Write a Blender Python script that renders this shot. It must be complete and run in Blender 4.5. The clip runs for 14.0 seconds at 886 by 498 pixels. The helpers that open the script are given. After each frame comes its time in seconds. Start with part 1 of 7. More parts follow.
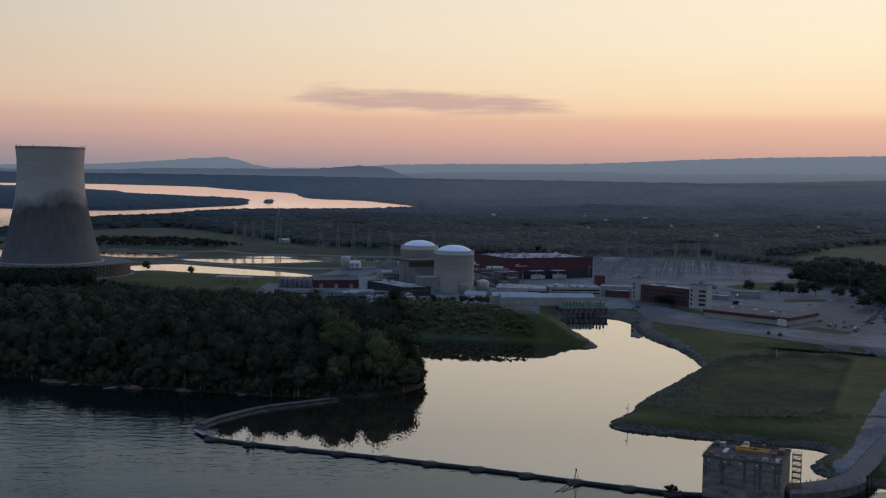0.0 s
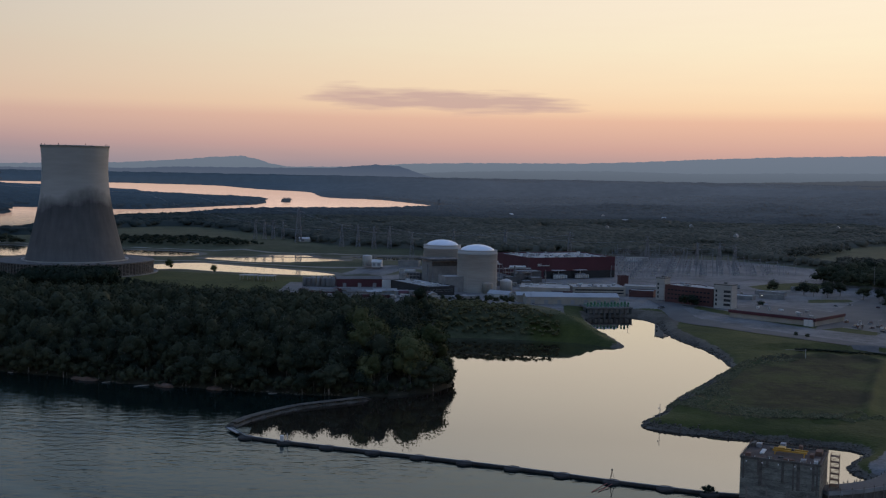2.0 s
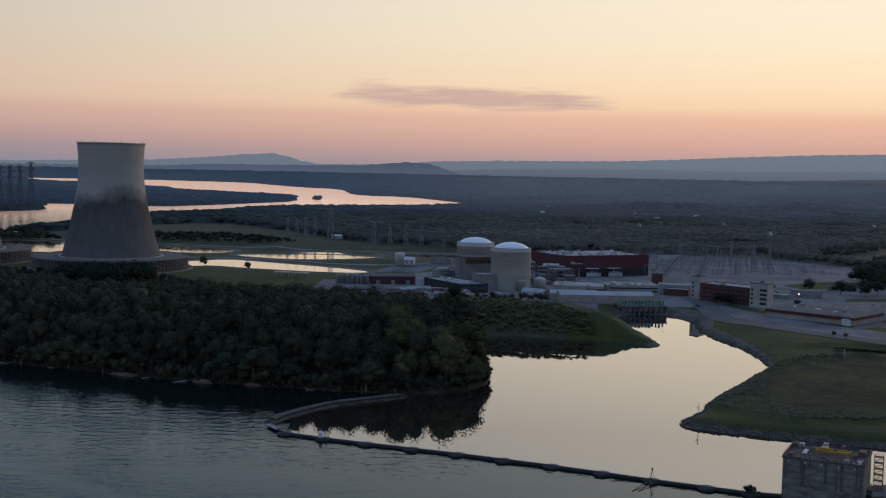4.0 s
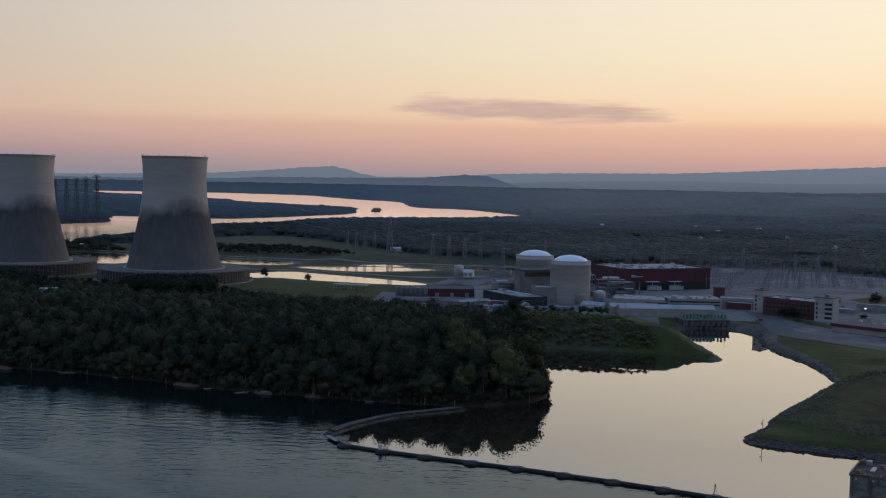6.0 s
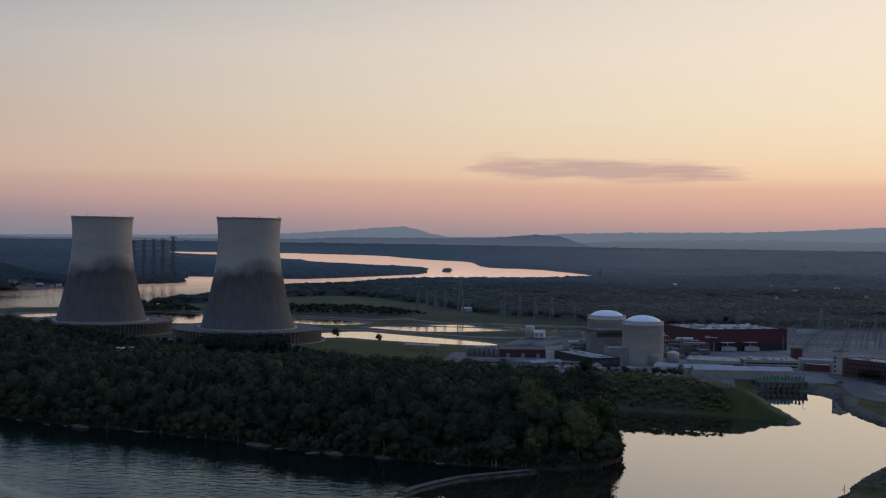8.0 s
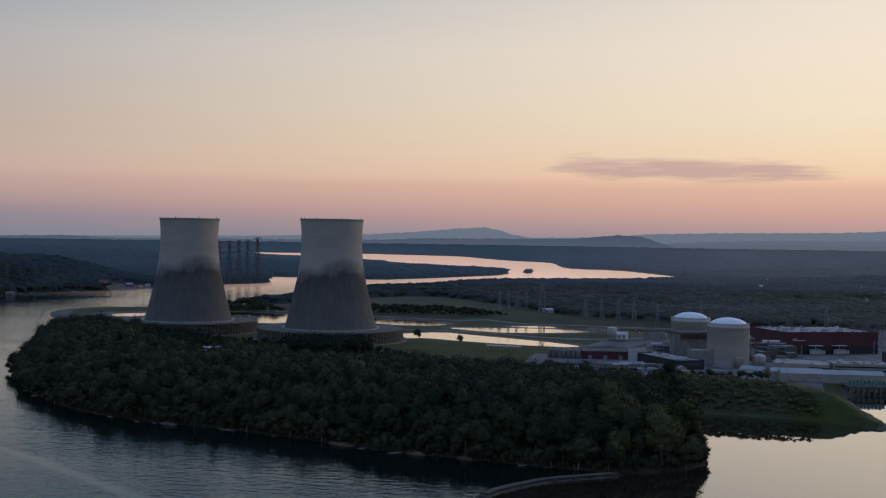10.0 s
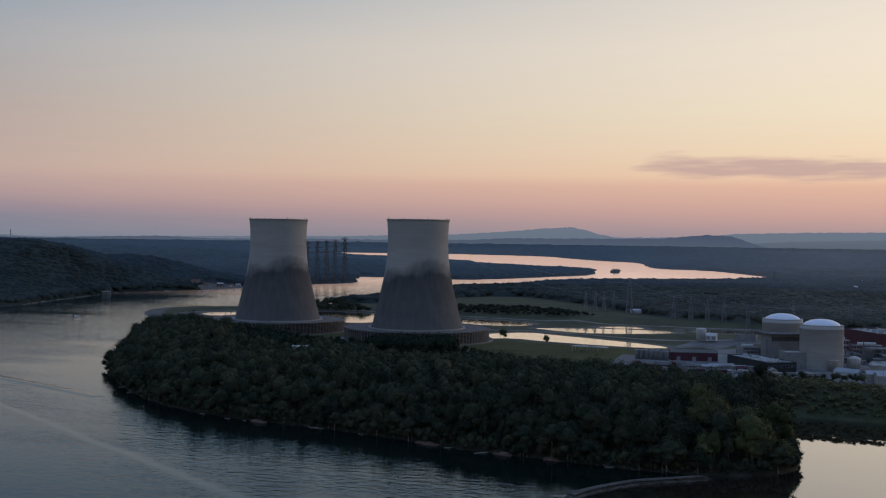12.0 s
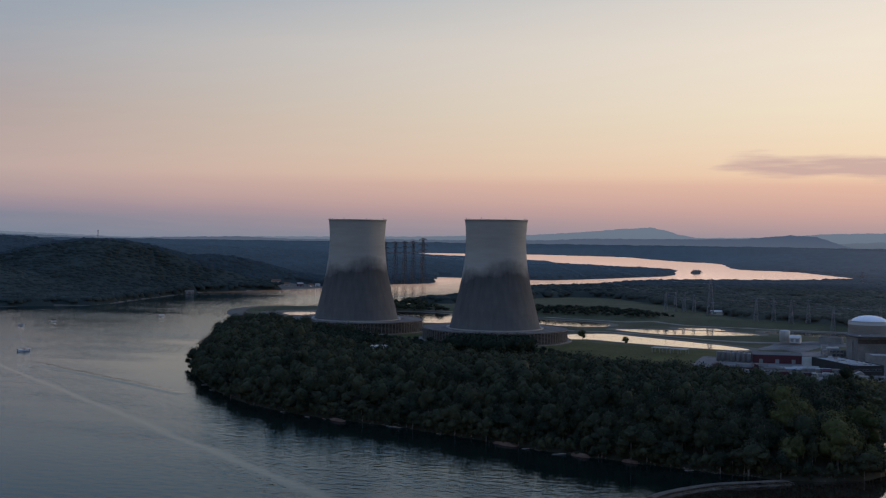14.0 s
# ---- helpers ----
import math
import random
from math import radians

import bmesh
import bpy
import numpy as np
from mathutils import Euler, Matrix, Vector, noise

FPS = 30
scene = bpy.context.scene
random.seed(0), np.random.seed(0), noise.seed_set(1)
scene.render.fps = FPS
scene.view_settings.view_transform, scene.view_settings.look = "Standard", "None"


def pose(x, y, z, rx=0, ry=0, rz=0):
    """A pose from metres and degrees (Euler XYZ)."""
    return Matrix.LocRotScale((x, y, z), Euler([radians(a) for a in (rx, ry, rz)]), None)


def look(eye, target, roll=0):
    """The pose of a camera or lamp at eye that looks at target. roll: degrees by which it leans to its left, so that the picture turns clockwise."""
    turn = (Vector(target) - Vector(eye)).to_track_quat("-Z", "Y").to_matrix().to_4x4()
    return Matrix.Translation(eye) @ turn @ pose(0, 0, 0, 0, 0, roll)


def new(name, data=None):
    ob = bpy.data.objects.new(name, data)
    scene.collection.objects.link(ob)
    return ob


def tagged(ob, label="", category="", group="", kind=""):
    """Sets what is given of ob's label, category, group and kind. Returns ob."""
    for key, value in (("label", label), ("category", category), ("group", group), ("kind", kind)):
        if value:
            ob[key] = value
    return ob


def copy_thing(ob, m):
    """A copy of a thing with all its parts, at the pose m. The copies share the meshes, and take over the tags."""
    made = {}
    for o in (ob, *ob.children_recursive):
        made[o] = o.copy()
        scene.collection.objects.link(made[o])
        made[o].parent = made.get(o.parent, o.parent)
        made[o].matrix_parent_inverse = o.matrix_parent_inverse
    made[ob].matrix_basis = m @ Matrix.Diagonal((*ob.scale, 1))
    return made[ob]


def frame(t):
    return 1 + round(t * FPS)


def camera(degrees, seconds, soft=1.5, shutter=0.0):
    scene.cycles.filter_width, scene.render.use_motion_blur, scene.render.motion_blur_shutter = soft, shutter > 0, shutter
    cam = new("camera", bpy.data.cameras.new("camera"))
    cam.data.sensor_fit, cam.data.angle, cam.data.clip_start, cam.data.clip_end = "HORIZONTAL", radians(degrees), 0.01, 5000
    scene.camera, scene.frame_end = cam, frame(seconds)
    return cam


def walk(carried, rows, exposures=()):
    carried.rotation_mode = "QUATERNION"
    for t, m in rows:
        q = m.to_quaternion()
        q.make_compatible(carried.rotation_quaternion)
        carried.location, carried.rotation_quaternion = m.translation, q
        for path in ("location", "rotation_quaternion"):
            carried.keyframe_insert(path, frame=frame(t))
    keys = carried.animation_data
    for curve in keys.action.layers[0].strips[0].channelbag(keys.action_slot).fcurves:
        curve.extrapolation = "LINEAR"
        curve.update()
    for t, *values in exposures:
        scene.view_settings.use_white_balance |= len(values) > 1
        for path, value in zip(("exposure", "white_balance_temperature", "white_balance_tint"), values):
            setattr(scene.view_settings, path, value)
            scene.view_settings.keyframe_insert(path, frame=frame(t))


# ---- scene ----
cam = camera(43.3, 14.0, soft=1.2)
PATH = [
    (0, (11.833, 0.558, 123.527), (11.872, 2.553, 123.395), 1.0),
    (0.5, (9.718, 0.485, 123.506), (9.753, 2.48, 123.374), 1.0),
    (1, (7.376, 0.387, 123.497), (7.405, 2.382, 123.364), 1.1),
    (1.5, (5.012, 0.346, 123.588), (5.033, 2.342, 123.455), 1.1),
    (2, (2.978, 0.248, 123.571), (2.991, 2.243, 123.437), 1.1),
    (4.5, (-1.968, 0.333, 123.434), (-2.03, 2.327, 123.294), 1.2),
    (5, (-2.228, 0.375, 123.495), (-2.317, 2.368, 123.355), 1.2),
    (5.5, (-2.231, 0.422, 123.486), (-2.346, 2.413, 123.347), 1.1),
    (6, (-2.197, 0.321, 123.581), (-2.341, 2.312, 123.462), 1.1),
    (6.5, (-2.072, 0.264, 123.681), (-2.245, 2.255, 123.591), 1.1),
    (7, (-2.122, 0.263, 123.796), (-2.327, 2.252, 123.736), 1.0),
    (7.5, (-2.177, 0.356, 123.839), (-2.414, 2.342, 123.809), 1.0),
    (8, (-2.175, 0.336, 123.851), (-2.447, 2.318, 123.837), 0.9),
    (10.5, (-2.556, -0.33, 124.251), (-3.008, 1.618, 124.234), 0.9),
    (11, (-2.529, -0.452, 124.229), (-3.019, 1.487, 124.211), 0.9),
    (11.5, (-2.459, -0.516, 124.272), (-2.986, 1.413, 124.254), 0.9),
    (12, (-2.437, -0.574, 124.242), (-3.001, 1.345, 124.225), 0.8),
    (12.5, (-2.444, -0.573, 124.22), (-3.044, 1.335, 124.202), 0.8),
    (13, (-2.417, -0.586, 124.196), (-3.054, 1.31, 124.177), 0.8),
    (13.5, (-2.34, -0.712, 124.123), (-3.012, 1.171, 124.105), 0.8),
    (14, (-2.345, -0.942, 124.096), (-3.041, 0.932, 124.078), 0.8),
]
EXPOSURES = [(0.0, 0.01, 6520, 15), (5.0, 0.03, 6490, 15), (6.5, 0.0, 6490, 15), (8.0, -0.08, 6520, 18), (10.5, -0.05, 6420, 17), (12.0, -0.03, 6380, 16), (14.0, 0.02, 6340, 16)]
walk(cam, [(t, look(eye, target, roll)) for t, eye, target, roll in PATH], EXPOSURES)

# ---- world: dusk sky, warm towards the set sun, cool and dim away from it ----
SUN_AZ = 33.0          # degrees to the right of +y


def lin(*rgb):
    return tuple(((c / 255) / 12.92 if c / 255 <= 0.04045 else ((c / 255 + 0.055) / 1.055) ** 2.4) for c in rgb) + (1.0,)


def build_world():
    w = bpy.data.worlds.new("dusk_sky")
    scene.world = w
    w.use_nodes = True
    nt = w.node_tree
    nt.nodes.clear()
    N, L = nt.nodes.new, nt.links.new

    def m(op, a, b=None, c=None, clamp=False):
        n = N("ShaderNodeMath")
        n.operation, n.use_clamp = op, clamp
        for i, v in enumerate((a, b, c)):
            if v is None:
                continue
            if isinstance(v, (int, float)):
                n.inputs[i].default_value = v
            else:
                L(v, n.inputs[i])
        return n.outputs[0]

    def ramp(fac, stops):
        n = N("ShaderNodeValToRGB")
        n.color_ramp.interpolation = "LINEAR"
        els = n.color_ramp.elements
        while len(els) < len(stops):
            els.new(1.0)
        for e, (el, col) in zip(els, stops):
            e.position = math.sqrt(max(0.0, math.sin(radians(el)) + 0.02))
            e.color = lin(*col)
        L(fac, n.inputs[0])
        return n.outputs[0]

    def mix(fac, a, b, kind="MIX"):
        n = N("ShaderNodeMix")
        n.data_type, n.blend_type = "RGBA", kind
        for sock, v in ((n.inputs[0], fac), (n.inputs[6], a), (n.inputs[7], b)):
            if isinstance(v, (int, float)):
                sock.default_value = v
            elif isinstance(v, tuple):
                sock.default_value = v
            else:
                L(v, sock)
        return n.outputs[2]

    tc = N("ShaderNodeTexCoord")
    sep = N("ShaderNodeSeparateXYZ")
    L(tc.outputs["Generated"], sep.inputs[0])
    x, y, z = sep.outputs
    height = m("SQRT", m("MAXIMUM", m("ADD", z, 0.02), 0.0))
    warm = ramp(height, [(-1, (120, 122, 134)), (0, (150, 140, 148)), (1.4, (210, 168, 152)), (2.8, (234, 189, 159)), (3.4, (248, 214, 173)), (4.4, (251, 226, 186)),
                         (6.5, (251, 237, 202)), (9, (252, 239, 211)), (14, (252, 241, 218)), (22, (222, 224, 216)), (40, (178, 186, 202)), (90, (133, 155, 202))])
    cool = ramp(height, [(-1, (108, 118, 130)), (0, (121, 132, 145)), (0.9, (128, 132, 145)), (1.4, (148, 138, 147)), (2.0, (170, 151, 150)), (3.2, (188, 167, 157)), (6, (176, 164, 157)),
                         (9, (163, 166, 168)), (12, (146, 162, 173)), (16, (116, 151, 173)), (22, (96, 137, 168)), (40, (90, 127, 175)), (90, (140, 169, 220))])
    toward = m("ADD", m("MULTIPLY", x, math.sin(radians(SUN_AZ))), m("MULTIPLY", y, math.cos(radians(SUN_AZ))))
    f = m("POWER", m("MULTIPLY_ADD", toward, 1.39, -0.36, True), m("MULTIPLY_ADD", m("MAXIMUM", m("SUBTRACT", z, 0.17), 0.0), 9.0, 1.0))
    sky = mix(f, cool, warm)
    east = m("MULTIPLY_ADD", m("MINIMUM", toward, 0.3), -0.2, 1.06)
    grey = N("ShaderNodeCombineColor")
    for i in range(3):
        L(east, grey.inputs[i])
    sky = mix(1.0, sky, grey.outputs[0], "MULTIPLY")
    # the afterglow above the set sun
    glow = m("MULTIPLY_ADD", m("MULTIPLY", f, m("MULTIPLY_ADD", z, 9.0, -2.05, True)), 0.75, 1.0)
    bright = N("ShaderNodeVectorMath")
    bright.operation = "SCALE"
    L(sky, bright.inputs[0])
    L(glow, bright.inputs["Scale"])
    sky = bright.outputs[0]
    # one thin streak of cloud low in the west, and faint veils
    az = m("ARCTAN2", x, y)
    el = m("ARCSINE", z)
    comb = N("ShaderNodeCombineXYZ")
    L(m("MULTIPLY", az, 9.0), comb.inputs[0])
    L(m("MULTIPLY", el, 95.0), comb.inputs[1])
    noise_tex = N("ShaderNodeTexNoise")
    noise_tex.inputs["Scale"].default_value = 1.6
    noise_tex.inputs["Detail"].default_value = 6
    L(comb.outputs[0], noise_tex.inputs["Vector"])
    nz = m("SUBTRACT", noise_tex.outputs[0], 0.5)
    u = m("DIVIDE", m("SUBTRACT", az, 0.012), 0.128)
    thin = m("MAXIMUM", m("MULTIPLY_ADD", u, -0.0028, 0.0115), 0.003)
    v = m("DIVIDE", m("SUBTRACT", m("ADD", el, m("MULTIPLY", az, 0.02)), 0.0652), thin)
    u2 = m("MULTIPLY", u, u)
    r2 = m("ADD", m("MULTIPLY", u2, u2), m("MULTIPLY", v, v))
    body = m("MULTIPLY", m("SUBTRACT", m("ADD", 1.0, m("MULTIPLY", nz, 2.6)), r2), 1.1, clamp=True)
    sky = mix(m("MULTIPLY", body, 0.75), sky, lin(190, 160, 154))
    veil = m("MULTIPLY", m("MULTIPLY_ADD", nz, 2.0, 0.2, True), 0.05)
    sky = mix(veil, sky, lin(225, 190, 172))
    bg = N("ShaderNodeBackground")
    L(sky, bg.inputs[0])
    bg.inputs[1].default_value = 1.0
    out = N("ShaderNodeOutputWorld")
    L(bg.outputs[0], out.inputs[0])


build_world()

sun = new("sun", bpy.data.lights.new("sun", "SUN"))
sun.data.energy, sun.data.angle, sun.data.color = 0.62, radians(20), (1.0, 0.74, 0.52)
sun.matrix_world = look((0, 0, 300), (-300 * math.sin(radians(SUN_AZ + 12)), -300 * math.cos(radians(SUN_AZ + 12)), 300 - 34))


# ---- materials ----
def surface(name, a, b, scale=0.2, rough=0.8, metal=0.0, bump=0.0, fine=None, by_object=0.0, by_island=0.0, spec=0.3, stretch=None, by_tone=0.0):
    """A base colour that wanders between a and b at two scales, in world metres."""
    mt = bpy.data.materials.new(name)
    mt.use_nodes = True
    nt = mt.node_tree
    N, L = nt.nodes.new, nt.links.new
    p = nt.nodes["Principled BSDF"]
    p.inputs["Roughness"].default_value, p.inputs["Metallic"].default_value = rough, metal
    p.inputs["Specular IOR Level"].default_value = spec
    geo = N("ShaderNodeNewGeometry")
    src = geo.outputs["Position"]
    if stretch:
        mp = N("ShaderNodeMapping")
        mp.inputs["Scale"].default_value = stretch
        L(src, mp.inputs[0])
        src = mp.outputs[0]
    n1, n2 = N("ShaderNodeTexNoise"), N("ShaderNodeTexNoise")
    for n, s in ((n1, scale), (n2, fine or scale * 9)):
        n.inputs["Scale"].default_value, n.inputs["Detail"].default_value = s, 5
        L(src, n.inputs["Vector"])
    add = N("ShaderNodeMath")
    add.operation = "MULTIPLY_ADD"
    L(n2.outputs[0], add.inputs[0])
    add.inputs[1].default_value = 0.6
    L(n1.outputs[0], add.inputs[2])
    fac = add.outputs[0]
    for amount, node, sock in ((by_object, "ShaderNodeObjectInfo", "Random"), (by_island, "ShaderNodeNewGeometry", "Random Per Island")):
        if amount:
            o, k = N(node), N("ShaderNodeMath")
            k.operation = "MULTIPLY_ADD"
            L(o.outputs[sock], k.inputs[0])
            k.inputs[1].default_value = amount
            L(fac, k.inputs[2])
            sh = N("ShaderNodeMath")
            sh.operation = "SUBTRACT"
            L(k.outputs[0], sh.inputs[0])
            sh.inputs[1].default_value = amount / 2
            fac = sh.outputs[0]
    if by_tone:
        at, k = N("ShaderNodeAttribute"), N("ShaderNodeMath")
        at.attribute_name = "tone"
        k.operation = "MULTIPLY_ADD"
        L(at.outputs["Fac"], k.inputs[0])
        k.inputs[1].default_value = by_tone
        L(fac, k.inputs[2])
        fac = k.outputs[0]
    r = N("ShaderNodeMapRange")
    r.inputs[1].default_value, r.inputs[2].default_value = 0.5, 1.1
    L(fac, r.inputs[0])
    mx = N("ShaderNodeMix")
    mx.data_type = "RGBA"
    mx.inputs[6].default_value, mx.inputs[7].default_value = (*a, 1), (*b, 1)
    L(r.outputs[0], mx.inputs[0])
    L(mx.outputs[2], p.inputs["Base Color"])
    if bump:
        bp = N("ShaderNodeBump")
        bp.inputs["Strength"].default_value, bp.inputs["Distance"].default_value = min(1.0, bump), bump
        L(n2.outputs[0], bp.inputs["Height"])
        L(bp.outputs[0], p.inputs["Normal"])
    return mt


def haze_tint(mt, haze=None):
    """West woods darker, and bluer by haze painted into the colour; haze: its emission."""
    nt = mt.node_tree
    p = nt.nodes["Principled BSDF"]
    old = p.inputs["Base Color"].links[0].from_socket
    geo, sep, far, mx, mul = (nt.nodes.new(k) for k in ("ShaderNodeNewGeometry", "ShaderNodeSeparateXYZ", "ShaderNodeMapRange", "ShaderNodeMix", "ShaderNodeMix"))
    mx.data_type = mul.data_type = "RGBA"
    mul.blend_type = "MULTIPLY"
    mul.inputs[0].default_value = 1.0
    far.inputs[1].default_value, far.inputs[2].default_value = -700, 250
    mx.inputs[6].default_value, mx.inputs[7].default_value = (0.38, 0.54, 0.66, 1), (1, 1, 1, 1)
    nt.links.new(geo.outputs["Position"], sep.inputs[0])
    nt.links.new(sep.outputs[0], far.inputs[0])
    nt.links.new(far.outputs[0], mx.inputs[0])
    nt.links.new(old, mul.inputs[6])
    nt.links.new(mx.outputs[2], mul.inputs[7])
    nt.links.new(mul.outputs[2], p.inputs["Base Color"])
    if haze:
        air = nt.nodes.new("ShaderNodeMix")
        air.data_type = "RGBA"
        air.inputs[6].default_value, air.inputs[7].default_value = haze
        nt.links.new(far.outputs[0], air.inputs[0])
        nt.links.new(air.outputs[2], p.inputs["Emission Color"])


def water_material(name, wave, rough, scale, tint, ior, far_ior=None, coat=0.0, wake=False, sheen=None):
    """Ripples at two sizes with wind streaks; far reaches look calmer and reflect more. wake: a smooth track left by a boat."""
    mt = bpy.data.materials.new(name)
    mt.use_nodes = True
    nt = mt.node_tree
    N, L = nt.nodes.new, nt.links.new
    p = nt.nodes["Principled BSDF"]
    p.inputs["Base Color"].default_value = (*tint, 1)
    p.inputs["Roughness"].default_value = rough
    p.inputs["IOR"].default_value = ior
    geo = N("ShaderNodeNewGeometry")
    heights = []
    for turn, sx, sy in ((20, scale * 0.45, scale), (-35, scale * 1.1, scale * 2.3)):
        mp, n = N("ShaderNodeMapping"), N("ShaderNodeTexNoise")
        mp.inputs["Rotation"].default_value = (0, 0, radians(turn))
        mp.inputs["Scale"].default_value = (sx, sy, sy)
        L(geo.outputs["Position"], mp.inputs[0])
        n.inputs["Scale"].default_value, n.inputs["Detail"].default_value = 1.0, 3
        L(mp.outputs[0], n.inputs["Vector"])
        heights.append(n.outputs[0])
    both = N("ShaderNodeMath")
    both.operation = "MULTIPLY_ADD"
    both.inputs[1].default_value = 0.5
    L(heights[1], both.inputs[0])
    L(heights[0], both.inputs[2])
    mp, gustn = N("ShaderNodeMapping"), N("ShaderNodeTexNoise")
    mp.inputs["Rotation"].default_value = (0, 0, radians(35))
    mp.inputs["Scale"].default_value = (0.004, 0.016, 0.016)
    L(geo.outputs["Position"], mp.inputs[0])
    L(mp.outputs[0], gustn.inputs["Vector"])
    gustn.inputs["Scale"].default_value, gustn.inputs["Detail"].default_value = 1.0, 5
    gust = N("ShaderNodeMapRange")
    gust.inputs[1].default_value, gust.inputs[2].default_value, gust.inputs[3].default_value = 0.32, 0.68, 0.3
    L(gustn.outputs[0], gust.inputs[0])
    length = N("ShaderNodeVectorMath")
    length.operation = "LENGTH"
    L(geo.outputs["Position"], length.inputs[0])
    calm = N("ShaderNodeMapRange")
    calm.inputs[1].default_value, calm.inputs[2].default_value, calm.inputs[3].default_value, calm.inputs[4].default_value = 1500, 3000, 1.0, 0.25
    L(length.outputs["Value"], calm.inputs[0])
    power = N("ShaderNodeMath")
    power.operation = "MULTIPLY"
    L(gust.outputs[0], power.inputs[0])
    L(calm.outputs[0], power.inputs[1])
    if wake:
        def m(op, a, b=None, c=None):
            n = N("ShaderNodeMath")
            n.operation = op
            for i, v in enumerate((a, b, c)):
                if isinstance(v, (int, float)):
                    n.inputs[i].default_value = v
                elif v is not None:
                    L(v, n.inputs[i])
            return n.outputs[0]
        sep = N("ShaderNodeSeparateXYZ")
        L(geo.outputs["Position"], sep.inputs[0])
        x, y = m("ADD", sep.outputs[0], 726.0), m("ADD", sep.outputs[1], -812.0)
        along = m("ADD", m("MULTIPLY", x, 0.824), m("MULTIPLY", y, -0.567))
        off = m("ADD", m("MULTIPLY", x, 0.567), m("MULTIPLY", y, 0.824))
        off = m("ADD", off, m("MULTIPLY_ADD", gustn.outputs[0], 12.0, -9.0))
        u = m("DIVIDE", off, m("MAXIMUM", m("MULTIPLY_ADD", along, 0.004, 2.4), 1.4))
        track = m("MULTIPLY", m("POWER", 2.718, m("MULTIPLY", m("MULTIPLY", u, u), -1.0)), m("GREATER_THAN", along, -160.0))
        power_in = m("MULTIPLY", power.outputs[0], m("MULTIPLY_ADD", track, -0.7, 1.0))
        # calmer water in the lee of the wooded shore
        lee = m("ADD", m("MULTIPLY_ADD", sep.outputs[0], -0.438, -27.6), m("MULTIPLY_ADD", sep.outputs[1], -0.899, 549.3))
        open_water = m("MAXIMUM", m("MULTIPLY_ADD", lee, 0.009, 0.15), m("MULTIPLY_ADD", sep.outputs[0], -0.0067, -3.9))
        power_in = m("MULTIPLY", power_in, m("MINIMUM", m("MAXIMUM", open_water, 0.18), 1.0))
    else:
        power_in = power.outputs[0]
    if far_ior:
        polish = N("ShaderNodeMapRange")
        polish.inputs[1].default_value, polish.inputs[2].default_value, polish.inputs[3].default_value, polish.inputs[4].default_value = 1000, 2600, rough, min(rough, 0.12)
        L(length.outputs["Value"], polish.inputs[0])
        L(polish.outputs[0], p.inputs["Roughness"])
        gloss = N("ShaderNodeMapRange")
        gloss.inputs[1].default_value, gloss.inputs[2].default_value, gloss.inputs[3].default_value, gloss.inputs[4].default_value = 1600, 3600, ior, far_ior
        L(length.outputs["Value"], gloss.inputs[0])
        L(gloss.outputs[0], p.inputs["IOR"])
    if coat:
        p.inputs["Coat Weight"].default_value, p.inputs["Coat IOR"].default_value, p.inputs["Coat Roughness"].default_value = coat, 1.33, rough
    bp = N("ShaderNodeBump")
    bp.inputs["Distance"].default_value = wave
    L(power_in, bp.inputs["Strength"])
    L(both.outputs[0], bp.inputs["Height"])
    L(bp.outputs[0], p.inputs["Normal"])
    if sheen:
        # green-blue water: tinted gloss over a dull body, weighed by Fresnel
        fres, shiny, body, both_ = (N(k) for k in ("ShaderNodeFresnel", "ShaderNodeBsdfGlossy", "ShaderNodeBsdfDiffuse", "ShaderNodeMixShader"))
        shiny.inputs["Color"].default_value, body.inputs["Color"].default_value = (*sheen, 1), (*tint, 1)
        L(m("MULTIPLY_ADD", track, 0.045, gloss.outputs[0]), fres.inputs["IOR"])
        L(polish.outputs[0], shiny.inputs["Roughness"])
        for n in (shiny, body):
            L(bp.outputs[0], n.inputs["Normal"])
        L(fres.outputs[0], both_.inputs[0])
        L(body.outputs[0], both_.inputs[1])
        L(shiny.outputs[0], both_.inputs[2])
        L(both_.outputs[0], nt.nodes["Material Output"].inputs["Surface"])
    return mt


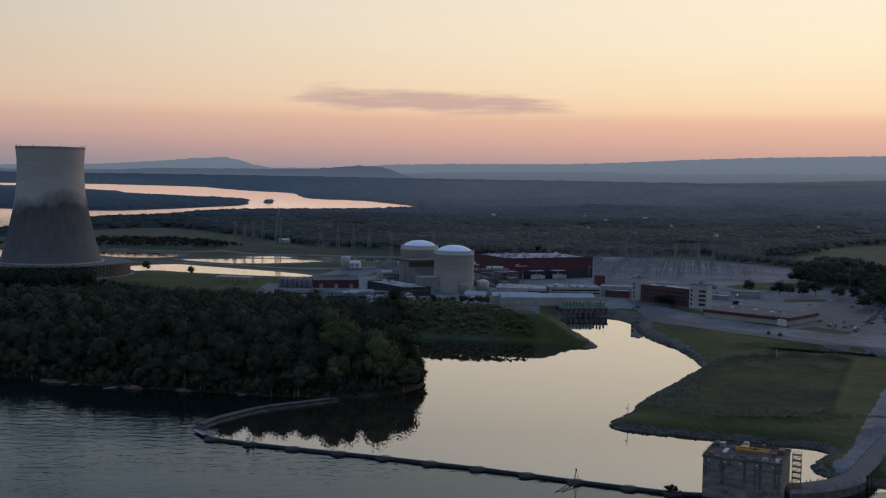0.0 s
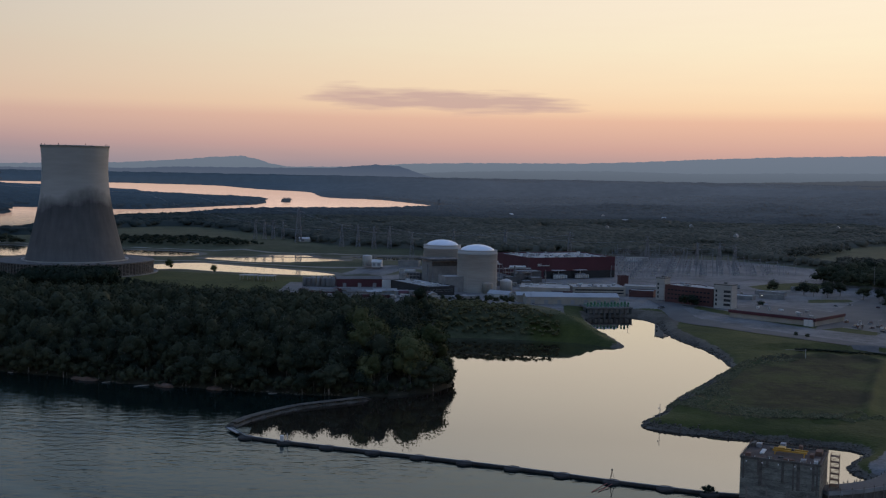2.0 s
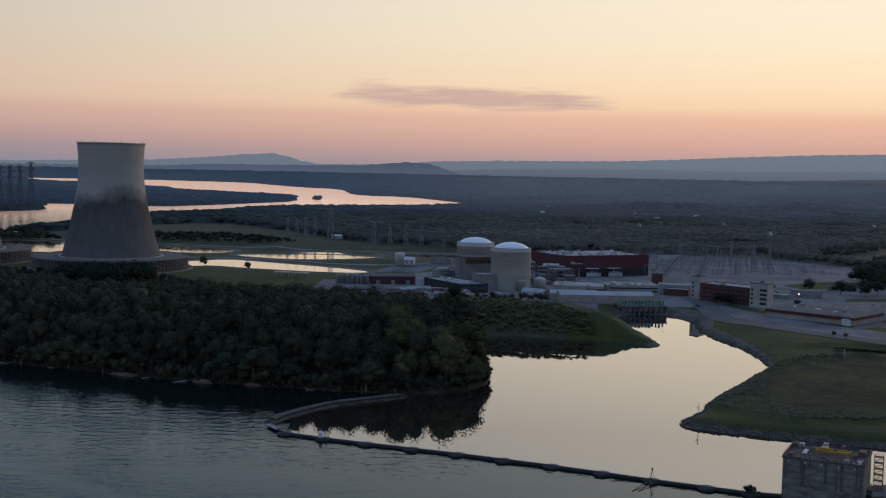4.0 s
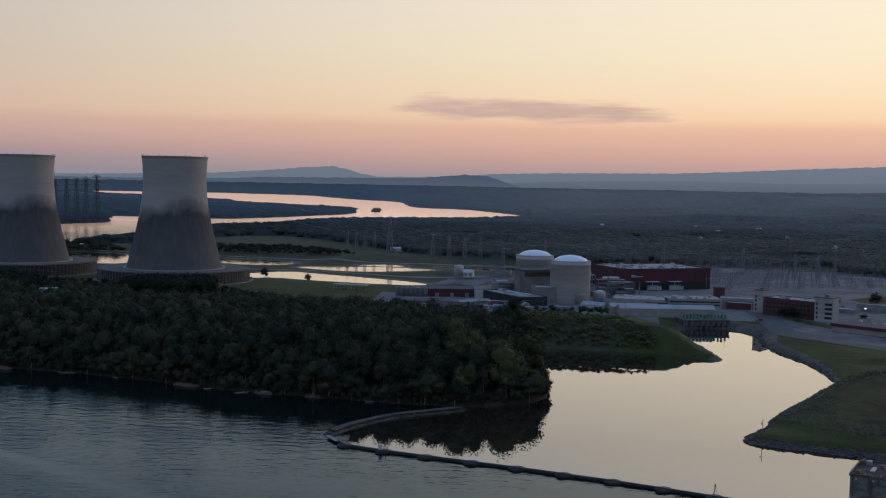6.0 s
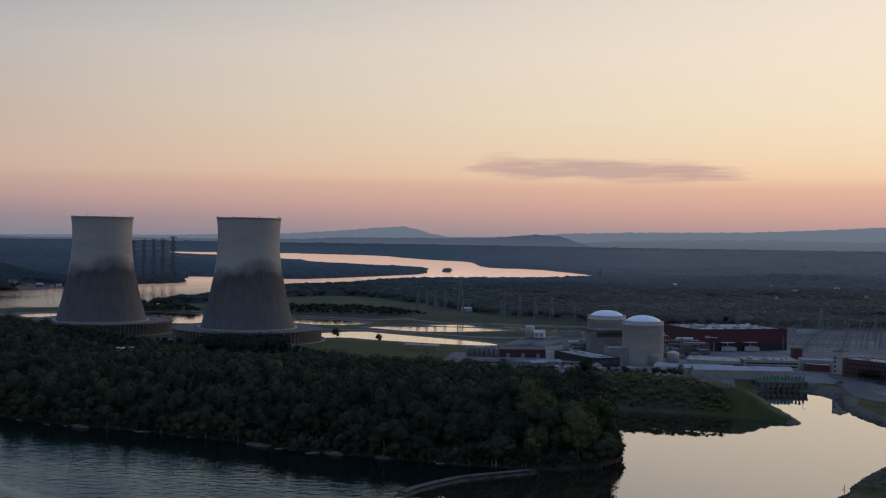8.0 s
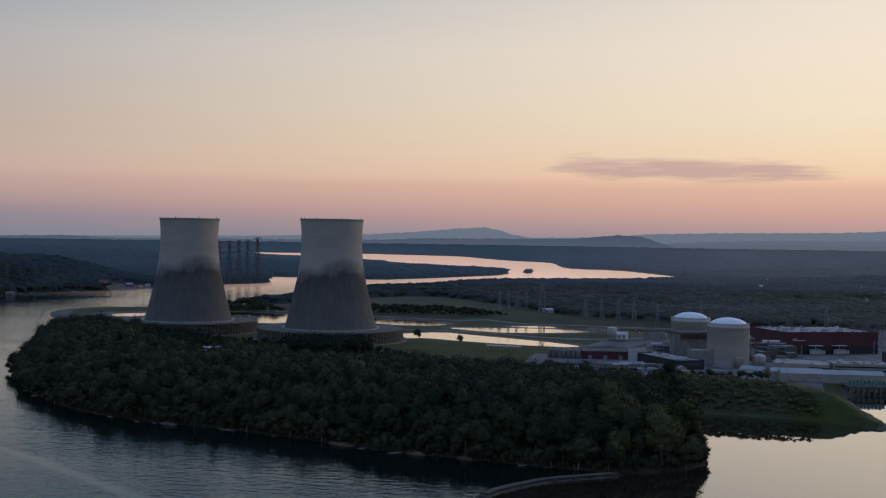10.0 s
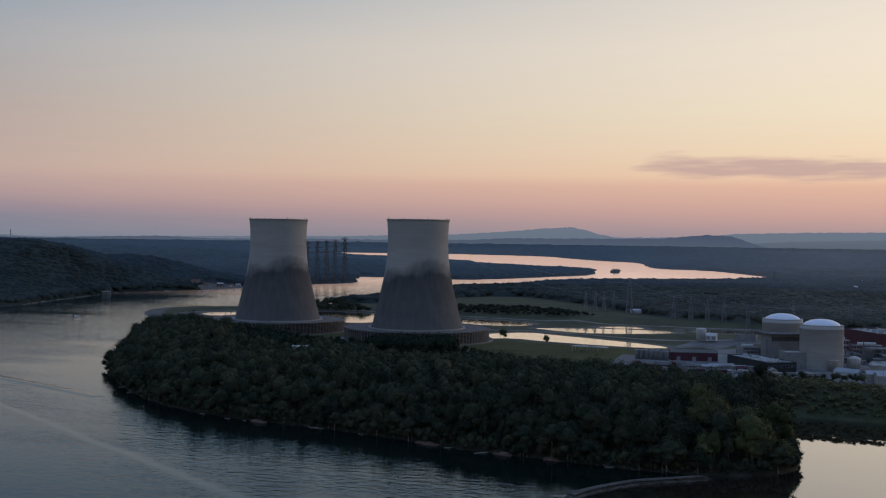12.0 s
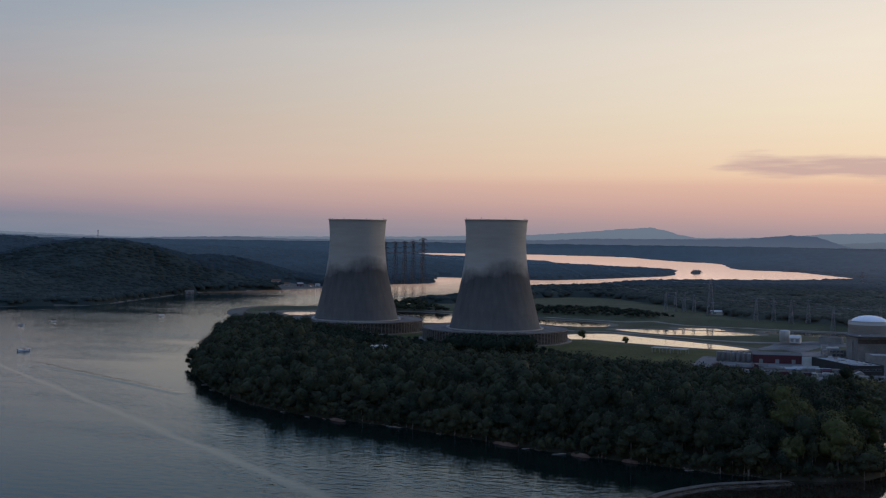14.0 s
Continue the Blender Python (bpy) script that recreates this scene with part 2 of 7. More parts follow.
M = {
    "grass": surface("grass", (0.020, 0.038, 0.012), (0.048, 0.068, 0.022), 0.03, 0.95, bump=0.5, fine=0.4),
    "asphalt": surface("asphalt", (0.056, 0.055, 0.055), (0.100, 0.097, 0.095), 0.05, 0.85, fine=0.8),
    "riprap": surface("riprap", (0.052, 0.044, 0.035), (0.120, 0.104, 0.083), 0.2, 0.9, bump=0.8, fine=0.9),
    "meadow": surface("meadow", (0.010, 0.022, 0.007), (0.040, 0.050, 0.017), 0.035, 0.95, bump=0.8, fine=0.35),
    "stalks": surface("stalks", (0.07, 0.066, 0.032), (0.16, 0.145, 0.078), 0.2, 0.95, by_island=0.4),
    "mud": surface("mud", (0.07, 0.06, 0.045), (0.12, 0.10, 0.08), 0.1, 0.8),
    "leaf": surface("leaf", (0.011, 0.018, 0.012), (0.050, 0.054, 0.030), 0.05, 0.9, fine=0.4, by_object=0.45, by_island=0.26, by_tone=0.5, spec=0.1),
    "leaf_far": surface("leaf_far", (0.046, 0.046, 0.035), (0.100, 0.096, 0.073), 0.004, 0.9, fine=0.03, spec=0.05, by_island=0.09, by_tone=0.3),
    "shrub": surface("shrub", (0.058, 0.058, 0.026), (0.135, 0.122, 0.058), 0.08, 0.9, by_island=0.2, by_tone=0.5, spec=0.1),
    "bark": surface("bark", (0.10, 0.085, 0.07), (0.2, 0.18, 0.16), 0.8, 0.9),
    "concrete": surface("concrete", (0.28, 0.268, 0.246), (0.41, 0.392, 0.362), 0.09, 0.85, fine=0.6, stretch=(0.15, 0.15, 1.3)),
    "dark_concrete": surface("dark_concrete", (0.15, 0.145, 0.14), (0.27, 0.262, 0.25), 0.12, 0.85, fine=0.7),
    "maroon": surface("maroon", (0.066, 0.021, 0.027), (0.095, 0.030, 0.037), 0.05, 0.75),
    "brick": surface("brick", (0.070, 0.033, 0.032), (0.105, 0.048, 0.045), 0.08, 0.85),
    "roof": surface("roof", (0.22, 0.217, 0.212), (0.35, 0.345, 0.335), 0.06, 0.85, fine=0.5),
    "white": surface("white", (0.42, 0.415, 0.40), (0.56, 0.55, 0.53), 0.1, 0.65),
    "tan": surface("tan", (0.25, 0.225, 0.19), (0.35, 0.315, 0.27), 0.1, 0.8),
    "black": surface("black", (0.018, 0.018, 0.019), (0.038, 0.038, 0.040), 0.1, 0.75),
    "galvanised": surface("galvanised", (0.17, 0.172, 0.18), (0.26, 0.26, 0.27), 0.2, 0.7, 0.2),
    "steel": surface("steel", (0.20, 0.205, 0.215), (0.30, 0.30, 0.31), 0.2, 0.6, 0.4),
    "dome": surface("dome", (0.62, 0.66, 0.72), (0.75, 0.78, 0.82), 0.08, 0.35),
    "yellow": surface("yellow", (0.34, 0.17, 0.02), (0.46, 0.25, 0.035), 0.3, 0.5),
    "rust": surface("rust", (0.10, 0.055, 0.04), (0.18, 0.10, 0.07), 0.4, 0.85),
    "green": surface("green", (0.05, 0.14, 0.08), (0.08, 0.2, 0.12), 0.4, 0.6),
    "river": water_material("river", 0.46, 0.05, 0.20, (0.004, 0.0095, 0.0082), 1.255, 1.6, wake=True, sheen=(0.82, 0.93, 1.0)),
    "still": water_material("still", 0.025, 0.02, 0.10, (0.020, 0.016, 0.012), 1.45, 1.45, 0.7),
}
# bluish distance haze tinted into the leaf colour towards the west
haze_tint(M["leaf_far"])
M["stained"] = surface("stained", (0.045, 0.046, 0.038), (0.22, 0.218, 0.19), 0.3, 0.9, fine=1.6, stretch=(0.6, 0.6, 1.7))
M["grime"] = surface("grime", (0.045, 0.040, 0.036), (0.13, 0.115, 0.10), 0.5, 0.9, fine=2.5)
M["rust_deck"] = surface("rust_deck", (0.040, 0.030, 0.026), (0.115, 0.082, 0.068), 0.35, 0.95, fine=2.0)
M["snag"] = surface("snag", (0.17, 0.155, 0.135), (0.28, 0.26, 0.23), 0.5, 0.9)
M["clay"] = surface("clay", (0.085, 0.055, 0.042), (0.15, 0.10, 0.075), 0.4, 0.95, bump=0.3)
M["pontoon"] = surface("pontoon", (0.014, 0.014, 0.014), (0.045, 0.043, 0.041), 0.4, 0.9)
M["pond"] = water_material("pond", 0.09, 0.09, 0.25, (0.03, 0.028, 0.022), 1.8, coat=0.8)
M["conifer"] = surface("conifer", (0.010, 0.018, 0.012), (0.026, 0.036, 0.022), 0.1, 0.9, by_island=0.3, by_tone=0.3, spec=0.1)
M["pylon"] = surface("pylon", (0.05, 0.052, 0.056), (0.09, 0.09, 0.095), 0.2, 0.7, 0.2)
M["leaf_olive"] = surface("leaf_olive", (0.030, 0.038, 0.014), (0.100, 0.100, 0.042), 0.05, 0.9, fine=0.4, by_object=0.3, by_island=0.2, spec=0.1)
M["metal_roof"] = surface("metal_roof", (0.25, 0.257, 0.265), (0.36, 0.367, 0.375), 0.08, 0.55, fine=0.7)
M["deck"] = surface("deck", (0.075, 0.070, 0.067), (0.15, 0.142, 0.135), 0.1, 0.9, fine=0.8)
M["dirt"] = surface("dirt", (0.13, 0.12, 0.105), (0.22, 0.205, 0.18), 0.06, 0.9)
M["louvre_post"] = surface("louvre_post", (0.17, 0.162, 0.15), (0.25, 0.24, 0.225), 0.3, 0.9)
M["louvre"] = surface("louvre", (0.13, 0.105, 0.092), (0.21, 0.175, 0.155), 0.3, 0.9)
M["redrope"] = surface("redrope", (0.22, 0.06, 0.05), (0.3, 0.1, 0.08), 0.5, 0.8)
LIT = bpy.data.materials.new("lit_window")
LIT.use_nodes = True
LIT.node_tree.nodes["Principled BSDF"].inputs["Emission Color"].default_value = (1.0, 0.75, 0.45, 1)
LIT.node_tree.nodes["Principled BSDF"].inputs["Emission Strength"].default_value = 1.2
M["lit"] = LIT
BULB = LIT.copy()
BULB.name = "lamp_bulb"
BULB.node_tree.nodes["Principled BSDF"].inputs["Emission Strength"].default_value = 14
# sky reflection painted as peach emission, rising from 2450 to 3700 m
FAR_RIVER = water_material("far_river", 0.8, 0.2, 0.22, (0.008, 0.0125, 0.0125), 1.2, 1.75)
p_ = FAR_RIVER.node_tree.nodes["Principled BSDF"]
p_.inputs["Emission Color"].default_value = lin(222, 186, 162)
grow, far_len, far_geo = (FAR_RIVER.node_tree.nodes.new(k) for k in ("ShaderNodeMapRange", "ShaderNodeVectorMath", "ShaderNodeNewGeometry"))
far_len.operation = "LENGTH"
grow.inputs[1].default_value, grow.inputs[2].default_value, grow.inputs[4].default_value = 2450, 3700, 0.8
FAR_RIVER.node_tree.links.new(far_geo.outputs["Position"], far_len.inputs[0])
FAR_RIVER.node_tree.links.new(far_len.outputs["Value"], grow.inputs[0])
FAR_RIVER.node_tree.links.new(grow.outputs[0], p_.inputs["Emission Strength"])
GLASS = bpy.data.materials.new("window_glass")
GLASS.use_nodes = True
GLASS.node_tree.nodes["Principled BSDF"].inputs["Base Color"].default_value = (0.02, 0.025, 0.03, 1)
GLASS.node_tree.nodes["Principled BSDF"].inputs["Roughness"].default_value = 0.08
M["glass"] = GLASS


# ---- mesh helpers ----
def arrays(name, verts, faces, mats, index=None, smooth=False):
    """A mesh object out of an (n, 3) and an (m, 3 or 4) array."""
    me = bpy.data.meshes.new(name)
    verts, faces = np.asarray(verts, np.float32), np.asarray(faces, np.int32)
    k = faces.shape[1]
    me.vertices.add(len(verts))
    me.vertices.foreach_set("co", verts.ravel())
    me.loops.add(faces.size)
    me.loops.foreach_set("vertex_index", faces.ravel())
    me.polygons.add(len(faces))
    me.polygons.foreach_set("loop_start", np.arange(0, faces.size, k, dtype=np.int32))
    if index is not None:
        me.polygons.foreach_set("material_index", np.asarray(index, np.int32))
    me.polygons.foreach_set("use_smooth", np.full(len(faces), smooth))
    for mt in mats:
        me.materials.append(mt)
    me.update(calc_edges=True)
    me.validate()
    return me


def part(name, bm, material, parent=None, label=""):
    me = bpy.data.meshes.new(name)
    bm.to_mesh(me)
    bm.free()
    me.materials.append(material)
    ob = new(name, me)
    if parent:
        ob.parent = parent
    return tagged(ob, label) if label else ob


def same_part(name, me, parent, m):
    ob = new(name, me)
    ob.parent = parent
    ob.matrix_basis = m
    return ob


def thing(name, label, category, m=None, group="", kind=""):
    ob = new(name)
    ob.empty_display_size = 1
    if m:
        ob.matrix_world = m
    return tagged(ob, label, category, group, kind)


def box(bm, x0, x1, y0, y1, z0, z1, bevel=0.0):
    g = bmesh.ops.create_cube(bm, size=1)["verts"]
    for v in g:
        v.co = Vector(((x0 + x1) / 2 + v.co.x * (x1 - x0), (y0 + y1) / 2 + v.co.y * (y1 - y0), (z0 + z1) / 2 + v.co.z * (z1 - z0)))
    if bevel:
        es = list({e for v in g for e in v.link_edges})
        bmesh.ops.bevel(bm, geom=es, offset=bevel, segments=1, affect="EDGES")
    return bm


def slab(x0, x1, y0, y1, z0, z1, bevel=0.0):
    return box(bmesh.new(), x0, x1, y0, y1, z0, z1, bevel)


def beam(bm, a, b, r, sides=4):
    """A straight bar from a to b."""
    a, b = Vector(a), Vector(b)
    q = (b - a).to_track_quat("Z", "Y")
    rings = [[bm.verts.new(p + q @ Vector((r * math.cos(k * math.tau / sides + 0.785), r * math.sin(k * math.tau / sides + 0.785), 0))) for k in range(sides)] for p in (a, b)]
    for k in range(sides):
        bm.faces.new((rings[0][k], rings[0][(k + 1) % sides], rings[1][(k + 1) % sides], rings[1][k]))
    bm.faces.new(rings[0][::-1])
    bm.faces.new(rings[1])
    return bm


def turned(profile, sides=48, cap=True, smooth=True):
    """A body of revolution round z from (radius, height) pairs."""
    bm = bmesh.new()
    rings = []
    for r, z in profile:
        if r < 1e-4:
            rings.append([bm.verts.new((0, 0, z))])
        else:
            rings.append([bm.verts.new((r * math.cos(k * math.tau / sides), r * math.sin(k * math.tau / sides), z)) for k in range(sides)])
    for a, b in zip(rings, rings[1:]):
        for k in range(sides):
            j = (k + 1) % sides
            if len(a) == 1:
                f = bm.faces.new((a[0], b[k], b[j])) if len(b) > 1 else None
            elif len(b) == 1:
                f = bm.faces.new((a[k], a[j], b[0]))
            else:
                f = bm.faces.new((a[k], a[j], b[j], b[k]))
            if f:
                f.smooth = smooth
    bmesh.ops.recalc_face_normals(bm, faces=bm.faces)
    return bm


# ---- plan of the land, in metres; distances past 3 km are drawn in so that the whole place ends at 4.85 km ----
EYE = 124.0


def drawn_in(p):
    p = np.array(p, float)
    d = np.hypot(p[:, 0], p[:, 1])
    near = np.where(d > 3000, 3000 + 1850 * (1 - np.exp(-(d - 3000) / 1850)), d)
    k = near / np.maximum(d, 1)
    return np.c_[p[:, 0] * k, p[:, 1] * k, EYE + (p[:, 2] - EYE) * k]


def inside_by(x, y, poly):
    """Metres by which points lie inside a polygon (negative outside)."""
    poly = np.asarray(poly, float)
    best, odd = np.full(x.shape, 1e12), np.zeros(x.shape, bool)
    for (ax, ay), (bx, by) in zip(poly, np.roll(poly, -1, 0)):
        ex, ey = bx - ax, by - ay
        h = np.clip(((x - ax) * ex + (y - ay) * ey) / (ex * ex + ey * ey + 1e-9), 0, 1)
        best = np.minimum(best, (x - ax - h * ex) ** 2 + (y - ay - h * ey) ** 2)
        odd ^= ((ay > y) != (by > y)) & (x < ex * (y - ay) / (ey if abs(ey) > 1e-9 else 1e-9) + ax)
    return np.where(odd, 1, -1) * np.sqrt(best)


def rounded(poly, times=2):
    """Corner cutting, so that a shore bends softly."""
    p = np.asarray(poly, float)
    for _ in range(times):
        q = np.roll(p, -1, 0)
        p = np.stack((0.75 * p + 0.25 * q, 0.25 * p + 0.75 * q), 1).reshape(-1, 2)
    return p


MAIN_LAND = rounded([
    # south shore of the wooded promontory, west to east
    (-993, 1616), (-900, 1490), (-800, 1340), (-735, 1190), (-650, 1030), (-584, 899), (-547, 847), (-499, 789), (-450, 741), (-411, 715), (-353, 688),
    (-287, 677), (-251, 665), (-213, 651), (-167, 632), (-115, 622), (-63, 611), (-30, 608), (0, 622), (16, 645), (12, 690), (-4, 750), (-6, 815), (11, 843),
    # grass bank and the spit, then the head of the inlet
    (70, 834), (106, 826), (132, 804), (146, 800), (137, 880), (134, 924), (132, 980), (181, 990), (187, 965), (194, 935),
    # east bank, the point, and the meadow's south edge
    (187, 892), (189, 849), (196, 822), (201, 780), (200, 740), (196, 718), (184, 690), (162, 652), (140, 611), (121, 575), (106, 551), (108, 543),
    (137, 530), (172, 518), (199, 507), (200, 500), (195, 491), (184, 479), (180, 468), (182, 458), (190, 450), (205, 443), (300, 400), (700, 300),
    (2500, 900), (3000, 3000), (2000, 4500), (55, 3960), (-107, 3457), (-331, 3277), (-479, 3204), (-603, 3015), (-615, 2720), (-724, 2543), (-758, 2304),
    (-767, 2114), (-787, 1921), (-780, 1830), (-897, 1775), (-980, 1700)], 2)
BREAKWATER_LINE = [(-32, 603), (-48, 591.5), (-60, 583.5), (-68.5, 577), (-79, 563.5), (-87.5, 550), (-92.5, 539), (-94.5, 530)]
BREAKWATER = rounded([(x - 3.0, y + 3.0) for x, y in BREAKWATER_LINE] + [(-96, 526), (-91, 527)] + [(x + 3.0, y - 3.0) for x, y in BREAKWATER_LINE[-2::-1]], 1)
PONDS = [
    rounded([(-900, 1600), (-849, 1668), (-738, 1757), (-629, 1730), (-462, 1686), (-370, 1674), (-339, 1629), (-350, 1586), (-399, 1578), (-440, 1590), (-561, 1546), (-640, 1525), (-740, 1560)], 1),
    rounded([(-400, 1400), (-358, 1440), (-317, 1485), (-269, 1453), (-213, 1420), (-138, 1370), (-113, 1337), (-140, 1323), (-200, 1336), (-273, 1361), (-314, 1385), (-343, 1368), (-390, 1365)], 1),
    rounded([(-333, 1562), (-253, 1586), (-192, 1599), (-125, 1576), (-127, 1553), (-224, 1498), (-282, 1522)], 1),
    rounded([(-247, 1624), (-199, 1652), (-172, 1622), (-185, 1603), (-233, 1609)], 1),
    rounded([(-133, 1623), (-88, 1640), (20, 1640), (20, 1588), (-85, 1577)], 1),
]
WEST_LAND = rounded([
    (-3000, 600), (-1700, 1200), (-1346, 1491), (-1291, 1565), (-1239, 1619), (-1286, 1801), (-1335, 2028), (-1345, 2115),
    (-1322, 2180), (-1303, 2206), (-1268, 2300), (-1231, 2400), (-1170, 2778), (-1110, 2871), (-1130, 3000), (-1311, 3385), (-1154, 3394), (-928, 3291), (-793, 3591), (-714, 3865), (-632, 4090),
    (-690, 4600), (-935, 4810), (-1318, 5288), (-1871, 6120), (-2437, 6348), (-3300, 8300), (-6000, 12000), (-26000, 20000), (-26000, 4000)], 1)
FAR_LAND = rounded([
    (-6000, 9500), (-3427, 9023), (-3077, 9206), (-2722, 9391), (-2306, 9144), (-1721, 8837), (-1381, 7915), (-1079, 7219), (-746, 6755), (-603, 5713),
    (-508, 5286), (-278, 5180), (-148, 4807), (3, 4302), (55, 3960), (500, 3300), (3000, 2500), (9000, 4000), (26000, 9000), (14000, 28000), (-26000, 28000), (-26000, 14000)], 1)
ISLET = [(-590, 4290), (-575, 4270), (-548, 4300), (-552, 4360), (-580, 4370)]
FOREST = [(-752, 1195), (-664, 1035), (-592, 899), (-547, 847), (-499, 789), (-450, 741), (-411, 715), (-353, 688), (-287, 677), (-251, 665), (-213, 651), (-167, 632),
          (-115, 622), (-63, 611), (-30, 608), (0, 622), (16, 645), (12, 690), (-4, 750), (-6, 815), (4, 850), (2, 880), (-50, 905), (-130, 930), (-240, 968), (-300, 1020),
          (-380, 1070), (-480, 1115), (-560, 1130), (-640, 1160), (-700, 1200)]
LOW_WOOD = [(-535, 1030), (-480, 950), (-400, 905), (-300, 890), (-190, 900), (-130, 932), (-240, 975), (-300, 1025), (-380, 1075), (-480, 1120), (-530, 1085)]
BANK = rounded([(-20, 850), (30, 842), (70, 838), (108, 830), (134, 812), (130, 850), (118, 900), (95, 930), (40, 945), (-40, 925)], 1)
MEADOW = rounded([(121, 585), (150, 640), (192, 712), (240, 760), (318, 756), (262, 640), (222, 545), (150, 543)], 1)
YARD = [(-120, 1000), (-30, 925), (60, 900), (115, 960), (120, 1010), (205, 1005), (215, 900), (260, 850), (345, 770), (330, 700), (420, 640), (620, 760), (640, 1160), (470, 1250), (300, 1290),
        (120, 1390), (-90, 1420), (-120, 1330), (-150, 1200), (-150, 1060)]
LAWNS = [[(236, 1000), (262, 940), (300, 880), (338, 842), (352, 858), (318, 900), (286, 915), (262, 985), (245, 1020)], [(352, 1175), (400, 1190), (450, 1230), (430, 1275), (380, 1250), (345, 1215)], [(420, 905), (440, 900), (470, 960), (450, 965)],
         [(-220, 1180), (-120, 1170), (-110, 1240), (-60, 1300), (-80, 1350), (-260, 1260)], [(-60, 1290), (40, 1280), (60, 1340), (-40, 1360)], [(360, 1060), (410, 1075), (415, 1100), (370, 1090)]]
VERGE = [(330, 700), (281, 634), (243, 562), (209, 496), (197, 478), (188, 468), (187, 455), (194, 447), (262, 545), (345, 680), (420, 770), (380, 770)]
SWITCHYARD = [(205, 1240), (460, 1250), (540, 1420), (430, 1600), (260, 1640), (190, 1400)]
FIELDS = [rounded([(-700, 1760), (-640, 2150), (-520, 2330), (-330, 2080), (-240, 1900), (-150, 1750), (-40, 1690), (-60, 1650), (-250, 1680), (-420, 1720), (-600, 1745)], 1),
          rounded([(480, 1650), (760, 2000), (1100, 2100), (1000, 1500), (640, 1350), (560, 1450)], 1),
          rounded([(330, 1650), (440, 1720), (470, 1660), (430, 1620)], 1)]
HILLS = [(-1520, 2400, 230, 260, 62), (-1680, 2180, 330, 300, 98), (-2150, 2350, 460, 420, 104), (-3000, 4200, 1200, 700, 70), (-1900, 1700, 330, 360, 80), (700, 6500, 2500, 900, 55), (-3400, 5200, 1200, 900, 60),
         (2600, 5200, 1500, 900, 55), (-1000, 9800, 1800, 600, 60)]


def smooth01(v, a, b):
    h = np.clip((v - a) / (b - a), 0, 1)
    return h * h * (3 - 2 * h)


def wander(x, y, size, seed):
    """Soft rolling noise between -1 and 1."""
    r = np.random.RandomState(seed)
    out = np.zeros_like(x)
    for k in range(5):
        a, ph = r.uniform(0, math.tau, 2)
        f = math.tau / size * (1.0 + 0.7 * k)
        out += np.sin((x * math.cos(a) + y * math.sin(a)) * f + ph + 1.3 * np.sin((y * math.cos(a) - x * math.sin(a)) * f * 0.6 + ph)) / (1 + 0.7 * k)
    return out / 2.2


def land(x, y):
    """Ground height and how far each point lies inside the land."""
    main = inside_by(x, y, MAIN_LAND) + 1.5 * wander(x, y, 23, 3) * (np.hypot(x, y) < 1200)
    lagoon = np.full(x.shape, 1e9)
    for p in PONDS:
        lagoon = np.minimum(lagoon, -inside_by(x, y, p))
    main = np.minimum(main, lagoon)
    wall = inside_by(x, y, BREAKWATER)
    west, far, isle = inside_by(x, y, WEST_LAND), inside_by(x, y, FAR_LAND), inside_by(x, y, ISLET)
    wild = np.maximum(np.maximum(west, far), isle)
    z = np.interp(main, [-30, -4, 0, 7, 40], [-6, -2, 0, 3.2, 7.0])
    z = np.where(inside_by(x, y, MEADOW) > -30, np.minimum(z, 4.6 + 0.3 * wander(x, y, 40, 9)), z)
    rim = inside_by(x, y, MEADOW)
    z = z + 2.0 * np.exp(-((rim - 4) / 3.0) ** 2)
    z = np.where(lagoon < 95, np.minimum(z, np.maximum(np.interp(lagoon, [0, 3, 40, 95], [0, 0.5, 0.9, 7]), -6)), z)
    z = np.where(lagoon < 0, np.interp(lagoon, [-30, -4, 0], [-6, -2, 0]), z)
    wood = inside_by(x, y, FOREST)
    dip = smooth01(inside_by(x, y, LOW_WOOD), -25, 25)
    z = z + (8.0 + 6.0 * smooth01(-x, 480, 620)) * smooth01(wood, 0, 80) * (1 - dip)
    z = z + 11.5 * smooth01(inside_by(x, y, BANK), 0, 25)
    z = np.maximum(z, np.interp(wall, [-10, -2, 0, 2.5], [-6, -1.5, 0, 1.3]))
    hill = np.zeros_like(x)
    for cx, cy, sx, sy, h in HILLS:
        hill = np.maximum(hill, h * np.exp(-(((x - cx) / sx) ** 2 + ((y - cy) / sy) ** 2)))
    rolling = 16 + 14 * wander(x, y, 1400, 5) + 8 * wander(x, y, 420, 6)
    reach = np.hypot(x, y)
    back = smooth01(reach, 1700, 3600) * (main > 0) * smooth01(x, 0, 700)
    z = z + back * np.maximum(0, rolling - 8) * smooth01(main, 40, 500)
    flat = smooth01(wild, 150, 900) * smooth01(reach, 3800, 7000)
    wz = np.interp(wild, [-60, -6, 0, 10], [-6, -2, 0, 2.5]) + flat * np.maximum(rolling - 6, 0) * 1.1 + smooth01(wild, 0, 260) * hill
    z = np.maximum(z, wz)
    return z, np.maximum(np.maximum(main, wall), wild), main, wood


def polar(azimuths, radii):
    a, d = np.meshgrid(np.radians(azimuths), radii)
    n, m_ = len(radii), len(azimuths)
    i = np.arange(n * m_).reshape(n, m_)
    q = np.stack((i[:-1, :-1], i[:-1, 1:], i[1:, 1:], i[1:, :-1]), -1).reshape(-1, 4)[:, ::-1]
    return (d * np.sin(a)).ravel(), (d * np.cos(a)).ravel(), q


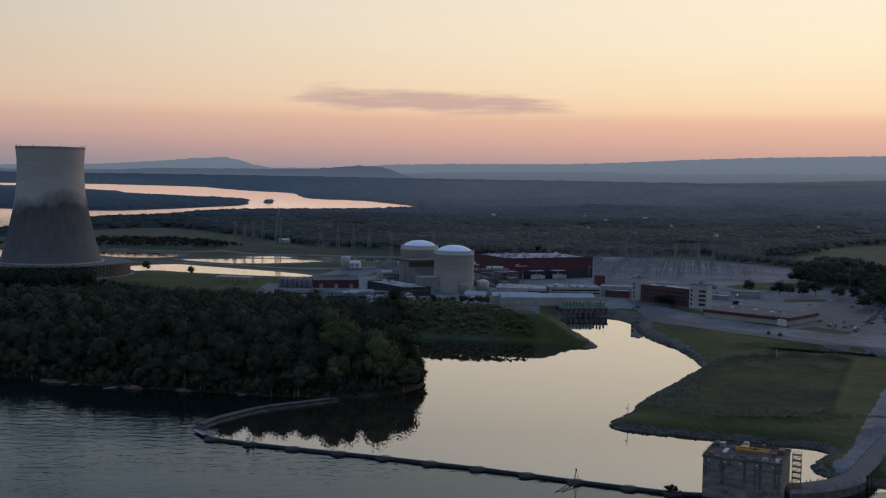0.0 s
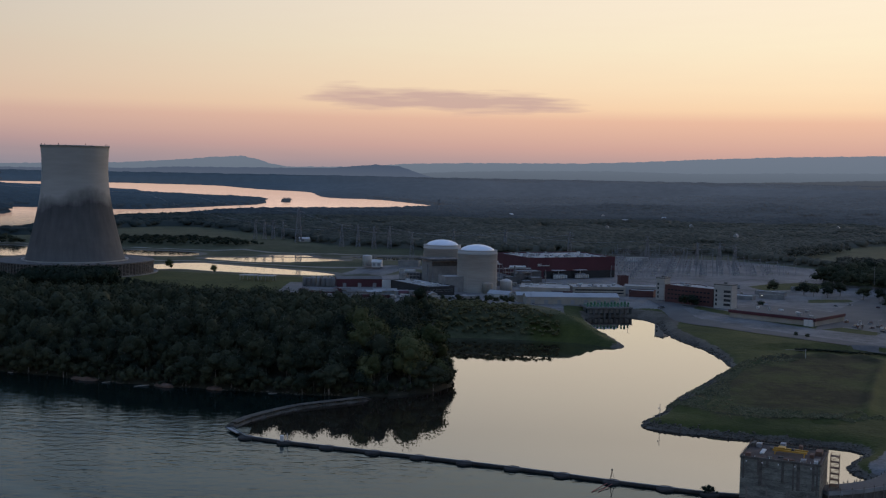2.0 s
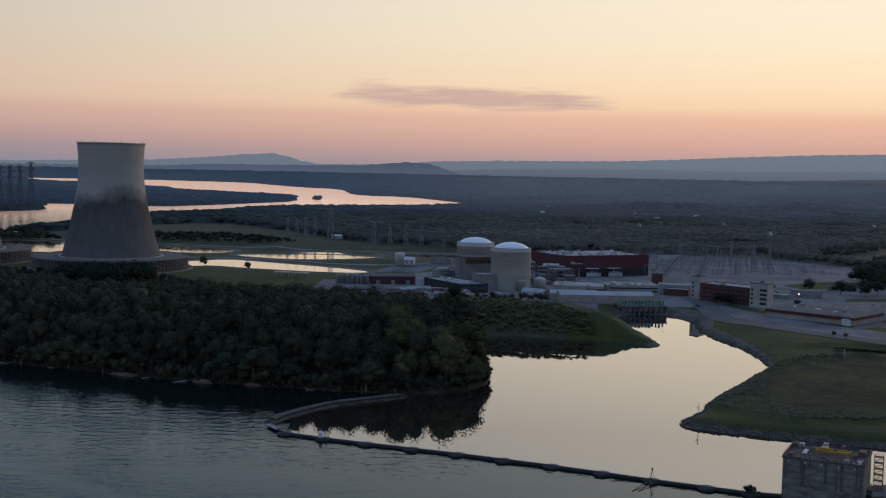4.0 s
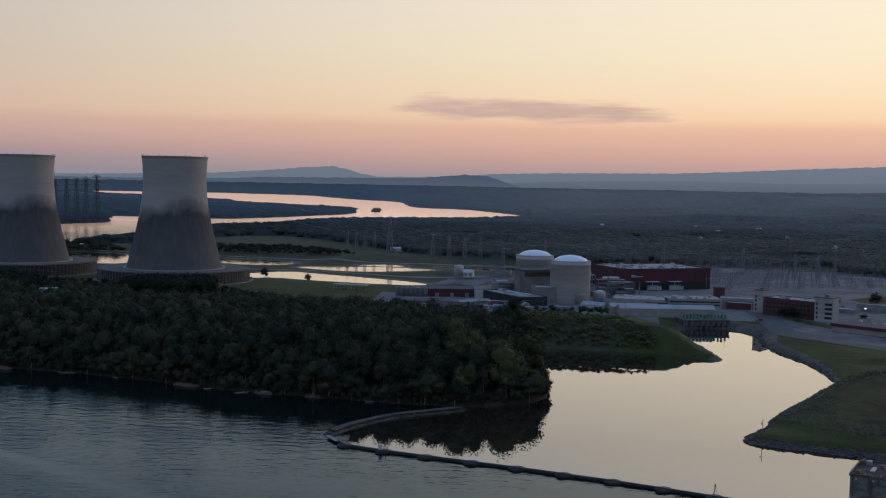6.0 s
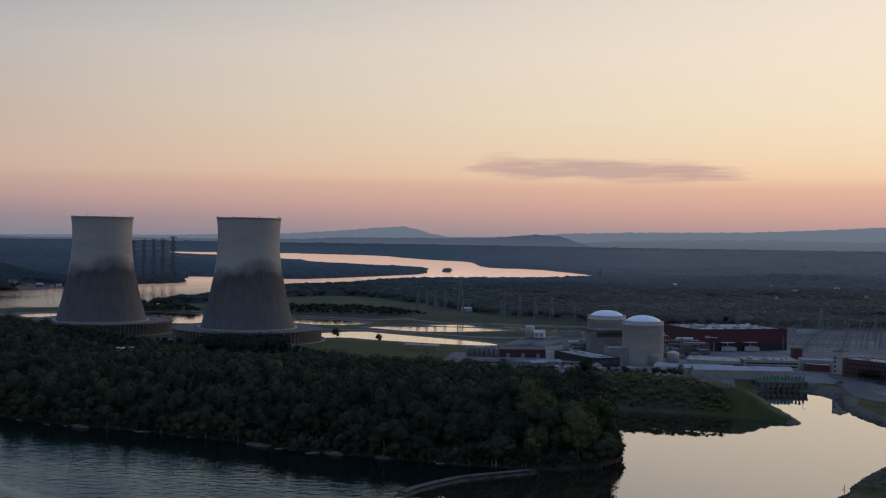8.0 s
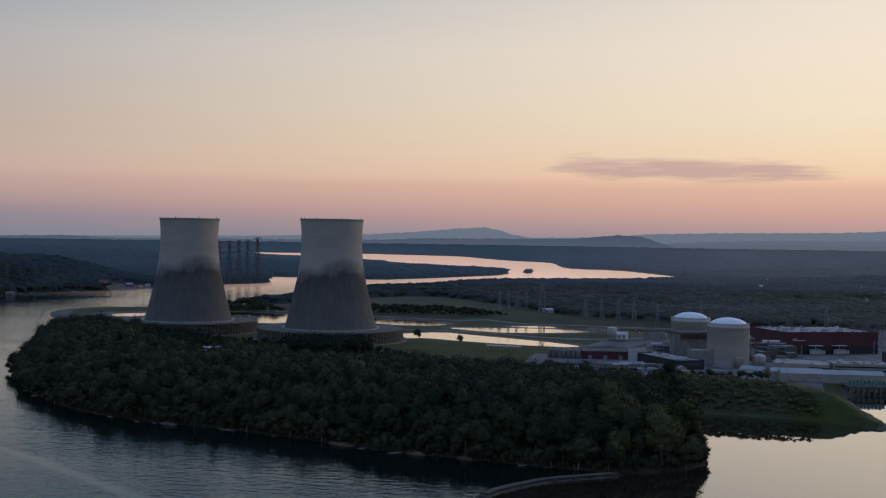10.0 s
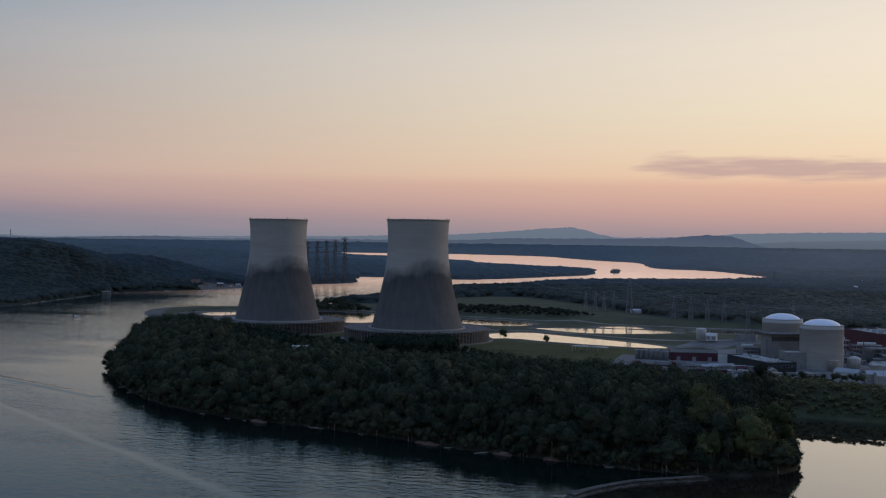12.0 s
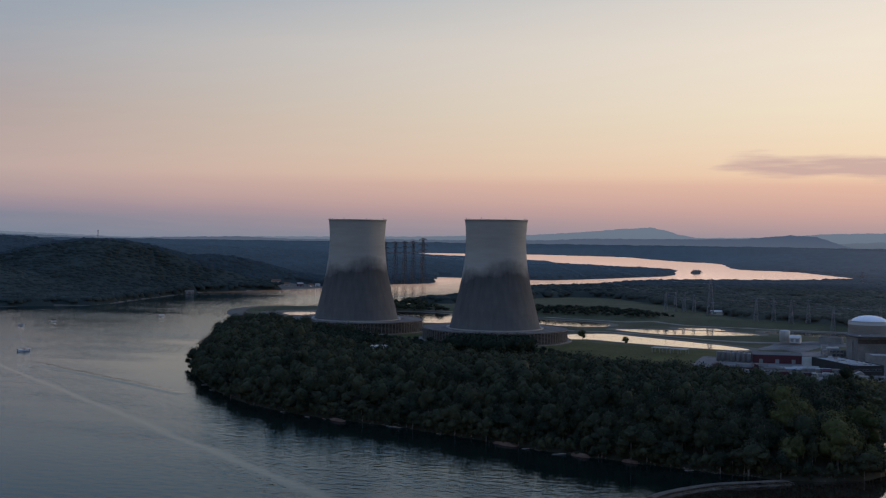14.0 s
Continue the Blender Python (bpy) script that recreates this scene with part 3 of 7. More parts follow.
# ---- ground: one sheet from the river bed to the horizon ----
AZ = np.r_[np.arange(-180, -48, 4.0), np.arange(-48, 28.01, 0.17), np.arange(32, 181, 4.0)]
RAD = np.r_[np.linspace(1.5, 380, 10)[:-1], 380 * 1.010 ** np.arange(0, 119), 1245 * 1.004 ** np.arange(0, 86), 1765 * 1.012 ** np.arange(0, 45), 3030 * 1.03 ** np.arange(0, 76)]
gx, gy, gq = polar(AZ, RAD)
gz, gin, gmain, gwood = land(gx, gy)


def ground_material():
    """Grass with wood soil, gravel, meadow, stone and mud where the plan has them, ragged at their edges."""
    mt = bpy.data.materials.new("river_land")
    mt.use_nodes = True
    nt = mt.node_tree
    N, L = nt.nodes.new, nt.links.new
    p = nt.nodes["Principled BSDF"]
    p.inputs["Roughness"].default_value, p.inputs["Specular IOR Level"].default_value = 0.95, 0.2
    geo = N("ShaderNodeNewGeometry")

    def cloud(scale, detail=5):
        n = N("ShaderNodeTexNoise")
        n.inputs["Scale"].default_value, n.inputs["Detail"].default_value = scale, detail
        L(geo.outputs["Position"], n.inputs["Vector"])
        return n.outputs[0]

    def m(op, a, b=None, c=None, clamp=False):
        n = N("ShaderNodeMath")
        n.operation, n.use_clamp = op, clamp
        for i, v in enumerate((a, b, c)):
            if isinstance(v, (int, float)):
                n.inputs[i].default_value = v
            elif v is not None:
                L(v, n.inputs[i])
        return n.outputs[0]

    def mix(f, a, b):
        n = N("ShaderNodeMix")
        n.data_type = "RGBA"
        for sock, v in ((n.inputs[0], f), (n.inputs[6], a), (n.inputs[7], b)):
            if isinstance(v, tuple):
                sock.default_value = (*v, 1)
            else:
                L(v, sock)
        return n.outputs[2]
    broad, mid, fine = cloud(0.022), cloud(0.12), cloud(0.55)
    blend = m("ADD", m("MULTIPLY", broad, 0.9), m("MULTIPLY", m("ADD", mid, fine), 0.5))
    soft = m("MULTIPLY_ADD", blend, 1.7, -1.1, True)
    hard = m("MULTIPLY_ADD", blend, 2.6, -1.95, True)
    patchy = m("MULTIPLY_ADD", blend, 4.6, -4.05, True)
    ragged = m("SUBTRACT", m("ADD", mid, fine), 1.0)
    colour = mix(soft, (0.022, 0.030, 0.006), (0.060, 0.066, 0.014))
    for name, a, b, f, rag, width in (("field", (0.029, 0.036, 0.016), (0.076, 0.078, 0.042), soft, 8, 20), ("wood_soil", (0.022, 0.022, 0.014), (0.045, 0.04, 0.026), soft, 6, 2), ("yard", (0.085, 0.081, 0.079), (0.19, 0.182, 0.174), hard, 3, 0.8),
                                      ("meadow", (0.004, 0.010, 0.002), (0.027, 0.040, 0.008), patchy, 6, 2.5), ("rock", (0.050, 0.043, 0.034), (0.122, 0.106, 0.085), hard, 5, 1.0),
                                      ("mud", (0.075, 0.070, 0.060), (0.14, 0.13, 0.112), soft, 3, 1)):
        at = N("ShaderNodeAttribute")
        at.attribute_name = name
        edge = m("MULTIPLY_ADD", m("MULTIPLY_ADD", ragged, rag, at.outputs["Fac"]), 1 / width, 0.5, True)
        colour = mix(edge, colour, mix(f, a, b))
    L(colour, p.inputs["Base Color"])
    bp = N("ShaderNodeBump")
    bp.inputs["Strength"].default_value, bp.inputs["Distance"].default_value = 0.7, 1.0
    L(m("ADD", mid, m("MULTIPLY", fine, 0.5)), bp.inputs["Height"])
    L(bp.outputs[0], p.inputs["Normal"])
    return mt


yard = np.maximum(np.minimum(inside_by(gx, gy, YARD), gmain - 9), inside_by(gx, gy, SWITCHYARD))
for p in LAWNS:
    yard = np.minimum(yard, -inside_by(gx, gy, p))
yard = np.maximum(yard, inside_by(gx, gy, VERGE))
rock = np.minimum(np.minimum(4.5 + 6.5 * smooth01(gy, 730, 860) * (gx > 150) + 10 * smooth01(gy, 900, 960) - gmain, 2 - gwood), 1100 - gy)
rock = np.minimum(rock, np.maximum(gx - 132, 600 - gy))
rock = np.maximum(rock, inside_by(gx, gy, BREAKWATER) + 2)
mud = np.maximum(np.minimum(np.minimum(np.where(gy > 1300, 13.0 + 20 * (gx < -780), 4.5) - gmain, 2 - gwood), gy - 1100), -6 - gin)
cover = {"field": np.maximum(gy - 1290, inside_by(gx, gy, BANK) + 8 - 30 * smooth01(gx + 0.5 * (gy - 850), 62, 80)), "wood_soil": gwood + 4, "yard": yard, "meadow": inside_by(gx, gy, MEADOW) - 3, "rock": rock, "mud": mud}
ground = new("ground", arrays("ground", drawn_in(np.c_[gx, gy, gz]), gq, [ground_material()], smooth=True))
for name, value in cover.items():
    ground.data.attributes.new(name, "FLOAT", "POINT").data.foreach_set("value", np.clip(value, -60, 60).astype(np.float32))
tagged(ground, "uneven river land with grass, gravel, stone banks and woodland soil", "ground", kind="structure")

wx, wy, wq = polar(np.arange(-180, 180.1, 2.0), np.r_[0.01, 200, 400, 700, 1000, 1500, 2000, 2400])
river = new("water_river", arrays("water_river", np.c_[wx, wy, 0 * wx], wq[:, ::-1], [M["river"]], smooth=True))
tagged(river, "wide rippled river reflecting a pale dusk sky", "river", kind="structure")
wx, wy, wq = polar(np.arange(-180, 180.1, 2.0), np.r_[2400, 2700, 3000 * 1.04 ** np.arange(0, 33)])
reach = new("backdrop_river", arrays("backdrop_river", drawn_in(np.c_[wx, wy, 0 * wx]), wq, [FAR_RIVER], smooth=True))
tagged(reach, "far reaches of the river with the dusk sky painted in as a peach glow", "river", kind="structure")
COVE = [(-84, 533), (-83, 510), (-64, 500), (-23, 487), (17, 471), (57, 454), (96, 436), (125, 426), (160, 428), (215, 440), (230, 600), (230, 1000), (100, 1000), (-40, 860), (-28, 622)] + BREAKWATER_LINE
bm = bmesh.new()
bm.faces.new([bm.verts.new((x, y, 0.03)) for x, y in COVE])
cove = part("water_cove", bm, M["still"])
tagged(cove, "calm mirror-like intake inlet behind a floating boom", "inlet", kind="structure")
for k, p in enumerate(PONDS):
    bm = bmesh.new()
    c = np.mean(p, 0)
    bm.faces.new([bm.verts.new((*(c + (q - c) * 1.06), 0.03)) for q in p])
    bmesh.ops.recalc_face_normals(bm, faces=bm.faces)
    for f in bm.faces:
        if f.normal.z < 0:
            f.normal_flip()
    tagged(part("water_pond", bm, M["pond"]), "still settling pond between low dikes", "pond", kind="structure")


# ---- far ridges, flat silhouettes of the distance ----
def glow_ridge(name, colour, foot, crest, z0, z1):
    """Distant ridge with haze painted as emission, blending from foot to crest colour."""
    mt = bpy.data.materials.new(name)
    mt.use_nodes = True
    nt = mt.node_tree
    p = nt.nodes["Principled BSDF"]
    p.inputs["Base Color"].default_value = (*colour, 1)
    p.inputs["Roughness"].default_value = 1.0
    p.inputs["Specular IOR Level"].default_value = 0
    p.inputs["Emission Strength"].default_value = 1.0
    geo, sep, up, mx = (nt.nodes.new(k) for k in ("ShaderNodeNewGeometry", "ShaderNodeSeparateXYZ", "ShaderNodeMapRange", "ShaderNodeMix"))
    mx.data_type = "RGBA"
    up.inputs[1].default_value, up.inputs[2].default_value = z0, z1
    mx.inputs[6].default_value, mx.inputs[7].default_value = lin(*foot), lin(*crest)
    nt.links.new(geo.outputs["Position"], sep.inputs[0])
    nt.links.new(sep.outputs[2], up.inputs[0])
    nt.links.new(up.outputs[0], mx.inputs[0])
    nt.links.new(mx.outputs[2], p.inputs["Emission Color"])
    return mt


def ridge(points, dist, base, mt, seed):
    """A long hill on the horizon: azimuth and elevation of its crest, in degrees."""
    az = np.arange(-60, 45, 0.06)
    el = np.interp(az, [p[0] for p in points], [p[1] for p in points])
    el = el + 0.02 * wander(az * 60, az * 0, 40, seed) + 0.007 * wander(az * 60, az * 0, 8, seed + 1)
    a = np.radians(az)
    top = np.c_[dist * np.sin(a), dist * np.cos(a), EYE + dist * np.tan(np.radians(el))]
    mid = np.c_[(dist - 30) * np.sin(a), (dist - 30) * np.cos(a), EYE + (dist - 30) * np.tan(np.radians(el * 0.5 + base * 0.5))]
    low = np.c_[(dist - 50) * np.sin(a), (dist - 50) * np.cos(a), np.full(len(a), EYE + (dist - 50) * math.tan(radians(base)))]
    v = np.r_[low, mid, top]
    n = len(a)
    i = np.arange(n - 1)
    f = np.r_[np.c_[i, i + 1, i + 1 + n, i + n], np.c_[i + n, i + 1 + n, i + 1 + 2 * n, i + 2 * n]][:, ::-1]
    ob = new("backdrop_ridge", arrays("backdrop_ridge", v, f, [mt], smooth=True))
    return tagged(ob, "distant hazy blue mountain ridge on the horizon", "mountain ridge", kind="structure")


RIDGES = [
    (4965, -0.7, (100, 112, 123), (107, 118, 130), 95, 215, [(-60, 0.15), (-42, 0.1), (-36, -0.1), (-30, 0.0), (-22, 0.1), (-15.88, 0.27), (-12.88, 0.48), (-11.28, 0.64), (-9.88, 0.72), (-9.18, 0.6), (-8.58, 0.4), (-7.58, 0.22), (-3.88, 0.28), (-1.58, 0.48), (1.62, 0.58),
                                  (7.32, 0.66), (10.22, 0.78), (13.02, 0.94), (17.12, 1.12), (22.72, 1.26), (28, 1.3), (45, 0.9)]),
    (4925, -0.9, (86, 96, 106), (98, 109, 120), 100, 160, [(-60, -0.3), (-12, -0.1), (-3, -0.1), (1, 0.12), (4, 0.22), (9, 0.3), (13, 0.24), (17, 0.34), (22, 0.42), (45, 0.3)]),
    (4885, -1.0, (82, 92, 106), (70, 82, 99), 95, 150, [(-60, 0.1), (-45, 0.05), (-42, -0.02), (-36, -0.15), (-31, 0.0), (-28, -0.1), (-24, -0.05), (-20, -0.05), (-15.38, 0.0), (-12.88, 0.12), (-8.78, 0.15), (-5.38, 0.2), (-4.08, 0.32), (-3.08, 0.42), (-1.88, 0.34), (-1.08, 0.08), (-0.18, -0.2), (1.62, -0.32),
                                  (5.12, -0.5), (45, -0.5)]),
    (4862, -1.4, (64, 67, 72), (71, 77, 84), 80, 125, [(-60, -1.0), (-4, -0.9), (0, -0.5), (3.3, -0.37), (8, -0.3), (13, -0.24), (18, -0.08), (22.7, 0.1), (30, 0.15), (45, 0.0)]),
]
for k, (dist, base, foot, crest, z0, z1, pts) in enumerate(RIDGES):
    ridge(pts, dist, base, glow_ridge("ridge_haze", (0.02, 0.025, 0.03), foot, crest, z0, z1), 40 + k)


# ---- woods seen from afar: one canopy sheet of crowns ----
def crowns(x, y, cell, seed):
    """Domes of tree crowns, 0 to 1."""
    cx, cy = np.floor(x / cell), np.floor(y / cell)
    best = np.full(x.shape, -1.0)
    for i in (-1, 0, 1):
        for j in (-1, 0, 1):
            a, b = cx + i, cy + j
            h = np.sin(a * 127.1 + b * 311.7 + seed) * 43758.5453
            h = h - np.floor(h)
            g = np.sin(a * 269.5 + b * 183.3 + seed) * 24634.6345
            g = g - np.floor(g)
            d2 = (((a + 0.15 + 0.7 * h) * cell - x) ** 2 + ((b + 0.15 + 0.7 * g) * cell - y) ** 2) / (cell * 0.75) ** 2
            best = np.maximum(best, (0.55 + 0.45 * g) * np.sqrt(np.clip(1 - d2, 0, 1)))
    return best


def wooded(x, y):
    """Ground height, and how far inside the far woods each point lies."""
    z, deep, main, wood = land(x, y)
    keep = deep - 6 + 6 * wander(x, y, 60, 21)
    for p in FIELDS:
        keep = np.minimum(keep, -inside_by(x, y, p) + 10 * wander(x, y, 70, 22))
    keep = np.minimum(keep, -inside_by(x, y, SWITCHYARD) - 25)
    near_edge = inside_by(x, y, [(-1200, 0), (-1080, 1650), (-960, 1830), (-800, 1900), (-700, 1900), (-520, 2080), (-420, 1960), (-330, 1900), (-250, 1930), (-170, 1790), (60, 1690), (250, 1680), (420, 1560), (520, 1480), (600, 1320), (900, 1200), (3000, 900), (0, -2000)])
    keep = np.minimum(keep, -near_edge)
    keep = np.where(inside_by(x, y, ISLET) > -40, -5, keep)
    keep = np.where(np.hypot(x + 1275, (y - 2415) * 0.7) < 60, -5, keep)
    glade = wander(x, y, 520, 31) + 0.5 * wander(x, y, 170, 32)
    return z, np.where((glade > 0.85) & (x > 150) & (y < 4500), -5, keep)


def woods():
    x, y, q = polar(np.arange(-47, 27, 0.2), np.r_[1450 * 1.0085 ** np.arange(0, 135), 4530 * 1.02 ** np.arange(0, 93)])
    z, keep = wooded(x, y)
    d = np.hypot(x, y)
    lump = np.where(d < 5600, 0, 0.3 + 0.6 * crowns(x, y, 30, 2))
    h = np.where(d < 2400, 10.2, 12.5 + 2 * wander(x, y, 120, 23)) * smooth01(keep, 0, 8) + 7 * lump * (keep > 0)
    inside = (keep > -4)[q].any(1)
    v = drawn_in(np.c_[x, y, np.where(keep > 0, z + h, z - 1.0)])
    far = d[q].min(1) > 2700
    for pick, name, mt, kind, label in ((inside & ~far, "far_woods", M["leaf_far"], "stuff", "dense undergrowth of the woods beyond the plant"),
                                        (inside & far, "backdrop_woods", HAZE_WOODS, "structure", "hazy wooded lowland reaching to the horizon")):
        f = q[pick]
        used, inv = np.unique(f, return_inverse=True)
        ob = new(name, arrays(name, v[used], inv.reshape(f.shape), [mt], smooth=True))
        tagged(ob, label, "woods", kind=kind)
    # one uneven body for each crown
    r = np.random.RandomState(33)
    px, py, size = [], [], []
    d = 1455.0
    while d < 5200:
        s = 7.4 + (d - 1450) * 0.0046
        n = int(radians(73) * d / s)
        a = np.radians(-46.5) + (np.arange(n) + r.uniform(0, 1, n)) * s / d
        rad = d + r.uniform(-0.5, 0.5, n) * s
        px.append(rad * np.sin(a))
        py.append(rad * np.cos(a))
        size.append(np.full(n, s))
        d += s * (0.95 + (d - 1450) * 0.0002)
    px, py, size = np.concatenate(px), np.concatenate(py), np.concatenate(size)
    z, keep = wooded(px, py)
    ok = keep > 1
    px, py, z, size = px[ok], py[ok], z[ok], size[ok]
    bm = bmesh.new()
    bmesh.ops.create_icosphere(bm, subdivisions=1, radius=1)
    bv = np.array([v.co for v in bm.verts])
    bf = np.array([[v.index for v in f.verts] for f in bm.faces if max(v.co.z for v in f.verts) > -0.3])
    bm.free()
    n = len(px)
    rim = np.clip(keep[ok] / 7, 0, 1)
    wide = size * r.uniform(0.62, 0.95, n)
    tall = r.triangular(3.0, 4.0, 6.0, n) * (1 + 0.25 * wander(px, py, 90, 35)) * (1.5 - 0.5 * rim)
    jig = r.uniform(0.82, 1.14, (n, len(bv), 1))
    v = bv[None] * jig * np.stack((wide, wide, tall), -1)[:, None] + np.stack((px, py, z + np.where(np.hypot(px, py) < 2400, 3.5 + 3.5 * rim, 5 + 5 * rim) + r.uniform(-0.8, 1.6, n)), -1)[:, None]
    f = (bf[None] + (np.arange(n) * len(bv))[:, None, None])
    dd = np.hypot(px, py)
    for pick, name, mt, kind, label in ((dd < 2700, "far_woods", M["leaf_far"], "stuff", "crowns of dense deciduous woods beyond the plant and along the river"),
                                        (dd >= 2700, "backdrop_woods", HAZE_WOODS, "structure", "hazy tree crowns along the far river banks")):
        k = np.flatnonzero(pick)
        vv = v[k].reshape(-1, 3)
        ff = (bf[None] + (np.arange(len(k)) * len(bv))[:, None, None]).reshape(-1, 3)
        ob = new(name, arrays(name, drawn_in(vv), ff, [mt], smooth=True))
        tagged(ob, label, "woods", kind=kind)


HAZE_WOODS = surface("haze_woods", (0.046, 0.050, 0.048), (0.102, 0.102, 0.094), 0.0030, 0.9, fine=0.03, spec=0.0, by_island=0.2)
# air haze painted as emission of the far crowns, stronger with distance
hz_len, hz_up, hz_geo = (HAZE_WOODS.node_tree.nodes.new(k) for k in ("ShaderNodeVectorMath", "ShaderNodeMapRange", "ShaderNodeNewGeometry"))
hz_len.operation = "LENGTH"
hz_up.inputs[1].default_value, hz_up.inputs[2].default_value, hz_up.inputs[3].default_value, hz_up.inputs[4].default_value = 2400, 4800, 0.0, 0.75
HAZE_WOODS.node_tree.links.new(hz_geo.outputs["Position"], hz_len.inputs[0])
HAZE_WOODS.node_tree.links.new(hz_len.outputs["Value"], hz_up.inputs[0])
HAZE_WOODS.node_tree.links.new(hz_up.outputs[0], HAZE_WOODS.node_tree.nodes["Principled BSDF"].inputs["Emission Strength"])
haze_tint(HAZE_WOODS, (lin(47, 62, 79), lin(65, 72, 83)))
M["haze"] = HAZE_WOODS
woods()


# ---- trees ----
def clump_cards(rng, centres, size, out=None):
    """Small bent leaf clumps of two triangles; out: the way that each one roughly faces."""
    n = len(centres)
    c = rng.normal(size=(n, 3))
    c /= np.linalg.norm(c, axis=1)[:, None]
    if out is not None:
        c = out + 0.65 * c
        c /= np.linalg.norm(c, axis=1)[:, None]
    a = np.cross(c, rng.normal(size=(n, 3)))
    a /= np.linalg.norm(a, axis=1)[:, None]
    b = np.cross(c, a)
    s = (size * rng.uniform(0.6, 1.3, n))[:, None]
    v = np.stack((centres - a * s, centres + b * s * 0.8 + c * s * 0.25, centres + a * s, centres - b * s * 0.8 + c * s * 0.25), 1).reshape(-1, 3)
    i = np.arange(n)[:, None] * 4
    return v, np.r_[i + [[0, 1, 2]], i + [[0, 2, 3]]]


def crown_arrays(seed, clumps, size, fine=False):
    """A broad uneven crown in a unit height of 1: one bumpy dome with side domes, leaf clumps all over its skin."""
    rng = np.random.RandomState(seed)
    lean = rng.uniform(-0.04, 0.04, 2)
    domes = [(lean[0], lean[1], 0.60, 0.235, 0.33)]
    turn = rng.uniform(0, math.tau)
    for k in range(6):
        a = turn + (k + rng.uniform(-0.3, 0.3)) * math.tau / 6
        o, r = rng.uniform(0.13, 0.22), rng.uniform(0.12, 0.19)
        domes.append((o * math.cos(a) + lean[0], o * math.sin(a) + lean[1], (0.36, 0.56)[k % 2] + rng.uniform(-0.06, 0.1), r, r * rng.uniform(0.9, 1.2)))
    vs, fs, n = [], [], 0
    for k, (cx, cy, cz, r, rz) in enumerate(domes if fine else domes[:3]):
        bm = bmesh.new()
        bmesh.ops.create_icosphere(bm, subdivisions=2 if k == 0 else 1, radius=1)
        bv = np.array([v.co for v in bm.verts])
        bf = np.array([[v.index for v in f.verts] for f in bm.faces])
        bm.free()
        bv /= np.linalg.norm(bv, axis=1)[:, None]
        vs.append(bv * (r, r, rz) * 0.72 * rng.uniform(0.75, 1.12, (len(bv), 1)) + (cx, cy, cz))
        fs.append(bf + n)
        n += len(bv)
    D = np.array(domes)
    pick = rng.choice(len(domes), clumps, p=D[:, 3] ** 2 / (D[:, 3] ** 2).sum())
    dirs = rng.normal(size=(clumps, 3))
    dirs /= np.linalg.norm(dirs, axis=1)[:, None]
    dirs[:, 2] = np.where(rng.uniform(size=clumps) < 0.7, np.abs(dirs[:, 2]), dirs[:, 2])
    D = D[pick]
    cen = D[:, :3] + dirs * D[:, [3, 3, 4]] * rng.uniform(0.72, 1.12, (clumps, 1))
    v, f = clump_cards(rng, cen, size, dirs)
    vs.append(v)
    fs.append(f + n)
    return np.concatenate(vs), np.concatenate(fs)


def trunk_mesh(seed):
    rng = random.Random(seed)
    bm = bmesh.new()
    pts = [Vector((0, 0, -0.04)), Vector((rng.uniform(-.01, .01), rng.uniform(-.01, .01), 0.3)), Vector((rng.uniform(-.03, .03), rng.uniform(-.03, .03), 0.6)), Vector((rng.uniform(-.04, .04), rng.uniform(-.04, .04), 0.85))]
    rad = [0.018, 0.013, 0.008, 0.003]
    rings = [[bm.verts.new(p + Vector((r * math.cos(k * math.tau / 6), r * math.sin(k * math.tau / 6), 0))) for k in range(6)] for p, r in zip(pts, rad)]
    for a, b in zip(rings, rings[1:]):
        for k in range(6):
            bm.faces.new((a[k], a[(k + 1) % 6], b[(k + 1) % 6], b[k]))
    for _ in range(6):
        h = rng.uniform(0.3, 0.65)
        a = rng.uniform(0, math.tau)
        beam(bm, (0, 0, h), (0.2 * math.cos(a), 0.2 * math.sin(a), h + 0.16), 0.004, 3)
    me = bpy.data.meshes.new("trunk")
    bm.to_mesh(me)
    bm.free()
    me.materials.append(M["bark"])
    return me


TRUNKS = [trunk_mesh(k) for k in range(4)]
CROWNS = [arrays("crown", *crown_arrays(100 + k, 800, 0.020, True), [M["leaf"]], smooth=True) for k in range(7)]
OLIVE_CROWNS = [arrays("crown", *crown_arrays(150 + k, 800, 0.020, True), [M["leaf_olive"]], smooth=True) for k in range(3)]
LIGHT_CROWNS = [crown_arrays(200 + k, 270, 0.027) for k in range(10)]
BUSHES = [crown_arrays(300 + k, 110, 0.038) for k in range(8)]


def ground_at(x, y):
    return land(np.array([float(x)]), np.array([float(y)]))[0][0]


def add_tree(x, y, z, h, wide, turn, rng, label, group, shapes=CROWNS):
    t = thing("tree", label, "tree", Matrix.LocRotScale((x, y, z), Euler((0, 0, turn)), (h * wide, h * wide, h)), group)
    same_part("trunk", rng.choice(TRUNKS), t, Matrix())
    same_part("crown", rng.choice(shapes), t, Matrix())
    return t


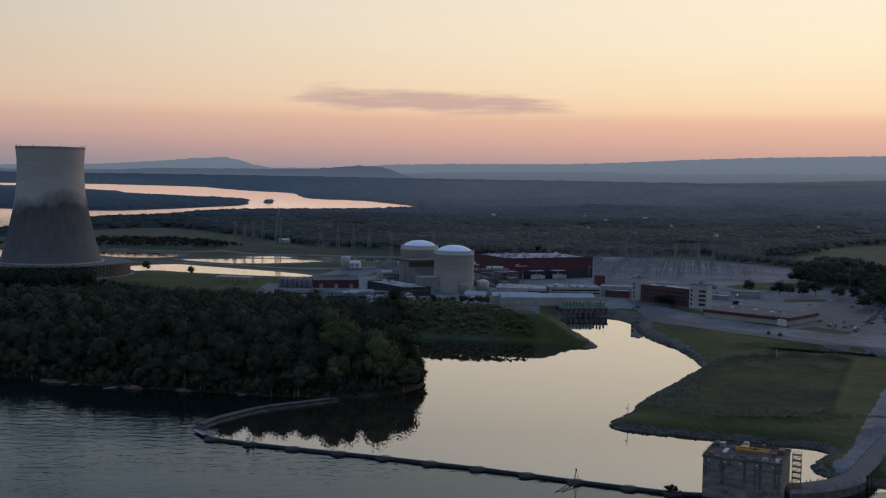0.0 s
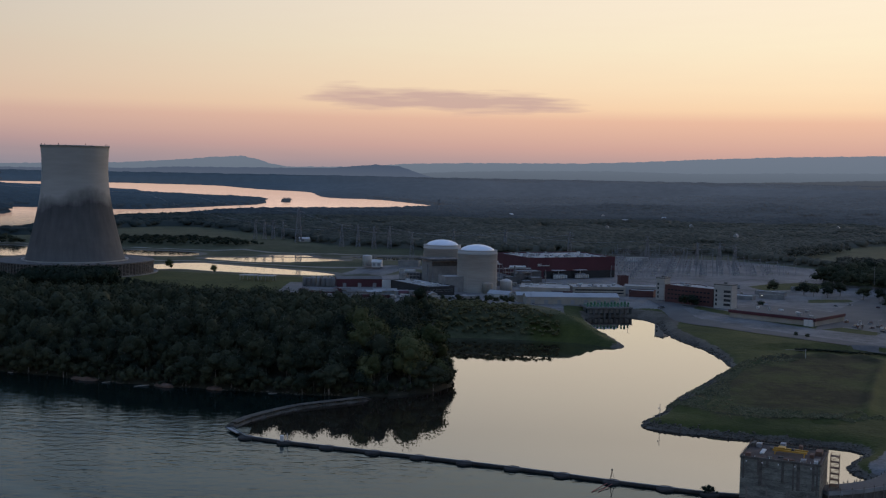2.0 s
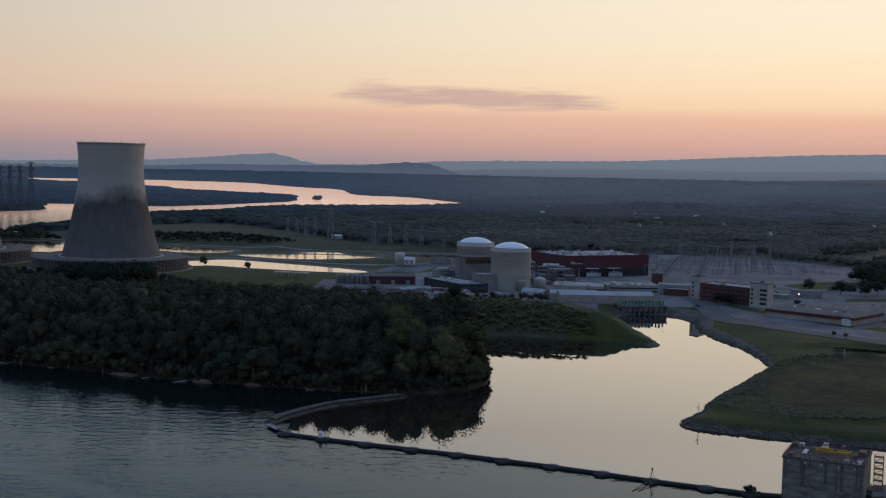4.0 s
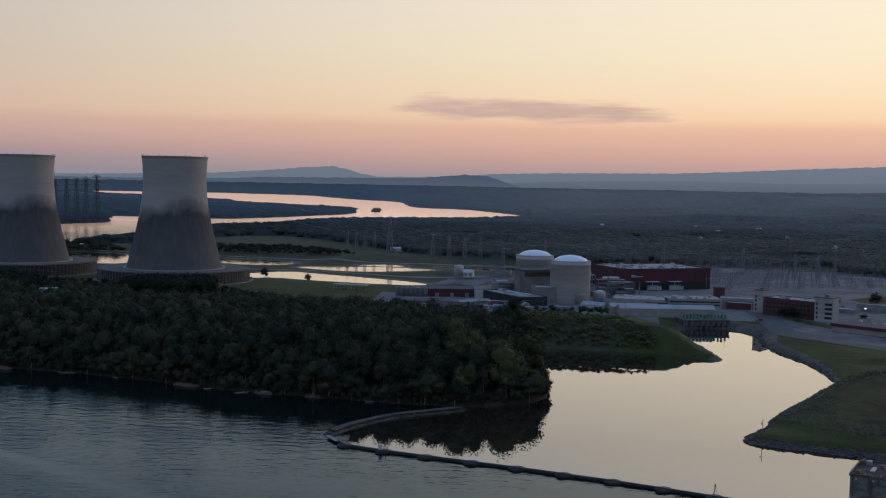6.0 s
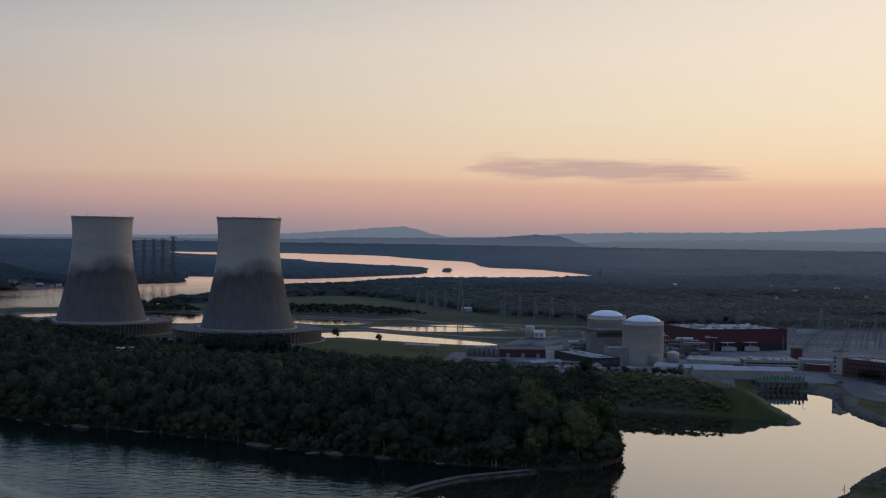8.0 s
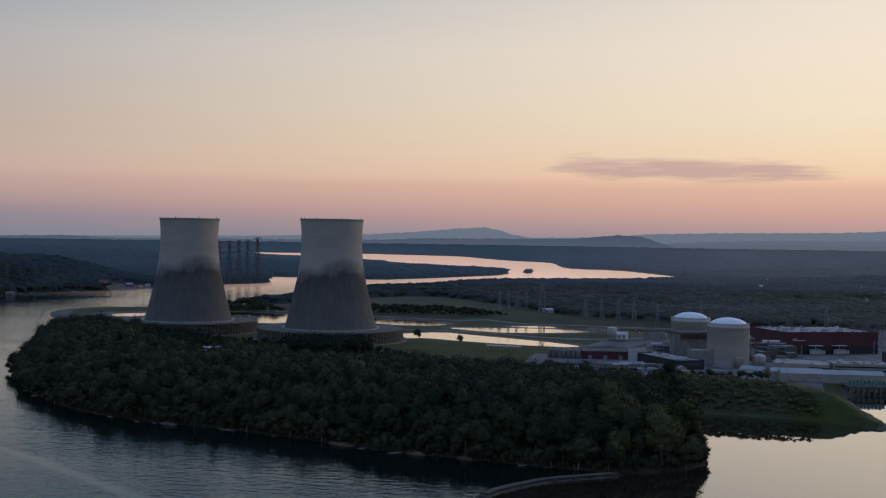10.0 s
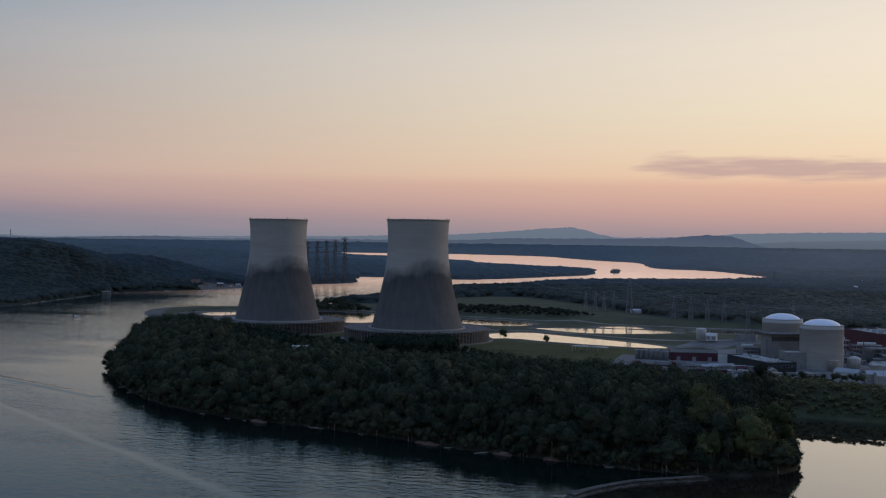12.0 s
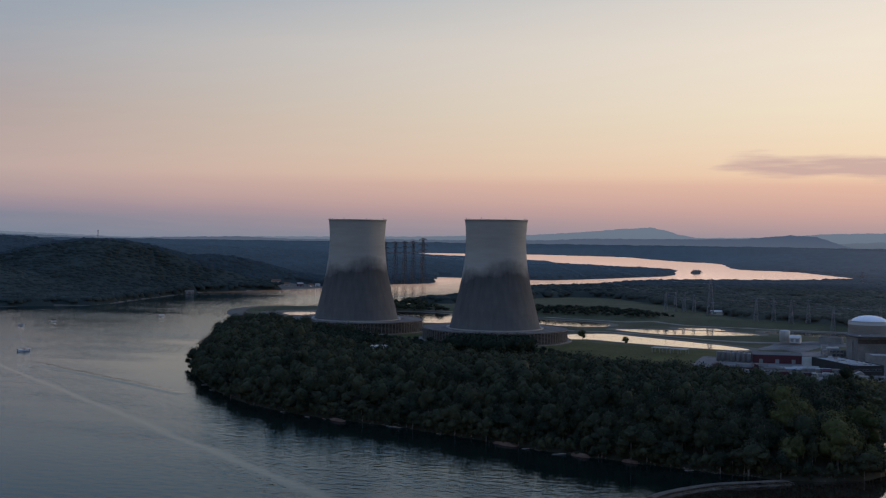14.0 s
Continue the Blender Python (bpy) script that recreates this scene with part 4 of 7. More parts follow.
def joined_trees(name, xs, ys, zs, hs, wide, seed, label, mt="leaf", shapes=None):
    """Many crowns in one mesh, each with a leaf tone of its own."""
    rng = np.random.RandomState(seed)
    shapes = shapes or BUSHES
    vs, fs, tone, n = [], [], [], 0
    for x, y, z, h, w in zip(xs, ys, zs, hs, wide):
        v, f = shapes[rng.randint(len(shapes))]
        tone.append(np.full(len(v), rng.triangular(-0.55, -0.1, 0.6)))
        a = rng.uniform(0, math.tau)
        c, s = math.cos(a), math.sin(a)
        p = np.c_[(v[:, 0] * c - v[:, 1] * s) * h * w + x, (v[:, 0] * s + v[:, 1] * c) * h * w + y, v[:, 2] * h + z]
        vs.append(p)
        fs.append(f + n)
        n += len(v)
    ob = new(name, arrays(name, np.concatenate(vs), np.concatenate(fs), [M[mt]], smooth=True))
    ob.data.attributes.new("tone", "FLOAT", "POINT").data.foreach_set("value", np.concatenate(tone).astype(np.float32))
    return tagged(ob, label, "trees", kind="stuff")


def scatter(poly, step, seed, margin=0.0):
    rng = np.random.RandomState(seed)
    p = np.asarray(poly)
    x, y = np.meshgrid(np.arange(p[:, 0].min(), p[:, 0].max(), step), np.arange(p[:, 1].min(), p[:, 1].max(), step))
    x, y = x.ravel() + rng.uniform(-0.45, 0.45, x.size) * step, y.ravel() + rng.uniform(-0.45, 0.45, x.size) * step
    k = inside_by(x, y, p) > margin
    return x[k], y[k]


CLEARING = [(-505, 1000), (-440, 1030), (-415, 1085), (-465, 1085), (-525, 1035)]


def promontory_wood():
    rng = random.Random(5)
    x, y = scatter(FOREST, 8.8, 11, -2.0)
    z, _, main, wood = land(x, y)
    ok = (main > np.where(x < -550, -6.0, -0.5)) & (inside_by(x, y, BREAKWATER) < -4) & (inside_by(x, y, CLEARING) < 0)
    x, y, z, main = x[ok], y[ok], z[ok], main[ok]
    r = np.random.RandomState(12)
    h = r.triangular(13, 19, 30, len(x)) * np.where(main < 9, 0.85, 1.0) * (1 + 0.1 * wander(x, y, 80, 51))
    back = smooth01(inside_by(x, y, FOREST[20:] + [(-735, 1185), (-720, 1000), (-560, 1060), (-400, 980), (-250, 900), (-150, 860), (-60, 830)]), -60, 20)
    h = h * (1 - 0.2 * back * smooth01(x, -470, -400))
    shore = main < 8
    h = np.where(shore & (r.uniform(size=len(x)) < 0.5), h * 0.55, h)
    low = inside_by(x, y, LOW_WOOD) > -4
    h = np.where(low, r.uniform(4, 9, len(x)), h)
    w = r.uniform(0.78, 1.22, len(x)) * np.where(low | shore, 1.35, 1.0)
    order = np.argsort(main + 0.25 * (np.hypot(x + 40, y - 640)))
    near, rest = order[:300], order[300:]
    for i in near:
        pale = x[i] > -48 and y[i] < 690 and rng.random() < 0.45
        add_tree(x[i], y[i], z[i], h[i] * (1.2 if pale else 1.0), w[i], rng.uniform(0, 6.28), rng, "broadleaf tree in %s on the wooded promontory" % ("paler olive leaf" if pale else "full summer leaf"), "promontory trees", OLIVE_CROWNS if pale else CROWNS)
    ex, ey = scatter(FOREST, 3.9, 15, -3.0)
    ez, _, em, ew = land(ex, ey)
    edge = (em > -0.8) & (em < 7) & (ew < 8) & (inside_by(ex, ey, BREAKWATER) < -3)
    ex, ey, ez = ex[edge], ey[edge], ez[edge]
    joined_trees("shore_thicket", ex, ey, ez - 1.0, r.uniform(5, 12, len(ex)), r.uniform(0.9, 1.4, len(ex)), 14, "thicket of low branches hanging over the shore")
    joined_trees("promontory_woodland", x[rest], y[rest], z[rest], h[rest], w[rest], 13, "thick dark green woodland covering the promontory", shapes=LIGHT_CROWNS)


promontory_wood()


# ---- the two cooling towers ----
def tower_shell_material():
    mt = surface("tower_concrete", (0.262, 0.252, 0.226), (0.345, 0.332, 0.30), 0.06, 0.9, fine=0.35, stretch=(0.12, 0.12, 0.9))
    nt = mt.node_tree
    N, L = nt.nodes.new, nt.links.new
    p = nt.nodes["Principled BSDF"]
    old = p.inputs["Base Color"].links[0].from_socket
    tc, sep, nz = N("ShaderNodeTexCoord"), N("ShaderNodeSeparateXYZ"), N("ShaderNodeTexNoise")
    L(tc.outputs["Object"], sep.inputs[0])
    L(tc.outputs["Object"], nz.inputs["Vector"])
    nz2 = N("ShaderNodeTexNoise")
    L(tc.outputs["Object"], nz2.inputs["Vector"])
    nz2.inputs["Scale"].default_value, nz2.inputs["Detail"].default_value = 0.15, 5
    nz.inputs["Scale"].default_value, nz.inputs["Detail"].default_value = 0.035, 4

    def m(op, a, b=None, c=None, clamp=False):
        n = N("ShaderNodeMath")
        n.operation, n.use_clamp = op, clamp
        for i, v in enumerate((a, b, c)):
            if isinstance(v, (int, float)):
                n.inputs[i].default_value = v
            elif v is not None:
                L(v, n.inputs[i])
        return n.outputs[0]
    # damp weathering: a dark blotch under an uneven upper edge, paler towards the foot, with run-down streaks
    streak_map, streaks = N("ShaderNodeMapping"), N("ShaderNodeTexNoise")
    streak_map.inputs["Scale"].default_value = (0.22, 0.22, 0.012)
    L(tc.outputs["Object"], streak_map.inputs[0])
    L(streak_map.outputs[0], streaks.inputs["Vector"])
    streaks.inputs["Scale"].default_value, streaks.inputs["Detail"].default_value = 1.0, 4
    level = m("ADD", sep.outputs[2], m("MULTIPLY", nz.outputs[0], -30))
    level = m("ADD", level, m("MULTIPLY", nz2.outputs[0], 3))
    level = m("ADD", level, m("MULTIPLY", streaks.outputs[0], -2.5))
    side = m("ADD", sep.outputs[0], -10.0)
    level = m("ADD", level, m("MULTIPLY", m("MULTIPLY", side, side), 0.005))
    upper = m("MULTIPLY_ADD", level, -0.066, 5.15, True)
    depth = m("MULTIPLY_ADD", level, 0.022, -0.5, True)
    belt = m("MULTIPLY", upper, m("ADD", m("MULTIPLY", depth, 0.14), 0.80))
    belt = m("MULTIPLY", belt, m("MULTIPLY_ADD", streaks.outputs[0], 0.3, 0.85))
    mx = N("ShaderNodeMix")
    mx.data_type = "RGBA"
    L(belt, mx.inputs[0])
    L(old, mx.inputs[6])
    mx.inputs[7].default_value = (0.044, 0.044, 0.046, 1)
    L(mx.outputs[2], p.inputs["Base Color"])
    return mt


def cooling_tower(x, y, turn):
    t = thing("cooling_tower", "tall hyperbolic concrete cooling tower with dark weather stains", "cooling tower", pose(x, y, 7, 0, 0, turn), "cooling towers")
    prof = [(54.6, 13.0), (53.3, 14.5), (49.4, 30), (45.6, 45), (42.2, 60), (39.0, 75), (36.8, 90), (35.6, 103), (35.2, 114), (35.5, 126), (36.3, 136), (36.8, 139.2), (37.2, 139.4), (37.2, 140.2), (36.2, 140.2), (35.2, 136), (34.4, 114), (36.0, 90), (41.4, 60), (48.6, 30), (53.0, 13.0)]
    part("shell", turned(prof, 96), SHELL, t, "grey concrete shell, pale above and stained dark below")
    bm = bmesh.new()
    for k in range(48):
        a = k * math.tau / 48
        beam(bm, (36.9 * math.cos(a), 36.9 * math.sin(a), 140.2), (36.9 * math.cos(a), 36.9 * math.sin(a), 141.3), 0.06, 3)
    part("rim_railing", bm, M["steel"], t)
    for k in range(8):
        a = k * math.tau / 8 + 0.3
        part("beacon", box(bmesh.new(), 36.7 * math.cos(a) - 0.25, 36.7 * math.cos(a) + 0.25, 36.7 * math.sin(a) - 0.25, 36.7 * math.sin(a) + 0.25, 140.2, 142.0), M["black"], t)
    # ring of fill: basin, deck, posts and louvre boards
    part("fill_deck", turned([(54.2, 13.4), (60, 13.0), (62, 13.9), (80, 13.4), (84.6, 13.4), (85.2, 14.2), (85.2, 12.8), (80, 12.6), (54.2, 12.4), (54.2, 13.4)], 96, smooth=False), M["deck"], t, "flat dark concrete deck over the fill")
    part("deck_rim", turned([(84.4, 13.5), (85.6, 13.5), (85.6, 12.9), (84.4, 12.9)], 96, smooth=False), M["louvre"], t)
    part("deck_band", turned([(54.6, 14.5), (57.2, 14.9), (57.2, 13.6), (54.6, 13.2)], 96, smooth=False), M["concrete"], t)
    part("inner_wall", turned([(79.5, 0), (79.5, 12.7)], 72), M["black"], t)
    part("basin", turned([(90, -1), (90, 1.2), (89.4, 1.2), (89.4, 0.2), (79, 0.2)], 96, smooth=False), M["dark_concrete"], t)
    post = slab(-0.35, 0.65, -0.24, 0.24, 0, 12.9)
    pm = bpy.data.meshes.new("post")
    post.to_mesh(pm)
    post.free()
    pm.materials.append(M["louvre_post"])
    for k in range(110):
        a = k * math.tau / 110
        same_part("post", pm, t, pose(84.3 * math.cos(a), 84.3 * math.sin(a), 0, 0, 0, math.degrees(a)))
    for k in range(8):
        z = 1.4 + k * 1.45
        part("louvre_ring", turned([(85.1, z + 0.12), (83.6, z + 0.3), (83.6, z + 0.1), (85.1, z - 0.14), (85.1, z + 0.12)], 80, smooth=False), M["louvre"], t, "weathered brown louvre boards")
    return t


SHELL = tower_shell_material()
cooling_tower(-603, 1301, 24.9)
cooling_tower(-400, 1248, 17.8)


# ---- reactor buildings ----
def reactor(x, y):
    t = thing("reactor_building", "round concrete reactor building with a pale shallow dome", "reactor building", pose(x, y, 7), "reactor buildings")
    part("cylinder", turned([(20, -1), (20, 37.2), (20.35, 37.4), (20.35, 38.2), (20, 38.4), (20, 41), (17, 41.4)], 72), M["concrete"], t, "plain board-marked concrete cylinder wall")
    part("dome", turned([(16.8, 41), (16.8, 41.8), (15.5, 43.0), (13, 44.4), (10, 45.5), (6.5, 46.3), (3, 46.7), (0.0, 46.8)], 72), M["dome"], t, "pale blue-grey metal dome")
    part("parapet", turned([(20, 40.6), (20.1, 41.5), (19.6, 41.5), (19.6, 40.9), (17, 41.1)], 72, smooth=False), M["concrete"], t)
    for k in range(12):
        a = k * math.tau / 12
        part("rib", beam(bmesh.new(), (20.02 * math.cos(a), 20.02 * math.sin(a), 0), (20.02 * math.cos(a), 20.02 * math.sin(a), 37), 0.12, 4), M["concrete"], t)
    return t


reactor(10, 1190)
reactor(45, 1118)


def block(name, label, category, cx, cy, sx, sy, rot, z0, z1, wall, roof="roof", parapet=0.6):
    t = thing(name, label, category, pose(cx, cy, z0, 0, 0, rot))
    h = z1 - z0
    part("wall", slab(-sx / 2, sx / 2, -sy / 2, sy / 2, -1.5, h - 0.3), M[wall], t)
    part("roof", slab(-sx / 2 + 0.3, sx / 2 - 0.3, -sy / 2 + 0.3, sy / 2 - 0.3, h - 0.35, h), M[roof], t)
    bm = bmesh.new()
    for x0, x1, y0, y1 in ((-sx / 2 - .1, sx / 2 + .1, -sy / 2 - .1, -sy / 2 + .35), (-sx / 2 - .1, sx / 2 + .1, sy / 2 - .35, sy / 2 + .1), (-sx / 2 - .1, -sx / 2 + .35, -sy / 2 + .35, sy / 2 - .35), (sx / 2 - .35, sx / 2 + .1, -sy / 2 + .35, sy / 2 - .35)):
        box(bm, x0, x1, y0, y1, h - 0.5, h + parapet)
    part("parapet", bm, M[wall], t)
    return t


# ---- the plant ----
def windows(parent, x0, x1, z0, z1, nx, nz, y, face=-1):
    """A row of recessed panes with frames on a wall that faces y."""
    wx_, wz_ = (x1 - x0) / nx, (z1 - z0) / nz
    for i in range(nx):
        for j in range(nz):
            cx, cz = x0 + (i + 0.5) * wx_, z0 + (j + 0.5) * wz_
            f = part("window", slab(cx - wx_ * 0.36, cx + wx_ * 0.36, y - 0.06, y + 0.06, cz - wz_ * 0.3, cz + wz_ * 0.3), M["steel"], parent)
            part("pane", slab(cx - wx_ * 0.31, cx + wx_ * 0.31, y + face * 0.09 - 0.02, y + face * 0.09 + 0.02, cz - wz_ * 0.25, cz + wz_ * 0.25), M["glass"], f)


def roof_units(parent, sx, sy, h, n, seed, mats=("white", "roof", "steel")):
    rng = random.Random(seed)
    for _ in range(n):
        x, y = rng.uniform(-sx / 2 + 3, sx / 2 - 3), rng.uniform(-sy / 2 + 3, sy / 2 - 3)
        a, b, c = rng.uniform(0.8, 2.2), rng.uniform(0.8, 1.8), rng.uniform(0.8, 2.4)
        part("roof_vent", slab(x - a, x + a, y - b, y + b, h - 0.05, h + c, 0.15), M[rng.choice(mats)], parent)


def gabled(name, label, category, cx, cy, sx, sy, rot, z0, eave, ridge_h, wall, roof):
    """A long shed with a low pitched roof along x."""
    t = thing(name, label, category, pose(cx, cy, z0, 0, 0, rot))
    part("wall", slab(-sx / 2, sx / 2, -sy / 2, sy / 2, -1, eave), M[wall], t)
    bm = bmesh.new()
    e = 0.5
    pts = [(-sy / 2 - e, eave - 0.1), (0, ridge_h), (sy / 2 + e, eave - 0.1), (sy / 2 + e, eave + 0.2), (0, ridge_h + 0.3), (-sy / 2 - e, eave + 0.2)]
    ends = [[bm.verts.new((x, y, z)) for y, z in pts] for x in (-sx / 2 - e, sx / 2 + e)]
    for k in range(6):
        bm.faces.new((ends[0][k], ends[0][(k + 1) % 6], ends[1][(k + 1) % 6], ends[1][k]))
    bm.faces.new(ends[0])
    bm.faces.new(ends[1][::-1])
    bmesh.ops.recalc_face_normals(bm, faces=bm.faces)
    part("roof", bm, M[roof], t)
    for s in (-1, 1):
        bm = bmesh.new()
        vs = [bm.verts.new((s * sx / 2, y, z)) for y, z in ((-sy / 2, eave - 0.05), (sy / 2, eave - 0.05), (0, ridge_h))]
        bm.faces.new(vs)
        part("gable", bm, M[wall], t)
    n = max(2, int(sx / 12))
    for k in range(n):
        x = -sx / 2 + (k + 0.5) * sx / n
        part("shed_door", slab(x - 1.8, x + 1.8, -sy / 2 - 0.08, -sy / 2 + 0.04, 0, min(eave - 1, 4)), M["steel"], t)
    return t


def tank(x, y, z, r, h, mt, label, cone=0.12, group="tanks"):
    t = thing("storage_tank", label, "tank", pose(x, y, z), group)
    part("shell", turned([(0, -0.5), (r, -0.5), (r, h)], 28), M[mt], t)
    part("roof", turned([(r + 0.08, h - 0.15), (r + 0.08, h + 0.1), (r * 0.5, h + r * cone * 1.4), (0, h + r * cone * 2)], 28), M[mt], t)
    bm = bmesh.new()
    for s in (-0.25, 0.25):
        beam(bm, (s, -r - 0.2, 0), (s, -r - 0.2, h + 0.6), 0.05, 3)
    for k in range(int(h / 0.8)):
        beam(bm, (-0.25, -r - 0.2, 0.4 + k * 0.8), (0.25, -r - 0.2, 0.4 + k * 0.8), 0.04, 3)
    part("ladder", bm, M["steel"], t)
    return t


# turbine hall
th = block("turbine_hall", "long maroon metal-clad turbine hall with a flat grey roof", "turbine hall", 144.1, 1316.2, 112.6, 85, 23.3, 7, 30, "maroon", parapet=1.2)
roof_units(th, 108, 78, 23, 60, 4)
# shade of the open bays put in as a flat black slab
part("dark_base", slab(-38, 56, -42.75, -42.4, 0, 8.5), M["black"], th, "black slab standing for the shade in open bays along the foot of the wall")
for k in range(14):
    x = -52 + k * 8
    part("cladding_joint", slab(x - 0.08, x + 0.08, -42.56, -42.45, 8.7, 22.4), M["maroon"], th)
for k, (w, z) in enumerate(((5, 16.2), (15, 14.6))):
    part("sign_bar", slab(-46, -46 + w, -42.85, -42.6, z, z + 0.8), M["white"], th, "white painted lettering too small to read")
for k in range(2):
    t = thing("transformer", "grey power transformer with pale radiators in front of the hall", "transformer", pose(143 + 26 * k, 1262 + 11 * k, 7, 0, 0, 23), "transformers")
    part("tank", slab(-6, 6, -3, 3, 0, 6, 0.3), M["steel"], t)
    for i in range(8):
        part("radiator", slab(-8.5 + 2.3 * i, -7.3 + 2.3 * i, -4.4, -3.1, 1, 5), M["white"], t)
    for i in range(3):
        part("bushing", turned([(0.5, 6), (0.7, 6.6), (0.3, 7.6), (0.35, 9.4), (0, 9.6)], 10), M["white"], t)
    part("canopy", slab(-7.5, 7.5, -3.5, 3.5, 9.8, 10.2), M["white"], t)

# auxiliary buildings round the reactors
aux = block("auxiliary_building", "bare concrete auxiliary building beside a reactor building", "industrial building", 8, 1158, 30, 26, 25, 7, 35, "dark_concrete", "deck")
part("roof_slab", slab(-18, 18, -17, 15, 28.0, 29.6, 0.1), M["deck"], aux, "dark overhanging roof slab")
part("roof_band", slab(-15.3, 15.3, -13.3, -12.9, 22, 26.2), M["grime"], aux)
roof_units(aux, 28, 24, 28, 6, 8)
low = block("valve_house", "dark concrete valve house at the foot of the reactor", "industrial building", 22, 1112, 26, 22, 18, 7, 22, "dark_concrete")
part("door", slab(-4, 0, -11.1, -10.9, 0, 5), M["steel"], low)
block("stair_tower", "slim concrete stair tower", "stair tower", -33, 1222, 6, 8, 10, 7, 19, "concrete")
gabled("dark_shed", "dark pitched-roof shed by the reactors", "shed", -13, 1190, 26, 16, 15, 7, 6, 10, "dark_concrete", "black")
sb = block("service_building", "black flat-roofed service building with a grey roof", "industrial building", -10, 1099, 29, 75, 31, 7, 15.5, "black")
roof_units(sb, 25, 70, 8.5, 14, 12)
windows(sb, -13, 13, 3.2, 6.8, 8, 1, -37.55)
block("condenser_block", "brown concrete equipment block", "industrial building", 104, 1222, 26, 20, 12, 7, 19, "deck")
for k in range(5):
    tw = block("pipe_annex", "low concrete annex between plant buildings", "industrial building", 74 + 9 * k, 1180 + 10 * (k % 3), 12, 14, 10, 7, 12 + 3 * (k % 3), "deck", "roof")
tank(75, 1128, 7, 6.2, 9.5, "white", "white steel water tank with a shallow cone roof", 0.2)
tank(55, 1096, 7, 4.8, 10, "tan", "pale tan steel water tank with a flat top", 0.05)
for k in range(7):
    tank(-130 + 4.9 * k, 1134 - 1.0 * k, 7, 2.2, 9, "steel", "slim grey-blue steel process tank in a row", 0.1)
for k in range(4):
    tank(-122 + 6.0 * k, 1144, 7, 2.2, 9, "steel", "slim grey-blue steel process tank in a row", 0.1)
tank(-83, 1404, 7, 6, 12, "white", "white round water tank by the ponds", 0.1)
gabled("pump_house", "white gabled pump house by the ponds", "pump house", -70, 1394, 12, 9, -10, 7, 5, 8, "white", "white")
for k, (x, y, sx, sy, h, w, r) in enumerate(((-30, 1400, 26, 16, 7, "dark_concrete", "black"), (0, 1412, 20, 12, 6, "dark_concrete", "roof"), (25, 1398, 16, 12, 9, "tan", "roof"))):
    block("pond_building", "low concrete utility building near the ponds", "utility building", x, y, sx, sy, -8, 7, 7 + h, w, r)
gabled("field_office", "long white single-storey building in the field", "building", -205, 1858, 40, 11, 8, 8, 4, 6, "white", "white")

for x, y, sx, sy, h, turn in ((92, 1206, 30, 9, 16, 12), (66, 1212, 18, 12, 20, 12), (-24, 1166, 20, 10, 13, 25)):
    t = thing("equipment_frame", "open steel and concrete equipment frame with several decks", "equipment frame", pose(x, y, 7, 0, 0, turn), "equipment frames")
    for k in range(4):
        part("deck", slab(-sx / 2, sx / 2, -sy / 2, sy / 2, h * (k + 1) / 4 - 0.4, h * (k + 1) / 4), M["dark_concrete"], t)
    for i in range(6):
        for s in (-1, 1):
            part("column", slab(-sx / 2 + 0.3 + i * (sx - 1) / 5, -sx / 2 + 0.8 + i * (sx - 1) / 5, s * (sy / 2 - 0.5) - 0.25, s * (sy / 2 - 0.5) + 0.25, 0, h - 0.4), M["galvanised"], t)
    bm = bmesh.new()
    for s in (-1, 1):
        for z in (0.6, 1.1):
            beam(bm, (-sx / 2, s * (sy / 2 - 0.1), h + z), (sx / 2, s * (sy / 2 - 0.1), h + z), 0.06, 3)
    part("railing", bm, M["steel"], t)
    part("vessel", beam(bmesh.new(), (-sx * 0.3, 0, h + 1.6), (sx * 0.3, 0, h + 1.6), 1.5, 12), M["white"], t)
for x, y, h in ((60, 1160, 26), (88, 1190, 20), (-5, 1140, 24), (120, 1180, 16)):
    t = thing("vent_stack", "slim grey steel vent stack by the reactor buildings", "vent stack", pose(x, y, 7), "vent stacks")
    part("pipe", turned([(0.7, -0.5), (0.6, h), (0.75, h + 0.1), (0.75, h + 0.6), (0.5, h + 0.6)], 12), M["galvanised"], t)
    part("platform", turned([(0.6, h * 0.6), (1.6, h * 0.6), (1.6, h * 0.6 + 0.2), (0.6, h * 0.6 + 0.2)], 12, smooth=False), M["steel"], t)

# yard west of the reactors
hall = gabled("maroon_workshop", "maroon workshop with a dark pitched roof", "workshop", -76, 1146, 46, 22, 10, 7, 8, 10, "maroon", "deck")
block("white_store", "small white store building", "store", -46, 1130, 9, 8, 10, 7, 14, "white")
rngC = random.Random(21)
for k in range(16):
    x = -122 + 8.2 * k + rngC.uniform(-2, 2)
    y = 1058 + rngC.uniform(-8, 26) + 0.05 * x
    w, roof = rngC.choice((("maroon", "deck"), ("dark_concrete", "deck"), ("tan", "roof"), ("maroon", "maroon"), ("dark_concrete", "metal_roof"), ("grime", "rust_deck"), ("dark_concrete", "dark_concrete")))
    tone = {"dark_concrete": "grey concrete", "grime": "weathered", "deck": "dark", "metal_roof": "pale metal", "rust_deck": "rusty", "roof": "grey"}
    gabled("yard_shed", "small %s yard shed with a %s roof" % (tone.get(w, w), tone.get(roof, roof)), "shed", x, y, rngC.uniform(7, 19), rngC.uniform(5, 10), rngC.choice((10, 10, 12, 100)), 7, rngC.uniform(2.6, 4), rngC.uniform(4.2, 5.2), w, roof)
